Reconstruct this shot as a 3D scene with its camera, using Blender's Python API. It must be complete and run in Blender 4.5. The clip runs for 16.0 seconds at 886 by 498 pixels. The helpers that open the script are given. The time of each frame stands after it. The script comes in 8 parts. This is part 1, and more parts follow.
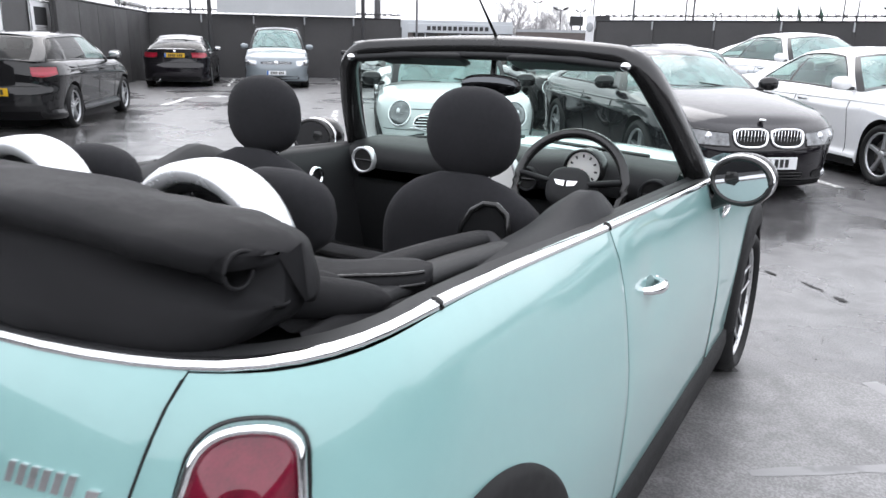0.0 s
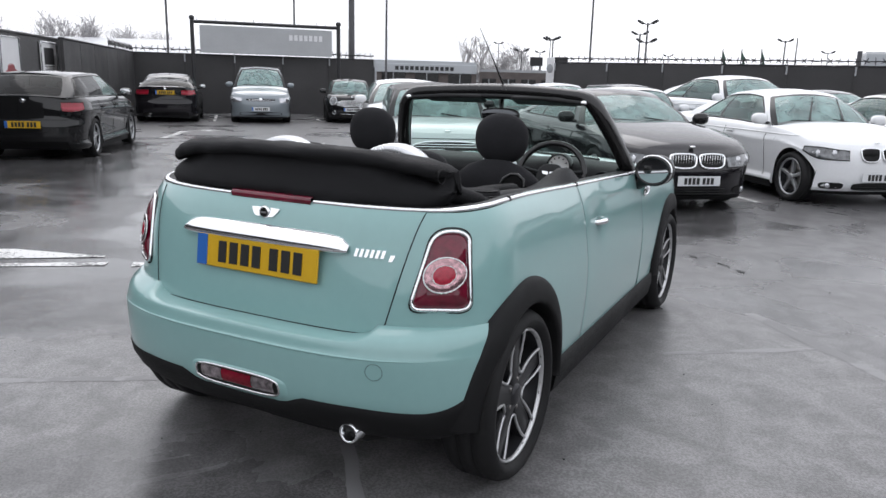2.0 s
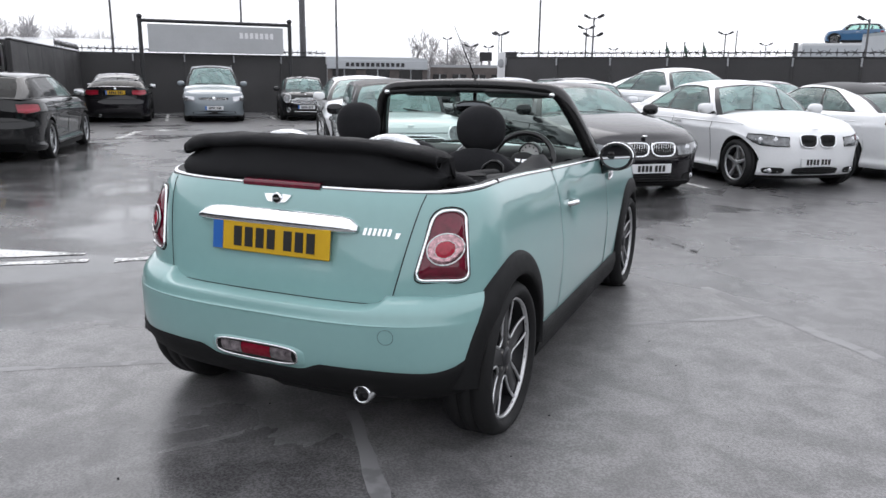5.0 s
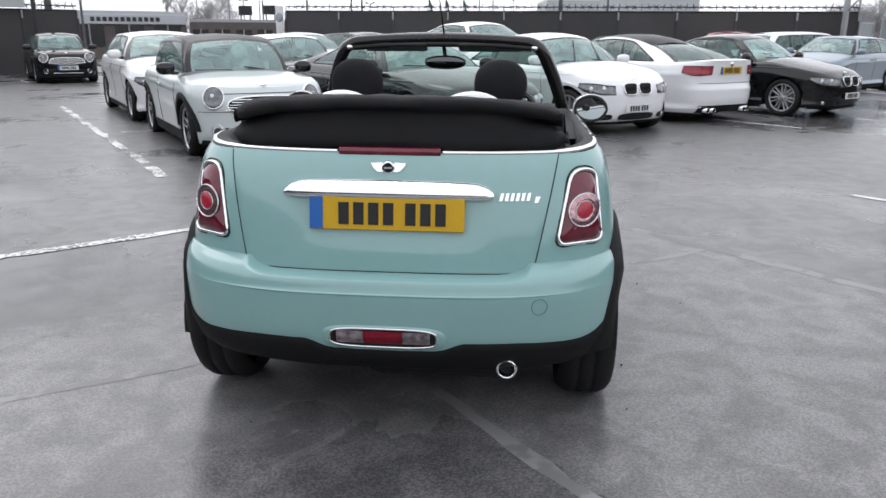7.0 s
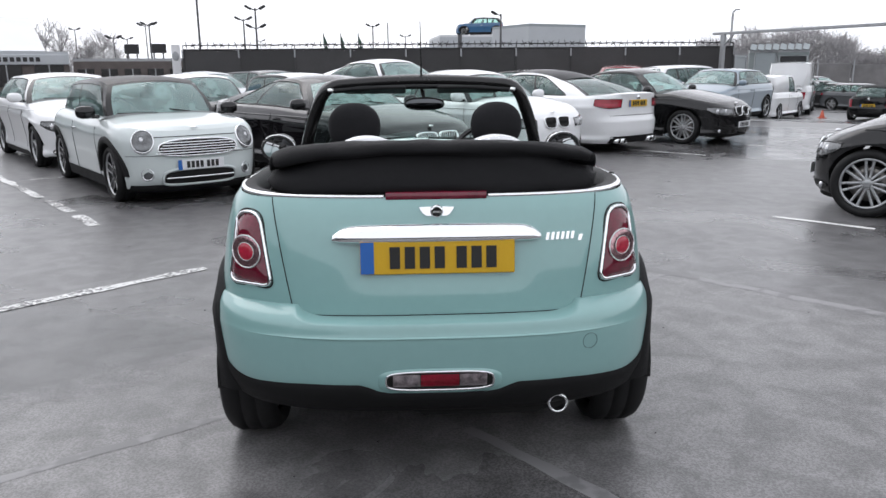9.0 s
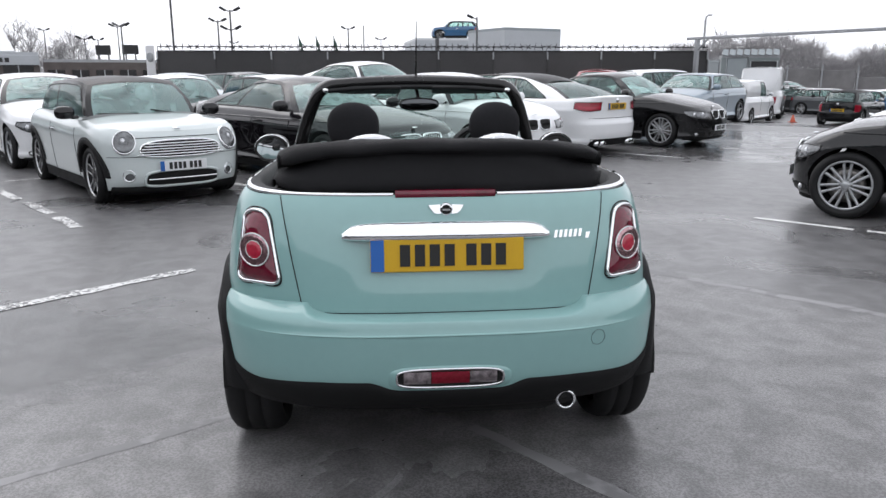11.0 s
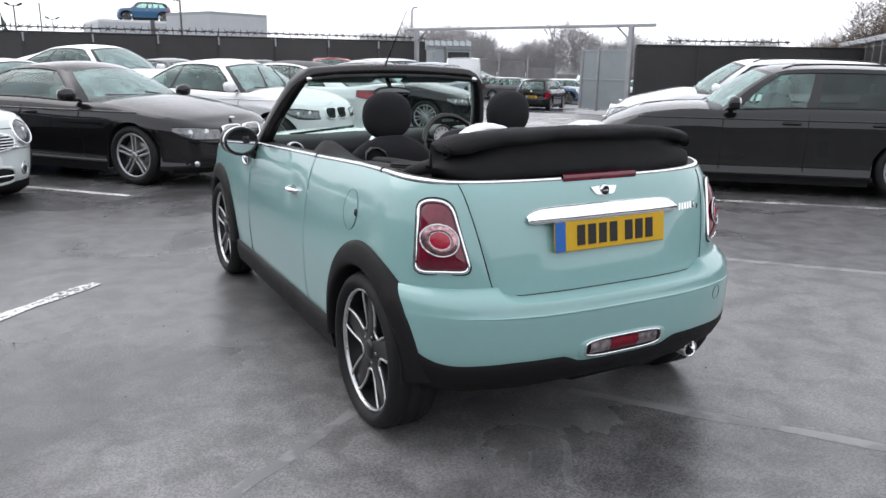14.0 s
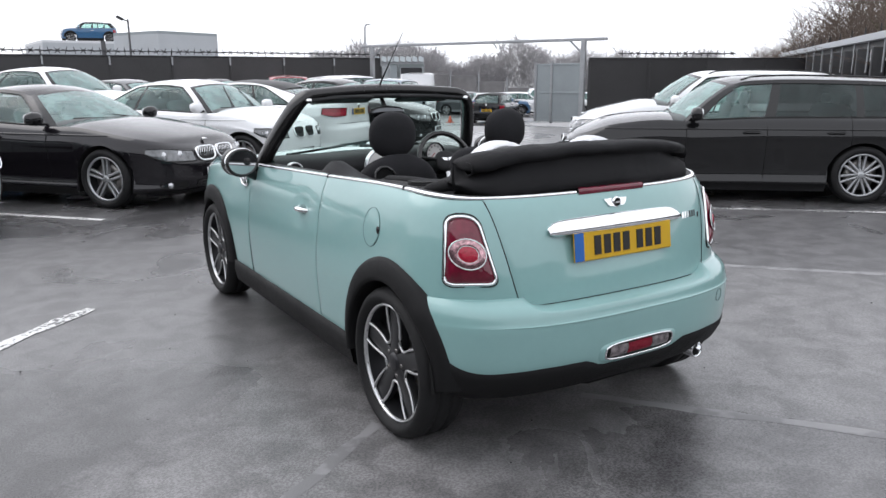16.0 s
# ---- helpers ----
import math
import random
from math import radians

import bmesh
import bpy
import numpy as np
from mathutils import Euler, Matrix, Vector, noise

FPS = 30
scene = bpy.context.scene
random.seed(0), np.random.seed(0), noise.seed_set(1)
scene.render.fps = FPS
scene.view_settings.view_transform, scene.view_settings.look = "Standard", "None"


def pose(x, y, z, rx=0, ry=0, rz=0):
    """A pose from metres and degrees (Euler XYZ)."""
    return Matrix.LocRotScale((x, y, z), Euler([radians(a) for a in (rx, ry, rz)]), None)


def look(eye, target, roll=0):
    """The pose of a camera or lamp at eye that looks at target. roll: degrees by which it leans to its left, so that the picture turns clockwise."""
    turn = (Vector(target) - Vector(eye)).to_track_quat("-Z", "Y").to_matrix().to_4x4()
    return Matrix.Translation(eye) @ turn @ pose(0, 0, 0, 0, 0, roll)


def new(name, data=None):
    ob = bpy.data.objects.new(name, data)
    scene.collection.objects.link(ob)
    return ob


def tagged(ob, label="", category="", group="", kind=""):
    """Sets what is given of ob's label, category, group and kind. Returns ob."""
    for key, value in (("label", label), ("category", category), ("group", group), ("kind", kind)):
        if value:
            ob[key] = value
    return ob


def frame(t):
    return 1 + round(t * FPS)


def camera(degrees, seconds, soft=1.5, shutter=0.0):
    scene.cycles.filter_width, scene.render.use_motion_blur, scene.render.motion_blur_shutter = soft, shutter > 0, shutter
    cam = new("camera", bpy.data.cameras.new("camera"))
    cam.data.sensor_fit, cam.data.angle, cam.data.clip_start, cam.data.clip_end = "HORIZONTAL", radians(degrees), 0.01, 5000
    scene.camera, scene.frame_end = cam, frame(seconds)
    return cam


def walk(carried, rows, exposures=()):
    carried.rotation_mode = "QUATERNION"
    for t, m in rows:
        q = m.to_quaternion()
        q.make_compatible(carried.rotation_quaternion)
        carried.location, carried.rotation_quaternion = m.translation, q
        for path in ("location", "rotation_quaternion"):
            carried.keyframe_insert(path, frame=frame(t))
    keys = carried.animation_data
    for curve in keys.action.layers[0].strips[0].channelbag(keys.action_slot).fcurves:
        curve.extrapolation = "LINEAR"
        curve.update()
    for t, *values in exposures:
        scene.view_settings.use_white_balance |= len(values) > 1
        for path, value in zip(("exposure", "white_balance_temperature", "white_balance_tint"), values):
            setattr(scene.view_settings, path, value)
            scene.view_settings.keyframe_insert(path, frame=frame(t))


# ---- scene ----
cam = camera(61.1, 16.0, soft=1.5, shutter=0.2)
PATH = [
    (0, (1.222, -0.863, 1.376), (0.251, 0.802, 0.842), 1.2),
    (0.5, (1.346, -1.267, 1.403), (0.355, 0.393, 0.893), 0.7),
    (1, (1.457, -1.718, 1.405), (0.508, -0.026, 0.92), -0.2),
    (1.5, (1.605, -2.083, 1.405), (0.644, -0.388, 0.955), 1.2),
    (2, (1.689, -2.371, 1.409), (0.792, -0.637, 0.97), 1.5),
    (2.5, (1.789, -2.532, 1.421), (0.902, -0.795, 0.98), 1.5),
    (3, (1.881, -2.615, 1.424), (0.955, -0.897, 0.988), 1.3),
    (5.5, (1.483, -2.725, 1.387), (0.825, -0.895, 0.92), 0.6),
    (6, (1.162, -2.749, 1.366), (0.662, -0.882, 0.851), 1.1),
    (6.5, (0.783, -2.779, 1.374), (0.399, -0.889, 0.843), 2.0),
    (7, (0.408, -2.875, 1.387), (0.233, -0.96, 0.836), 0.3),
    (7.5, (0.148, -2.817, 1.38), (0.075, -0.888, 0.855), -0.0),
    (8, (-0.018, -2.826, 1.414), (0.005, -0.891, 0.91), 0.8),
    (8.5, (-0.121, -2.908, 1.421), (-0.035, -0.971, 0.93), 0.1),
    (9, (-0.104, -2.921, 1.426), (-0.007, -0.978, 0.96), -0.4),
    (11.5, (-0.338, -2.928, 1.409), (-0.11, -0.995, 0.952), 0.3),
    (12, (-0.631, -2.895, 1.415), (-0.268, -0.984, 0.947), 1.2),
    (12.5, (-0.947, -2.812, 1.411), (-0.437, -0.94, 0.926), 1.2),
    (13, (-1.291, -2.732, 1.411), (-0.646, -0.903, 0.92), 1.8),
    (13.5, (-1.61, -2.701, 1.429), (-0.815, -0.932, 0.939), 2.1),
    (14, (-1.84, -2.572, 1.413), (-0.917, -0.865, 0.929), 0.8),
    (14.5, (-2.019, -2.519, 1.431), (-0.995, -0.868, 0.957), 1.2),
    (15, (-2.129, -2.527, 1.444), (-1.044, -0.915, 0.972), 0.7),
    (15.5, (-2.135, -2.534, 1.45), (-1.102, -0.883, 0.995), -0.3),
    (16, (-2.119, -2.536, 1.438), (-1.087, -0.882, 0.991), -0.2),
]
walk(cam, [(t, look(eye, target, roll)) for t, eye, target, roll in PATH],
     exposures=((0.0, 0.90, 6300, 12), (0.6, 0.45, 6300, 12), (1.0, 0.17, 6300, 12), (2.0, 0.10, 6300, 12), (3.0, 0.17, 6300, 12), (7.5, 0.15, 6300, 12), (9.0, 0.07, 6300, 12), (12.0, 0.12, 6300, 12), (13.0, 0.23, 6300, 12), (14.0, 0.28, 6300, 12), (16.0, 0.26, 6300, 12)))

# ---- light: an overcast winter sky ----
world = bpy.data.worlds.new("overcast_sky")
scene.world = world
world.use_nodes = True
wn, wl = world.node_tree.nodes, world.node_tree.links
wn.clear()
w_out = wn.new("ShaderNodeOutputWorld")
w_bg = wn.new("ShaderNodeBackground")
w_sky = wn.new("ShaderNodeTexSky")
w_sky.sky_type, w_sky.sun_disc = "NISHITA", False
w_sky.sun_elevation, w_sky.sun_rotation = radians(51), radians(-36)
w_sky.air_density, w_sky.dust_density, w_sky.ozone_density = 1.0, 4.0, 1.0
w_dim = wn.new("ShaderNodeMixRGB")
w_dim.blend_type, w_dim.inputs[0].default_value = "MULTIPLY", 1.0
w_dim.inputs[2].default_value = (0.10, 0.10, 0.10, 1)
w_co = wn.new("ShaderNodeTexCoord")
w_nz = wn.new("ShaderNodeTexNoise")
w_nz.inputs["Scale"].default_value, w_nz.inputs["Detail"].default_value = 1.6, 5.0
w_cr = wn.new("ShaderNodeValToRGB")
w_cr.color_ramp.elements[0].position, w_cr.color_ramp.elements[0].color = 0.3, (0.86, 0.88, 0.915, 1)
w_cr.color_ramp.elements[1].position, w_cr.color_ramp.elements[1].color = 0.7, (0.985, 0.985, 1.0, 1)
w_mix = wn.new("ShaderNodeMixRGB")
w_mix.inputs[0].default_value = 0.93
wl.new(w_co.outputs["Generated"], w_nz.inputs["Vector"])
wl.new(w_nz.outputs["Fac"], w_cr.inputs[0])
wl.new(w_sky.outputs[0], w_dim.inputs[1])
wl.new(w_dim.outputs[0], w_mix.inputs[1])
wl.new(w_cr.outputs[0], w_mix.inputs[2])
wl.new(w_mix.outputs[0], w_bg.inputs["Color"])
w_bg.inputs["Strength"].default_value = 1.35
wl.new(w_bg.outputs[0], w_out.inputs["Surface"])
sun = new("sun", bpy.data.lights.new("sun", "SUN"))
sun.data.energy, sun.data.angle, sun.data.color = 0.8, radians(50), (1.0, 0.98, 0.95)
sun.matrix_world = look((-16, 22, 34), (0, 0, 0))


# ---- materials ----
def mat(name, base, rough=0.5, metal=0.0, vary=0.0, scale=3.0, rough_vary=0.0, bump=0.0, bump_scale=200.0, coat=0.0,
        spec=0.5, fleck=0.0, island=0.0, emit=0.0, drops=0.0):
    """Principled surface with two scales of variation in colour and gloss, and fine relief."""
    m = bpy.data.materials.new(name)
    m.use_nodes = True
    n, l = m.node_tree.nodes, m.node_tree.links
    p = n["Principled BSDF"]
    p.inputs["Base Color"].default_value = (*base, 1)
    p.inputs["Roughness"].default_value, p.inputs["Metallic"].default_value = rough, metal
    p.inputs["Specular IOR Level"].default_value = spec
    p.inputs["Coat Weight"].default_value, p.inputs["Coat Roughness"].default_value = coat, 0.04
    co = n.new("ShaderNodeTexCoord")
    if vary or rough_vary:
        a, b = n.new("ShaderNodeTexNoise"), n.new("ShaderNodeTexNoise")
        a.inputs["Scale"].default_value, a.inputs["Detail"].default_value = scale, 4.0
        b.inputs["Scale"].default_value, b.inputs["Detail"].default_value = scale * 14, 3.0
        l.new(co.outputs["Object"], a.inputs["Vector"]), l.new(co.outputs["Object"], b.inputs["Vector"])
        ad = n.new("ShaderNodeMath")
        ad.operation = "MULTIPLY_ADD"
        ad.inputs[1].default_value = 0.5
        l.new(b.outputs["Fac"], ad.inputs[0]), l.new(a.outputs["Fac"], ad.inputs[2])
        if vary:
            r = n.new("ShaderNodeMapRange")
            r.inputs["From Min"].default_value, r.inputs["From Max"].default_value = 0.4, 1.1
            r.inputs["To Min"].default_value, r.inputs["To Max"].default_value = 1 - vary, 1 + vary
            l.new(ad.outputs[0], r.inputs["Value"])
            mx = n.new("ShaderNodeMixRGB")
            mx.blend_type, mx.inputs[0].default_value = "MULTIPLY", 1.0
            mx.inputs[1].default_value = (*base, 1)
            l.new(r.outputs[0], mx.inputs[2])
            last = mx.outputs[0]
            if island:
                oi = n.new("ShaderNodeObjectInfo")
                r3 = n.new("ShaderNodeMapRange")
                r3.inputs["To Min"].default_value, r3.inputs["To Max"].default_value = 1 - island, 1 + island
                l.new(oi.outputs["Random"], r3.inputs["Value"])
                m3 = n.new("ShaderNodeMixRGB")
                m3.blend_type, m3.inputs[0].default_value = "MULTIPLY", 1.0
                l.new(last, m3.inputs[1]), l.new(r3.outputs[0], m3.inputs[2])
                last = m3.outputs[0]
            l.new(last, p.inputs["Base Color"])
        if rough_vary:
            r2 = n.new("ShaderNodeMapRange")
            r2.inputs["From Min"].default_value, r2.inputs["From Max"].default_value = 0.4, 1.1
            r2.inputs["To Min"].default_value = max(0.02, rough - rough_vary)
            r2.inputs["To Max"].default_value = min(1, rough + rough_vary)
            l.new(ad.outputs[0], r2.inputs["Value"]), l.new(r2.outputs[0], p.inputs["Roughness"])
    if bump or drops:
        bn = n.new("ShaderNodeBump")
        bn.inputs["Strength"].default_value = bump or drops
        if drops:
            v = n.new("ShaderNodeTexVoronoi")
            v.inputs["Scale"].default_value = bump_scale
            cr = n.new("ShaderNodeMapRange")
            cr.inputs["From Min"].default_value, cr.inputs["From Max"].default_value = 0.0, 0.32
            cr.inputs["To Min"].default_value, cr.inputs["To Max"].default_value = 1, 0
            l.new(co.outputs["Object"], v.inputs["Vector"]), l.new(v.outputs["Distance"], cr.inputs["Value"])
            bn.inputs["Distance"].default_value = 0.0015
            l.new(cr.outputs[0], bn.inputs["Height"])
        else:
            t = n.new("ShaderNodeTexNoise")
            t.inputs["Scale"].default_value, t.inputs["Detail"].default_value = bump_scale, 3.0
            bn.inputs["Distance"].default_value = 0.002
            l.new(co.outputs["Object"], t.inputs["Vector"]), l.new(t.outputs["Fac"], bn.inputs["Height"])
        l.new(bn.outputs[0], p.inputs["Normal"])
    if emit:
        p.inputs["Emission Color"].default_value = (*base, 1)
        p.inputs["Emission Strength"].default_value = emit
    return m


def paint(name, base, metal=0.0, rough=0.32):
    """Wet car paint: pigment under a clear coat, with a film of drops."""
    dark = max(base) < 0.1
    return mat(name, base, rough, metal, vary=0.05, scale=2.0, rough_vary=0.04, coat=1.0, drops=0.0 if dark else 0.03, bump_scale=110, spec=0.02 if dark else 0.4)


def glass_mat(name, tint, ior=1.8, film=0.0):
    """Thin tinted pane: sees through, with a gloss that grows at grazing angles."""
    m = bpy.data.materials.new(name)
    m.use_nodes = True
    n, l = m.node_tree.nodes, m.node_tree.links
    n.clear()
    out, mix = n.new("ShaderNodeOutputMaterial"), n.new("ShaderNodeMixShader")
    tr, gl, fr = n.new("ShaderNodeBsdfTransparent"), n.new("ShaderNodeBsdfGlossy"), n.new("ShaderNodeFresnel")
    tr.inputs["Color"].default_value = (*tint, 1)
    gl.inputs["Roughness"].default_value = 0.02
    fr.inputs["IOR"].default_value = ior
    co, t, b = n.new("ShaderNodeTexCoord"), n.new("ShaderNodeTexVoronoi"), n.new("ShaderNodeBump")
    t.inputs["Scale"].default_value = 55
    b.inputs["Strength"].default_value, b.inputs["Distance"].default_value = 0.05, 0.001
    l.new(co.outputs["Object"], t.inputs["Vector"]), l.new(t.outputs["Distance"], b.inputs["Height"])
    l.new(b.outputs[0], gl.inputs["Normal"])
    l.new(fr.outputs[0], mix.inputs[0]), l.new(tr.outputs[0], mix.inputs[1]), l.new(gl.outputs[0], mix.inputs[2])
    last = mix.outputs[0]
    if film:
        # a thin scattering film: rain drops, plus aqua sky light painted into the pane
        filmmix, df = n.new("ShaderNodeMixShader"), n.new("ShaderNodeBsdfDiffuse")
        nz = n.new("ShaderNodeTexNoise")
        nz.inputs["Scale"].default_value, nz.inputs["Detail"].default_value = 5.0, 5.0
        rg = n.new("ShaderNodeMapRange")
        rg.inputs["From Min"].default_value, rg.inputs["From Max"].default_value = 0.3, 0.7
        rg.inputs["To Min"].default_value, rg.inputs["To Max"].default_value = film * 0.5, film * 1.5
        df.inputs["Color"].default_value = (0.58, 0.86, 0.82, 1)
        l.new(co.outputs["Object"], nz.inputs["Vector"]), l.new(nz.outputs["Fac"], rg.inputs["Value"]), l.new(rg.outputs[0], filmmix.inputs[0])
        l.new(last, filmmix.inputs[1]), l.new(df.outputs[0], filmmix.inputs[2])
        last = filmmix.outputs[0]
    l.new(last, out.inputs["Surface"])
    return m


MINT = paint("mint_green_paint", (0.232, 0.405, 0.392))
WHITE = paint("white_paint", (0.78, 0.79, 0.80))
ICE = paint("pale_silver_white_paint", (0.56, 0.61, 0.605))
BLACK = paint("black_paint", (0.006, 0.006, 0.0067))
NAVY = paint("dark_plum_black_paint", (0.008, 0.007, 0.009))
SILVER = paint("silver_grey_paint", (0.34, 0.38, 0.41), 0.35)
GREYBLUE = paint("grey_blue_metallic_paint", (0.20, 0.23, 0.25), 0.3)
PALEBLUE = paint("pale_blue_metallic_paint", (0.20, 0.26, 0.31), 0.35)
BLUE = paint("mid_blue_paint", (0.022, 0.09, 0.19))
RED = paint("red_paint", (0.30, 0.03, 0.04))
GREYP = paint("dark_grey_metallic_paint", (0.08, 0.085, 0.09), 0.3)
PLASTIC = mat("black_textured_plastic", (0.0075, 0.0075, 0.008), 0.64, spec=0.24, vary=0.2, rough_vary=0.12, bump=0.25, bump_scale=700)
TRIM = mat("gloss_black_trim", (0.012, 0.012, 0.012), 0.22, vary=0.1, rough_vary=0.08)
DARK = mat("dark_void_lining", (0.006, 0.006, 0.006), 0.9)
RUBBER = mat("tyre_rubber", (0.011, 0.011, 0.0115), 0.68, spec=0.3, vary=0.25, scale=8, rough_vary=0.15, bump=0.3, bump_scale=160)
CHROME = mat("chrome", (0.83, 0.84, 0.85), 0.06, 1.0, rough_vary=0.04, scale=6)
ALLOY = mat("machined_alloy", (0.58, 0.585, 0.59), 0.34, 0.8, vary=0.08, scale=10, rough_vary=0.08)
SPOKE_GREY = mat("grey_painted_spoke", (0.018, 0.018, 0.0195), 0.38, 0.2, vary=0.2, scale=10)
CABIN = mat("grey_car_interior", (0.13, 0.14, 0.14), 0.8, vary=0.2, scale=6)
ALLOY_DARK = mat("dark_painted_alloy", (0.03, 0.03, 0.033), 0.35, 0.4, vary=0.2, scale=10)
ALLOY_SILVER = mat("silver_painted_alloy", (0.42, 0.43, 0.44), 0.32, 0.7, vary=0.12, scale=9, rough_vary=0.1)
DISC = mat("brake_disc_steel", (0.22, 0.21, 0.20), 0.4, 0.9, vary=0.2, scale=20)
FABRIC = mat("black_woven_canvas", (0.0115, 0.0115, 0.0125), 0.66, vary=0.4, scale=5, rough_vary=0.14, bump=0.5, bump_scale=900, spec=0.15)
SEAT = mat("black_seat_cloth", (0.016, 0.016, 0.018), 0.9, vary=0.3, scale=7, bump=0.6, bump_scale=600, spec=0.25)
DASH = mat("charcoal_dash_plastic", (0.015, 0.0155, 0.0165), 0.6, spec=0.28, vary=0.2, scale=5, bump=0.3, bump_scale=500)
GREYTRIM = mat("dark_grey_trim", (0.019, 0.0195, 0.021), 0.65, spec=0.16, vary=0.15, scale=6, bump=0.2, bump_scale=400)
SILVERTRIM = mat("satin_silver_trim", (0.72, 0.73, 0.74), 0.25, 0.6, rough_vary=0.06, scale=5)
# Darker mint: seam lines, and shade painted into the handle cups.
SEAM = mat("mint_shadow_seam", (0.10, 0.17, 0.165), 0.6)
REDLENS = mat("red_lamp_lens", (0.27, 0.008, 0.022), 0.14, coat=0.8, spec=0.3, vary=0.2, scale=30)
DEEPRED = mat("deep_red_lamp_lens", (0.125, 0.004, 0.018), 0.2, coat=1.0, spec=0.2, vary=0.45, scale=24)
BRIGHTRED = mat("bright_red_reflector", (0.36, 0.012, 0.035), 0.2, coat=0.4, vary=0.3, scale=90, bump=0.4, bump_scale=300)
CLEARLENS = mat("clear_lamp_lens", (0.55, 0.56, 0.58), 0.08, 0.7, coat=1.0, vary=0.35, scale=60, bump=0.3, bump_scale=150)
REVERSE = mat("clear_reverse_lens", (0.46, 0.40, 0.42), 0.12, 0.5, coat=1.0, vary=0.85, scale=60, bump=0.4, bump_scale=200)
LAMPDARK = mat("smoked_lamp_housing", (0.10, 0.105, 0.11), 0.12, 0.5, coat=1.0, vary=0.3, scale=20)
YELLOW = mat("yellow_reflective_plate", (0.60, 0.36, 0.008), 0.4, vary=0.06, scale=12)
PLATEWHITE = mat("white_reflective_plate", (0.72, 0.73, 0.74), 0.4, vary=0.05, scale=12)
PLATEBLUE = mat("blue_plate_band", (0.02, 0.12, 0.42), 0.4, vary=0.05, scale=12)
INK = mat("black_print", (0.012, 0.012, 0.012), 0.5)
# The film's aqua holds reflected and transmitted sky light as well as drops.
GLASS = glass_mat("tinted_car_glass", (0.66, 0.86, 0.81), 1.6, 0.10)
GLASS_CLEAR = glass_mat("wet_sky_tinted_windscreen_glass", (0.74, 0.90, 0.86), 2.0, 0.24)
GLASS_HERO = glass_mat("clear_windscreen_glass", (0.78, 0.90, 0.86), 1.55, 0.02)
GLASS_DARK = glass_mat("privacy_glass", (0.10, 0.11, 0.11), 1.26)
GLASS_SMOKE = glass_mat("smoked_side_glass", (0.16, 0.17, 0.17), 1.45, 0.03)
BLACKROOF = mat("black_roof_panel", (0.012, 0.012, 0.013), 0.38, spec=0.22, vary=0.15, scale=4, rough_vary=0.08)
HEADLAMP = mat("clear_headlamp_glass", (0.13, 0.135, 0.14), 0.10, 0.55, coat=1.0, vary=0.85, scale=18, bump=0.2, bump_scale=60)
# The dark colour stands in for the dim cockpit this mirror reflects.
DARKMIRROR = mat("dark_reflection_mirror_glass", (0.10, 0.105, 0.11), 0.04, 1.0)
MIRROR = mat("mirror_glass", (0.55, 0.56, 0.57), 0.02, 1.0)
DIAL = mat("white_dial_face", (0.7, 0.7, 0.68), 0.4)


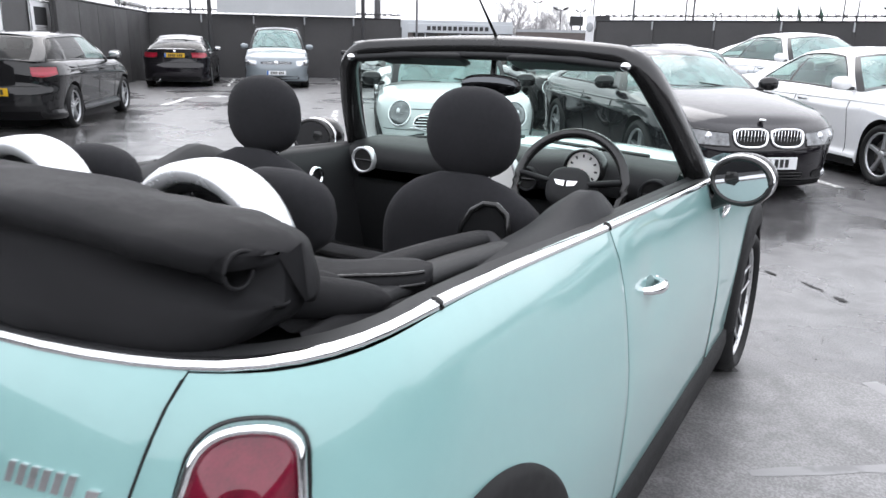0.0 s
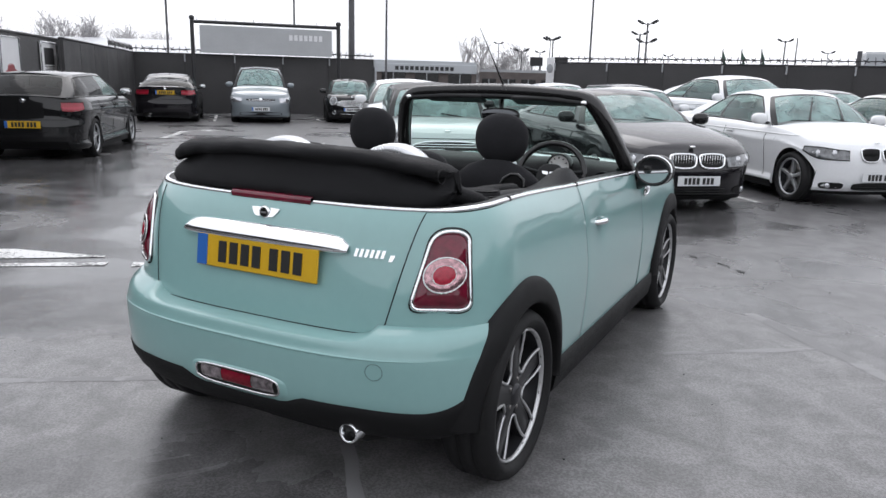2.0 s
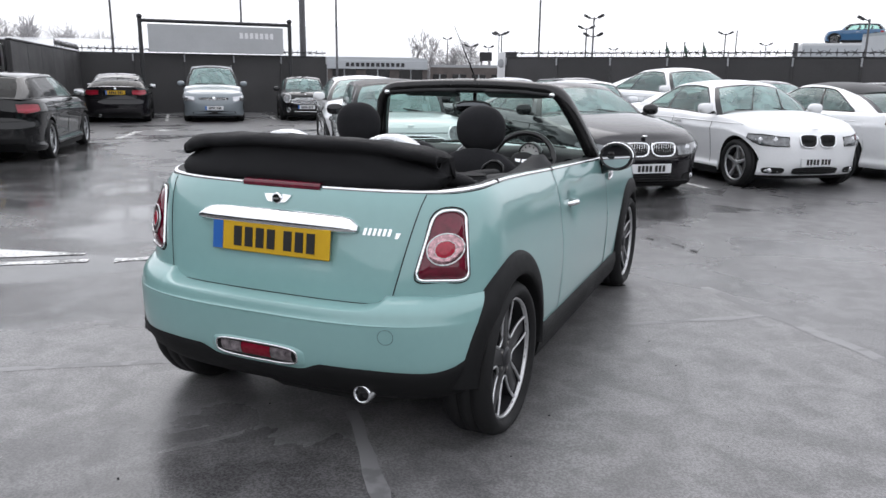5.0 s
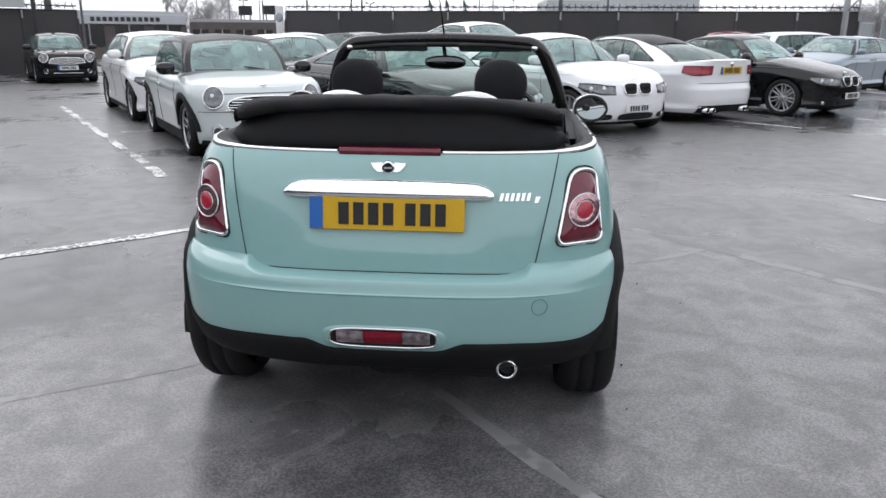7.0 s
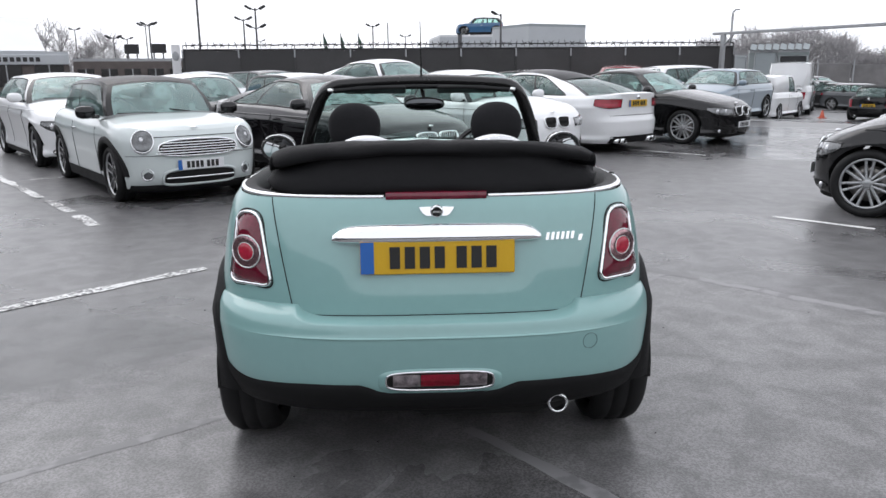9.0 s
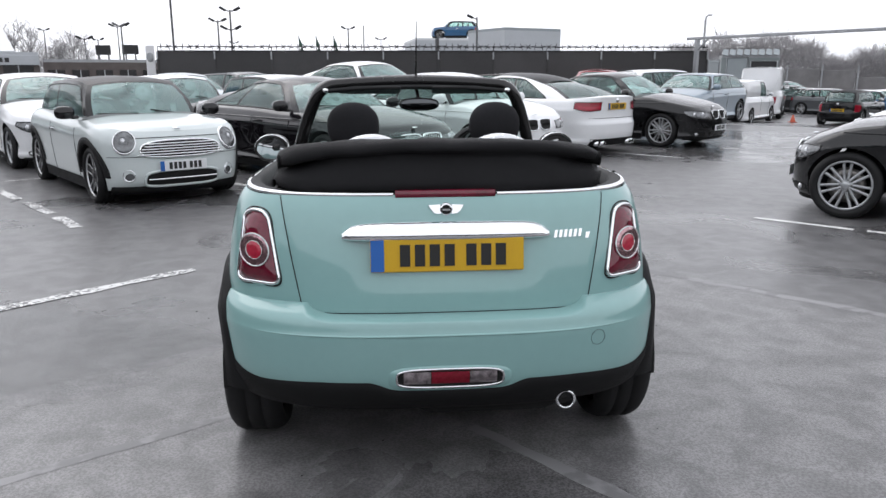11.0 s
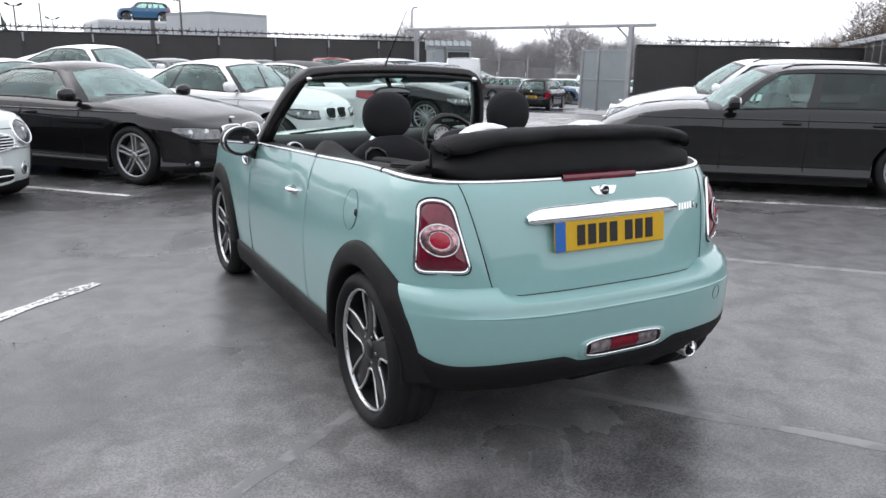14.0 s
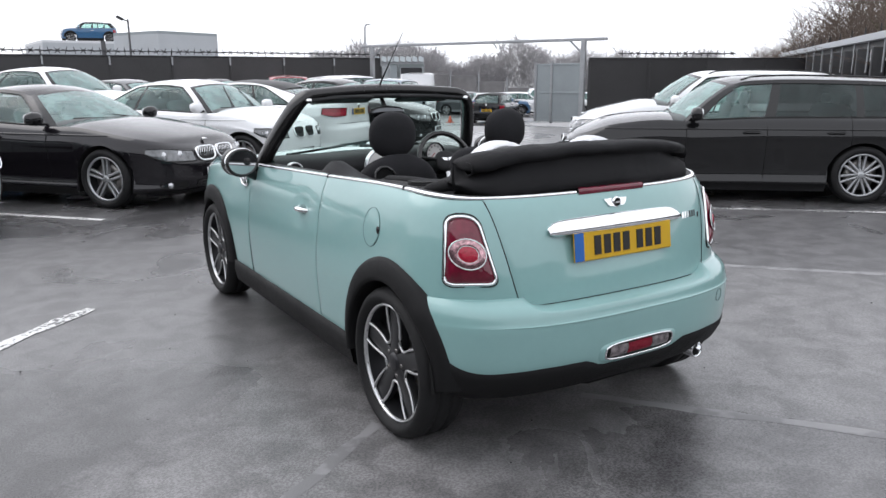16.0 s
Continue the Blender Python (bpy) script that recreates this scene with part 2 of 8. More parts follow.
# ---- building blocks ----
class Geo:
    """Collects grids, tubes and boxes into one mesh."""

    def __init__(self):
        self.v, self.f, self.n = [], [], 0

    def verts(self, pts):
        k = self.n
        self.v.extend([tuple(p) for p in pts])
        self.n += len(pts)
        return k

    def grid(self, rows, flip=False, close=False):
        """rows: list of equal-length lists of points."""
        a, b = len(rows), len(rows[0])
        k = self.verts([p for r in rows for p in r])
        for i in range(a - 1):
            for j in range(b if close else b - 1):
                q = (k + i * b + j, k + (i + 1) * b + j, k + (i + 1) * b + (j + 1) % b, k + i * b + (j + 1) % b)
                self.f.append(q[::-1] if flip else q)
        return self

    def fan(self, ring, centre, flip=False):
        k = self.verts(list(ring) + [centre])
        n = len(ring)
        for i in range(n):
            q = (k + i, k + (i + 1) % n, k + n)
            self.f.append(q[::-1] if flip else q)
        return self

    def poly(self, pts, flip=False):
        k = self.verts(pts)
        q = tuple(range(k, k + len(pts)))
        self.f.append(q[::-1] if flip else q)
        return self

    def tube(self, pts, r, n=8, closed=False, r2=None):
        """A round rod along points; r may be a list."""
        pts = [Vector(p) for p in pts]
        m = len(pts)
        rows = []
        up = Vector((0, 0, 1))
        for i, p in enumerate(pts):
            d = (pts[(i + 1) % m] - pts[i - 1]) if closed else (pts[min(i + 1, m - 1)] - pts[max(i - 1, 0)])
            d = d.normalized() if d.length > 1e-9 else Vector((0, 1, 0))
            s = d.cross(up)
            s = s.normalized() if s.length > 1e-3 else Vector((1, 0, 0))
            t = s.cross(d)
            rr = r[i] if isinstance(r, (list, tuple)) else r
            rq = rr if r2 is None else r2
            rows.append([p + s * (rr * math.cos(a)) + t * (rq * math.sin(a)) for a in [2 * math.pi * j / n for j in range(n)]])
        if closed:
            rows.append(rows[0])
        self.grid(rows, close=True)
        if not closed:
            self.poly(rows[0]), self.poly(rows[-1], True)
        return self

    def box(self, c, s, bevel=0.0, m=None):
        """A box with chamfered edges, centre c, size s."""
        hx, hy, hz = s[0] / 2, s[1] / 2, s[2] / 2
        b = min(bevel, hx * 0.9, hy * 0.9, hz * 0.9)
        m = m or Matrix.Identity(4)
        c = Vector(c)

        def ring(z, k):
            x, y = hx - k, hy - k
            if b <= 0:
                pts = [(x, y), (-x, y), (-x, -y), (x, -y)]
            else:
                pts = [(x, y - b), (x - b, y), (-x + b, y), (-x, y - b), (-x, -y + b), (-x + b, -y), (x - b, -y), (x, -y + b)]
            return [c + m.to_3x3() @ Vector((px, py, z)) for px, py in pts]

        if b <= 0:
            rows = [ring(-hz, 0), ring(hz, 0)]
        else:
            rows = [ring(-hz, b), ring(-hz + b, 0), ring(hz - b, 0), ring(hz, b)]
        self.grid(rows, close=True, flip=True)
        self.poly(rows[0], True), self.poly(rows[-1])
        return self

    def spin(self, prof, n=24, axis="x", c=(0, 0, 0), a0=0.0, a1=2 * math.pi):
        """Turn a profile of (along, radius) about an axis."""
        rows = []
        full = abs(a1 - a0 - 2 * math.pi) < 1e-6
        for i in range(n + (0 if full else 1)):
            a = a0 + (a1 - a0) * i / n
            ca, sa = math.cos(a), math.sin(a)
            row = []
            for h, r in prof:
                p = {"x": (h, r * ca, r * sa), "y": (r * sa, h, r * ca), "z": (r * ca, r * sa, h)}[axis]
                row.append((p[0] + c[0], p[1] + c[1], p[2] + c[2]))
            rows.append(row)
        if full:
            rows.append(rows[0])
        return self.grid(rows, flip=True)

    def ball(self, c, r, n=12, m=8, e=1.0):
        """An ellipsoid, squared off by e below 1."""
        def s(v):
            return math.copysign(abs(v) ** e, v)
        rows = []
        for i in range(m + 1):
            ph = -math.pi / 2 + math.pi * i / m
            rows.append([(c[0] + r[0] * s(math.cos(ph)) * s(math.cos(2 * math.pi * j / n)), c[1] + r[1] * s(math.cos(ph)) * s(math.sin(2 * math.pi * j / n)),
                          c[2] + r[2] * s(math.sin(ph))) for j in range(n)])
        return self.grid(rows, close=True, flip=True)

    def mirrored(self):
        k = self.n
        self.v.extend([(-x, y, z) for x, y, z in self.v[:k]])
        self.f.extend([tuple(i + k for i in q[::-1]) for q in list(self.f)])
        self.n *= 2
        return self

    def moved(self, m):
        self.v = [tuple(m @ Vector(p)) for p in self.v]
        return self

    def mesh(self, name, material, smooth=True):
        me = bpy.data.meshes.new(name)
        me.from_pydata(self.v, [], self.f)
        me.polygons.foreach_set("use_smooth", [smooth] * len(me.polygons))
        me.materials.append(material)
        me.validate()
        me.update()
        return me


def part(name, geo, material, parent=None, label="", smooth=True, solid=0.0):
    ob = new(name, geo.mesh(name, material, smooth))
    if parent is not None:
        ob.parent = parent
    if label:
        tagged(ob, label)
    if solid:
        s = ob.modifiers.new("thickness", "SOLIDIFY")
        s.thickness, s.offset = solid, -1
        ob.modifiers.new("normals", "WEIGHTED_NORMAL").weight = 100
    return ob


def thing(name, label, category, m=None, group="", kind=""):
    ob = new(name)
    ob.empty_display_size = 0.2
    if m is not None:
        ob.matrix_world = m
    return tagged(ob, label, category, group, kind)


def lerp(a, b, t):
    return a + (b - a) * t


def curve(pts):
    """A smooth monotone-ish curve through (x, y) pairs, as a function."""
    xs, ys = [p[0] for p in pts], [p[1] for p in pts]
    n = len(xs)
    d = [(ys[i + 1] - ys[i]) / (xs[i + 1] - xs[i]) for i in range(n - 1)]
    g = [d[0]] + [0 if d[i - 1] * d[i] <= 0 else 2 * d[i - 1] * d[i] / (d[i - 1] + d[i]) for i in range(1, n - 1)] + [d[-1]]

    def f(x):
        if x <= xs[0]:
            return ys[0]
        if x >= xs[-1]:
            return ys[-1]
        i = 0
        while x > xs[i + 1]:
            i += 1
        h = xs[i + 1] - xs[i]
        t = (x - xs[i]) / h
        return (ys[i] * (1 + 2 * t) * (1 - t) ** 2 + g[i] * h * t * (1 - t) ** 2 + ys[i + 1] * t * t * (3 - 2 * t) + g[i + 1] * h * t * t * (t - 1))
    return f


def span(a, b, n):
    return [a + (b - a) * i / (n - 1) for i in range(n)]


# ---- wheels ----
def wheel(parent, x, y, r, width, style, side, rim_r):
    """Tyre, rim and spokes; side +1: outer face towards +x."""
    hub = new("wheel", Geo().spin([(-width * 0.3, rim_r * 0.45), (-width * 0.32, rim_r * 0.97), (width * 0.36, rim_r * 0.97)], 28).mesh("wheel", ALLOY_DARK))
    hub.parent = parent
    hub.location = (x, y, r)
    if side < 0:
        hub.rotation_euler = (0, 0, math.pi)
    h = width / 2
    t = Geo().spin([(-h * 0.75, rim_r), (-h * 0.98, rim_r + (r - rim_r) * 0.3), (-h, rim_r + (r - rim_r) * 0.55), (-h * 0.85, r - 0.012), (-h * 0.6, r), (-h * 0.32, r), (-h * 0.30, r - 0.005),
                    (-h * 0.24, r - 0.005), (-h * 0.22, r), (h * 0.22, r), (h * 0.24, r - 0.005), (h * 0.30, r - 0.005), (h * 0.32, r), (h * 0.6, r), (h * 0.85, r - 0.012), (h, rim_r + (r - rim_r) * 0.55),
                    (h * 0.98, rim_r + (r - rim_r) * 0.3), (h * 0.80, rim_r + 0.004), (h * 0.7, rim_r)], 40)
    part("tyre", t, RUBBER, hub)
    fo = h * 0.66
    face = ALLOY if style in ("hero", "mini") else ALLOY_SILVER
    dark_rim = style in ("hero", "mini")
    lip = Geo().spin([(fo - 0.002 if dark_rim else h * 0.60, rim_r - (0.009 if dark_rim else 0.022)), (fo + 0.012, rim_r - (0.0075 if dark_rim else 0.016)), (fo + 0.014, rim_r - 0.002), (fo + 0.006, rim_r + 0.003)], 40)
    part("rim", lip, face, hub)
    part("brake_disc", Geo().spin([(0.0, 0.06), (0.012, 0.06), (0.012, rim_r * 0.72), (0.0, rim_r * 0.72)], 28), DISC, hub)
    cap = Geo().spin([(fo - 0.01, 0.045), (fo + 0.002, 0.036), (fo + 0.006, 0.028), (fo + 0.007, 0.0005)], 20)
    part("centre_cap", cap, ALLOY_DARK if style in ("hero", "mini") else ALLOY_SILVER, hub)
    spec = {"double5": (5, 0.030, 0.026, 0.13), "multi": (7, 0.028, 0.028, 0.165), "five": (5, 0.05, 0.042, 0.0), "seven": (7, 0.035, 0.028, 0.0)}

    def spoke(a, off0, off1, wa, wb, rr0=0.035, drop=0.0):
        rr1 = rim_r - 0.010
        rows = []
        ca, sa = math.cos(a), math.sin(a)
        for k in range(6):
            f = k / 5
            rad = lerp(rr0, rr1, f)
            off = lerp(off0, off1, f ** 0.8)
            w = lerp(wa, wb, f) * 0.5
            dx = fo - 0.004 - 0.016 * math.sin(f * math.pi * 0.5) * (1 - f * 0.8) - drop
            sec = [(dx - 0.045, off - w * 0.9), (dx - 0.004, off - w), (dx, off - w * 0.86), (dx, off + w * 0.86), (dx - 0.004, off + w), (dx - 0.045, off + w * 0.9)]
            rows.append([(px, rad * ca - o * sa, rad * sa + o * ca) for px, o in sec])
        return Geo().grid(rows)
    if style in ("hero", "mini"):
        # five broad dark spokes; each opening between them edged by a machined line
        for i in range(5):
            a = 2 * math.pi * i / 5 + math.pi / 2
            part("spoke", spoke(a, 0, 0, 0.066, rim_r * 0.34, 0.03), SPOKE_GREY, hub)
            b = a + math.pi / 5
            pts = []
            r_out, r_in = rim_r - 0.010, rim_r * 0.345
            for sg in (-1, 1):
                leg = []
                for k in range(9):
                    f = k / 8
                    rad = lerp(r_out, r_in * 1.16, f)
                    ang = b + sg * lerp(0.452, 0.26, f ** 0.8)
                    leg.append((fo + 0.001 - 0.014 * math.sin(f * math.pi * 0.5), rad * math.cos(ang), rad * math.sin(ang)))
                pts += leg if sg < 0 else [(fo - 0.0135, r_in * 1.03 * math.cos(b - 0.14), r_in * 1.03 * math.sin(b - 0.14)), (fo - 0.0135, r_in * 1.03 * math.cos(b + 0.14), r_in * 1.03 * math.sin(b + 0.14))] + leg[::-1]
            part("machined_edge", Geo().tube(pts, 0.0062, 5), ALLOY, hub)
    else:
        n, w0, w1, split = spec[style]
        for i in range(n):
            a = 2 * math.pi * i / n + (math.pi / 2)
            for sg in ((-1, 1) if split else (0,)):
                part("spoke", spoke(a, sg * (0.012 if style == "multi" else 0.022), sg * split * rim_r * 0.9, w0 * 0.9, w1 * 0.9), face, hub)
    for i in range(5):
        a = 2 * math.pi * i / 5
        b = Geo().spin([(fo - 0.016, 0.010), (fo - 0.004, 0.008), (fo - 0.004, 0.0005)], 8, c=(0, 0.056 * math.cos(a), 0.056 * math.sin(a)))
        part("wheel_bolt", b, DISC, hub)
    return hub


def plate(parent, centre, w, h, face, normal_y, pitch=0.0, chars=(2, 2, 3), band=True, yaw=0.0):
    """Number plate with plain bars for its characters."""
    m = pose(*centre, pitch, 0, (0 if normal_y < 0 else 180) + yaw)
    ob = new("number_plate", Geo().box((0, 0, 0), (w, 0.008, h), 0.003).mesh("number_plate", face, False))
    ob.parent = parent
    ob.matrix_local = m
    if band:
        part("plate_band", Geo().box((-w / 2 + 0.024, -0.005, 0), (0.045, 0.003, h * 0.96), 0), PLATEBLUE, ob, smooth=False)
    cw = w * 0.083
    total = sum(chars) * cw * 1.16 + cw * 0.55
    x = -total / 2 + (0.022 if band else 0)
    first = True
    for k, c in enumerate((chars[0] + chars[1], chars[2])):
        for i in range(c):
            g = Geo()
            g.box((x + cw / 2, -0.0055, 0), (cw * 0.8, 0.003, h * 0.66), 0)
            part("character_bar", g, INK, ob, smooth=False)
            x += cw * 1.16
        x += cw * 0.55
    return ob


# ---- parked cars ----
class Car:
    """A car body as one surface over length and height; y forward, wheels at plus and minus half the wheelbase."""

    def __init__(self, wb, fo, ro, hw, h, belt, kind, r=0.32, hood=(0.74, 0.96), deck=0.98, arch=0.375, plan=(3.0, 3.8), sill=0.175, cowl=None, roof=(0.35, -0.95), rear_base=None, wr=0.66, nose=0.22, round_front=False, gh=0.985, wins=None, seams=None):
        self.wb, self.hw, self.h, self.belt, self.kind, self.r = wb, hw, h, belt, kind, r
        self.yf, self.yr = wb / 2 + fo, -wb / 2 - ro
        self.fo, self.ro, self.arch, self.plan, self.sill = fo, ro, arch, plan, sill
        self.cowl = cowl if cowl is not None else wb / 2 - 0.42
        self.roof, self.wr = roof, wr
        self.rear_base = rear_base if rear_base is not None else self.yr + 0.35
        self.nose, self.gh, self.wins, self.seams = nose, gh, wins, seams
        top = [(self.yr, deck), (self.rear_base, belt + 0.015), (-0.3, belt), (self.cowl - 0.2, belt - 0.03), (self.cowl + 0.1, hood[1] - 0.045), (wb / 2, lerp(hood[1], hood[0], 0.40) - 0.015), (self.yf - 0.2, hood[0] + 0.012), (self.yf, hood[0] - 0.035)]
        self.top = curve(top)
        self.side = curve([(0, 0.945), (0.04, 0.972), (0.085, 0.980), (0.115, 0.970), (0.15, 0.944), (0.20, 0.940), (0.36, 0.952), (0.55, 0.973), (0.70, 0.990), (0.765, 1.0), (0.782, 0.990), (0.81, 0.981), (0.90, 0.960), (0.96, 0.935), (1, 0.895)] if round_front is False else
                          [(0, 0.93), (0.10, 0.952), (0.30, 0.972), (0.55, 0.992), (0.75, 1.0), (0.86, 0.985), (0.94, 0.955), (1, 0.90)])
        self.fend = curve([(0, -0.09), (0.15, -0.02), (0.32, 0.0), (0.55, -0.004), (0.72, -nose * 0.16), (0.88, -nose * 0.45), (1, -nose)])
        self.rend = curve([(0, 0.10), (0.14, 0.025), (0.28, 0.0), (0.45, 0.0), (0.50, 0.022), (0.56, 0.042), (0.78, 0.052), (0.92, 0.045), (1, 0.03)] if kind != "hatch" else [(0, 0.12), (0.16, 0.02), (0.30, 0.0), (0.47, 0.0), (0.52, 0.028), (0.60, 0.048), (0.85, 0.058), (1, 0.075)])
        self.hoodz = hood

    def fac(self, y):
        a = self.wb / 2 * 0.95
        if y > a:
            s, n = (y - a) / (self.yf - a), self.plan[0]
        elif y < -a:
            s, n = (-a - y) / (-a - self.yr), self.plan[1]
        else:
            return 1.0
        s = min(1, max(0, s))
        return (1 - s ** n) ** (1 / n)

    def p(self, y, z, out=0.0):
        t = (z - self.sill) / max(0.05, self.top(y) - self.sill)
        t = min(1.0, max(0.0, t))
        x = self.hw * self.side(t) * self.fac(y)
        a = self.wb / 2 * 0.95
        yy = y
        if y > a:
            yy = a + (y - a) * (self.yf + self.fend(t) - a) / (self.yf - a)
        elif y < -a:
            yy = -a + (y + a) * (self.yr + self.rend(t) + a) / (self.yr + a)
        if out:
            e = 0.004
            f = self.fac(y)
            nx = max(0.0, f) ** 1.5
            ny = math.sqrt(max(0, 1 - nx * nx)) * (1 if y > 0 else -1)
            return (x + out * nx, yy + out * ny, z)
        return (x, yy, z)

    def low(self, y):
        z = self.sill
        for c in (self.wb / 2, -self.wb / 2):
            d = abs(y - c)
            if d < self.arch:
                z = max(z, self.r + math.sqrt(self.arch ** 2 - d * d) * 0.98)
        return z

    def stations(self):
        ys = []
        n = 14
        a = self.wb / 2 * 0.95
        for i in range(n + 1):
            s = math.sin(math.pi / 2 * i / n) ** (2 / 2.6)
            ys += [a + (self.yf - a) * s, -a + (self.yr + a) * s]
        for c in (self.wb / 2, -self.wb / 2):
            for i in range(17):
                ys.append(c + self.arch * math.cos(math.pi * i / 16))
            ys += [c + self.arch + 0.002, c - self.arch - 0.002]
        ys += span(-a, a, 17)
        ys = sorted(y for y in ys if self.yr <= y <= self.yf)
        out = [ys[0]]
        for y in ys[1:]:
            if y - out[-1] > 0.0015:
                out.append(y)
        return out

    def patch(self, y0, y1, z0, z1, ny=10, nz=6, out=0.004, ys=None):
        """A piece of the right-hand skin, lifted by out."""
        rows = []
        for y in (ys or span(y0, y1, ny)):
            a = z0(y) if callable(z0) else z0
            b = z1(y) if callable(z1) else z1
            rows.append([self.p(y, lerp(a, b, j / (nz - 1)), out) for j in range(nz)])
        return rows


def car(name, label, spec, paint_m, m, roof_m=None, style="five", lamps="bmw", face="white", group="", rear_lamp=None, mirrors=None, glass=None, detail=2, rails=False, doors=2,
        pillar_m=None, grille_m=None, plate_front=True, category="car", cladding=False, raised_wipers=False, sticker=False):
    c = Car(**spec)
    ob = thing(name, label, category, m, group)
    roof_m, pillar_m, mirrors = roof_m or paint_m, pillar_m or paint_m, mirrors or paint_m
    glass = glass or GLASS
    ys = c.stations()
    nz = 27
    low = [c.low(y) for y in ys]
    # skin
    g = Geo()
    rows = []
    for y, zl in zip(ys, low):
        zt = c.top(y)
        rows.append([c.p(y, lerp(zl, zt, j / (nz - 1))) for j in range(nz)])
    g.grid(rows)
    g.mirrored()
    part("body", g, paint_m, ob)
    # wheel wells and floor pan
    g = Geo()
    g.grid([[c.p(y, zl), (c.p(y, zl)[0] * 0.62, c.p(y, zl)[1] * 0.98, zl + 0.01)] for y, zl in zip(ys, low)], flip=True).mirrored()
    k = [(c.p(y, zl)[0] * 0.62, c.p(y, zl)[1] * 0.98, zl + 0.01) for y, zl in zip(ys, low)]
    g.grid([[p, (-p[0], p[1], p[2])] for p in k], flip=True)
    part("underbody", g, DARK, ob)
    if cladding:
        for cy in (c.wb / 2, -c.wb / 2):
            aa = [math.pi * (i / 18) for i in range(19)]
            rows = []
            for a in aa:
                y0, z0 = cy + c.arch * math.cos(a), c.r + c.arch * 0.98 * math.sin(a)
                y1, z1 = cy + (c.arch + 0.07) * math.cos(a), c.r + (c.arch + 0.06) * math.sin(a)
                z0, z1 = max(z0, c.sill), max(z1, c.sill)
                rows.append([c.p(y0, z0, -0.02), c.p(y0, z0, 0.016), c.p(y1, z1, 0.016), c.p(y1, z1, 0.0)])
            for sg in (1, -1):
                gg = Geo()
                gg.grid([[(sg * x, y, z) for x, y, z in r] for r in rows], flip=sg < 0)
                part("arch_trim", gg, PLASTIC, ob)
    # sill strip
    for sg in (1, -1):
        gg = Geo()
        rows = [[(sg * x, y, z) for x, y, z in r] for r in c.patch(-c.wb / 2 + c.arch + 0.01, c.wb / 2 - c.arch - 0.01, c.sill - 0.04, c.sill + (0.09 if cladding else 0.05), 8, 3, 0.006)]
        part("sill", gg.grid(rows, flip=sg < 0), PLASTIC if cladding else (paint_m if detail > 2 else PLASTIC), ob)
    # bonnet, boot lid and the deck inside the cabin
    def cap(y0, y1, crown, mt, nm, n=12, zoff=0.0):
        gg = Geo()
        rows = []
        for y in [yy for yy in ys if y0 - 1e-6 <= yy <= y1 + 1e-6] or span(y0, y1, n):
            x, yy, z = c.p(y, c.top(y))
            row = []
            for j in range(-6, 7):
                s = j / 6
                row.append((x * s, yy, z + zoff + crown(y) * (1 - abs(s) ** 3.2)))
            rows.append(row)
        return part(nm, gg.grid(rows, flip=True), mt, ob)
    hoodc = curve([(c.cowl - 0.3, 0.075), (c.cowl + 0.15, 0.065), (c.wb / 2, 0.062), (c.yf - 0.12, 0.036), (c.yf, 0.0)])
    if c.gh < 0.95:
        hoodc = curve([(c.cowl - 0.3, 0.060), (c.cowl + 0.15, 0.056), (c.wb / 2, 0.052), (c.yf - 0.12, 0.030), (c.yf, 0.0)])
    ys += [c.cowl, c.rear_base]
    ys.sort()
    cap(c.cowl - 0.02, c.yf, hoodc, paint_m, "bonnet")
    cap(c.rear_base, c.cowl - 0.02, lambda y: -0.02, CABIN, "cabin_floor")
    if c.kind in ("sedan", "coupe"):
        cap(c.yr, c.rear_base, curve([(c.yr, 0.0), (c.yr + 0.1, 0.03), (c.rear_base, 0.03)]), paint_m, "boot_lid")
    else:
        cap(c.yr, c.rear_base, lambda y: 0.0, paint_m, "tailgate_top")
    # greenhouse
    wtop = c.hw * c.wr
    yf1, yr1 = c.roof
    yb0, yb1 = c.rear_base, c.cowl - 0.16
    crown = 0.05

    def base(s):
        y = lerp(yb0, yb1, s)
        x, _, z = c.p(max(y, c.yr + 0.1), c.top(y))
        return Vector((x * c.gh, y, z - 0.005))

    zroof = curve([(0, c.h - 0.15), (0.2, c.h - 0.07), (0.45, c.h - 0.022), (0.65, c.h - 0.012), (0.85, c.h - 0.032), (1, c.h - 0.08)] if c.kind in ("coupe", "sedan") else
                  [(0, c.h - 0.07), (0.3, c.h - 0.03), (0.6, c.h - 0.012), (0.85, c.h - 0.028), (1, c.h - 0.07)])

    def topp(s):
        y = lerp(yr1, yf1, s)
        if c.kind == "hatch":
            # pillars stand upright amidships
            y = lerp(lerp(yb0, yb1, s), y, abs(2 * s - 1))
        k = 1 - 0.10 * (2 * s - 1) ** 4 - (0.06 * (1 - s) if c.kind != "van" else 0)
        return Vector((wtop * k, y, zroof(s) - crown))

    def sidep(s, v):
        a, b = base(s), topp(s)
        p = a.lerp(b, v)
        p.x += 0.035 * math.sin(math.pi * v)
        e = math.sin(math.pi * v)
        if s > 0.9:
            p.y += 0.022 * e * (s - 0.9) / 0.1
            p.z += 0.017 * e * (s - 0.9) / 0.1
        elif s < 0.12 and c.kind in ("coupe", "sedan"):
            p.y -= 0.036 * e * (0.12 - s) / 0.12
            p.z += 0.027 * e * (0.12 - s) / 0.12
        return p

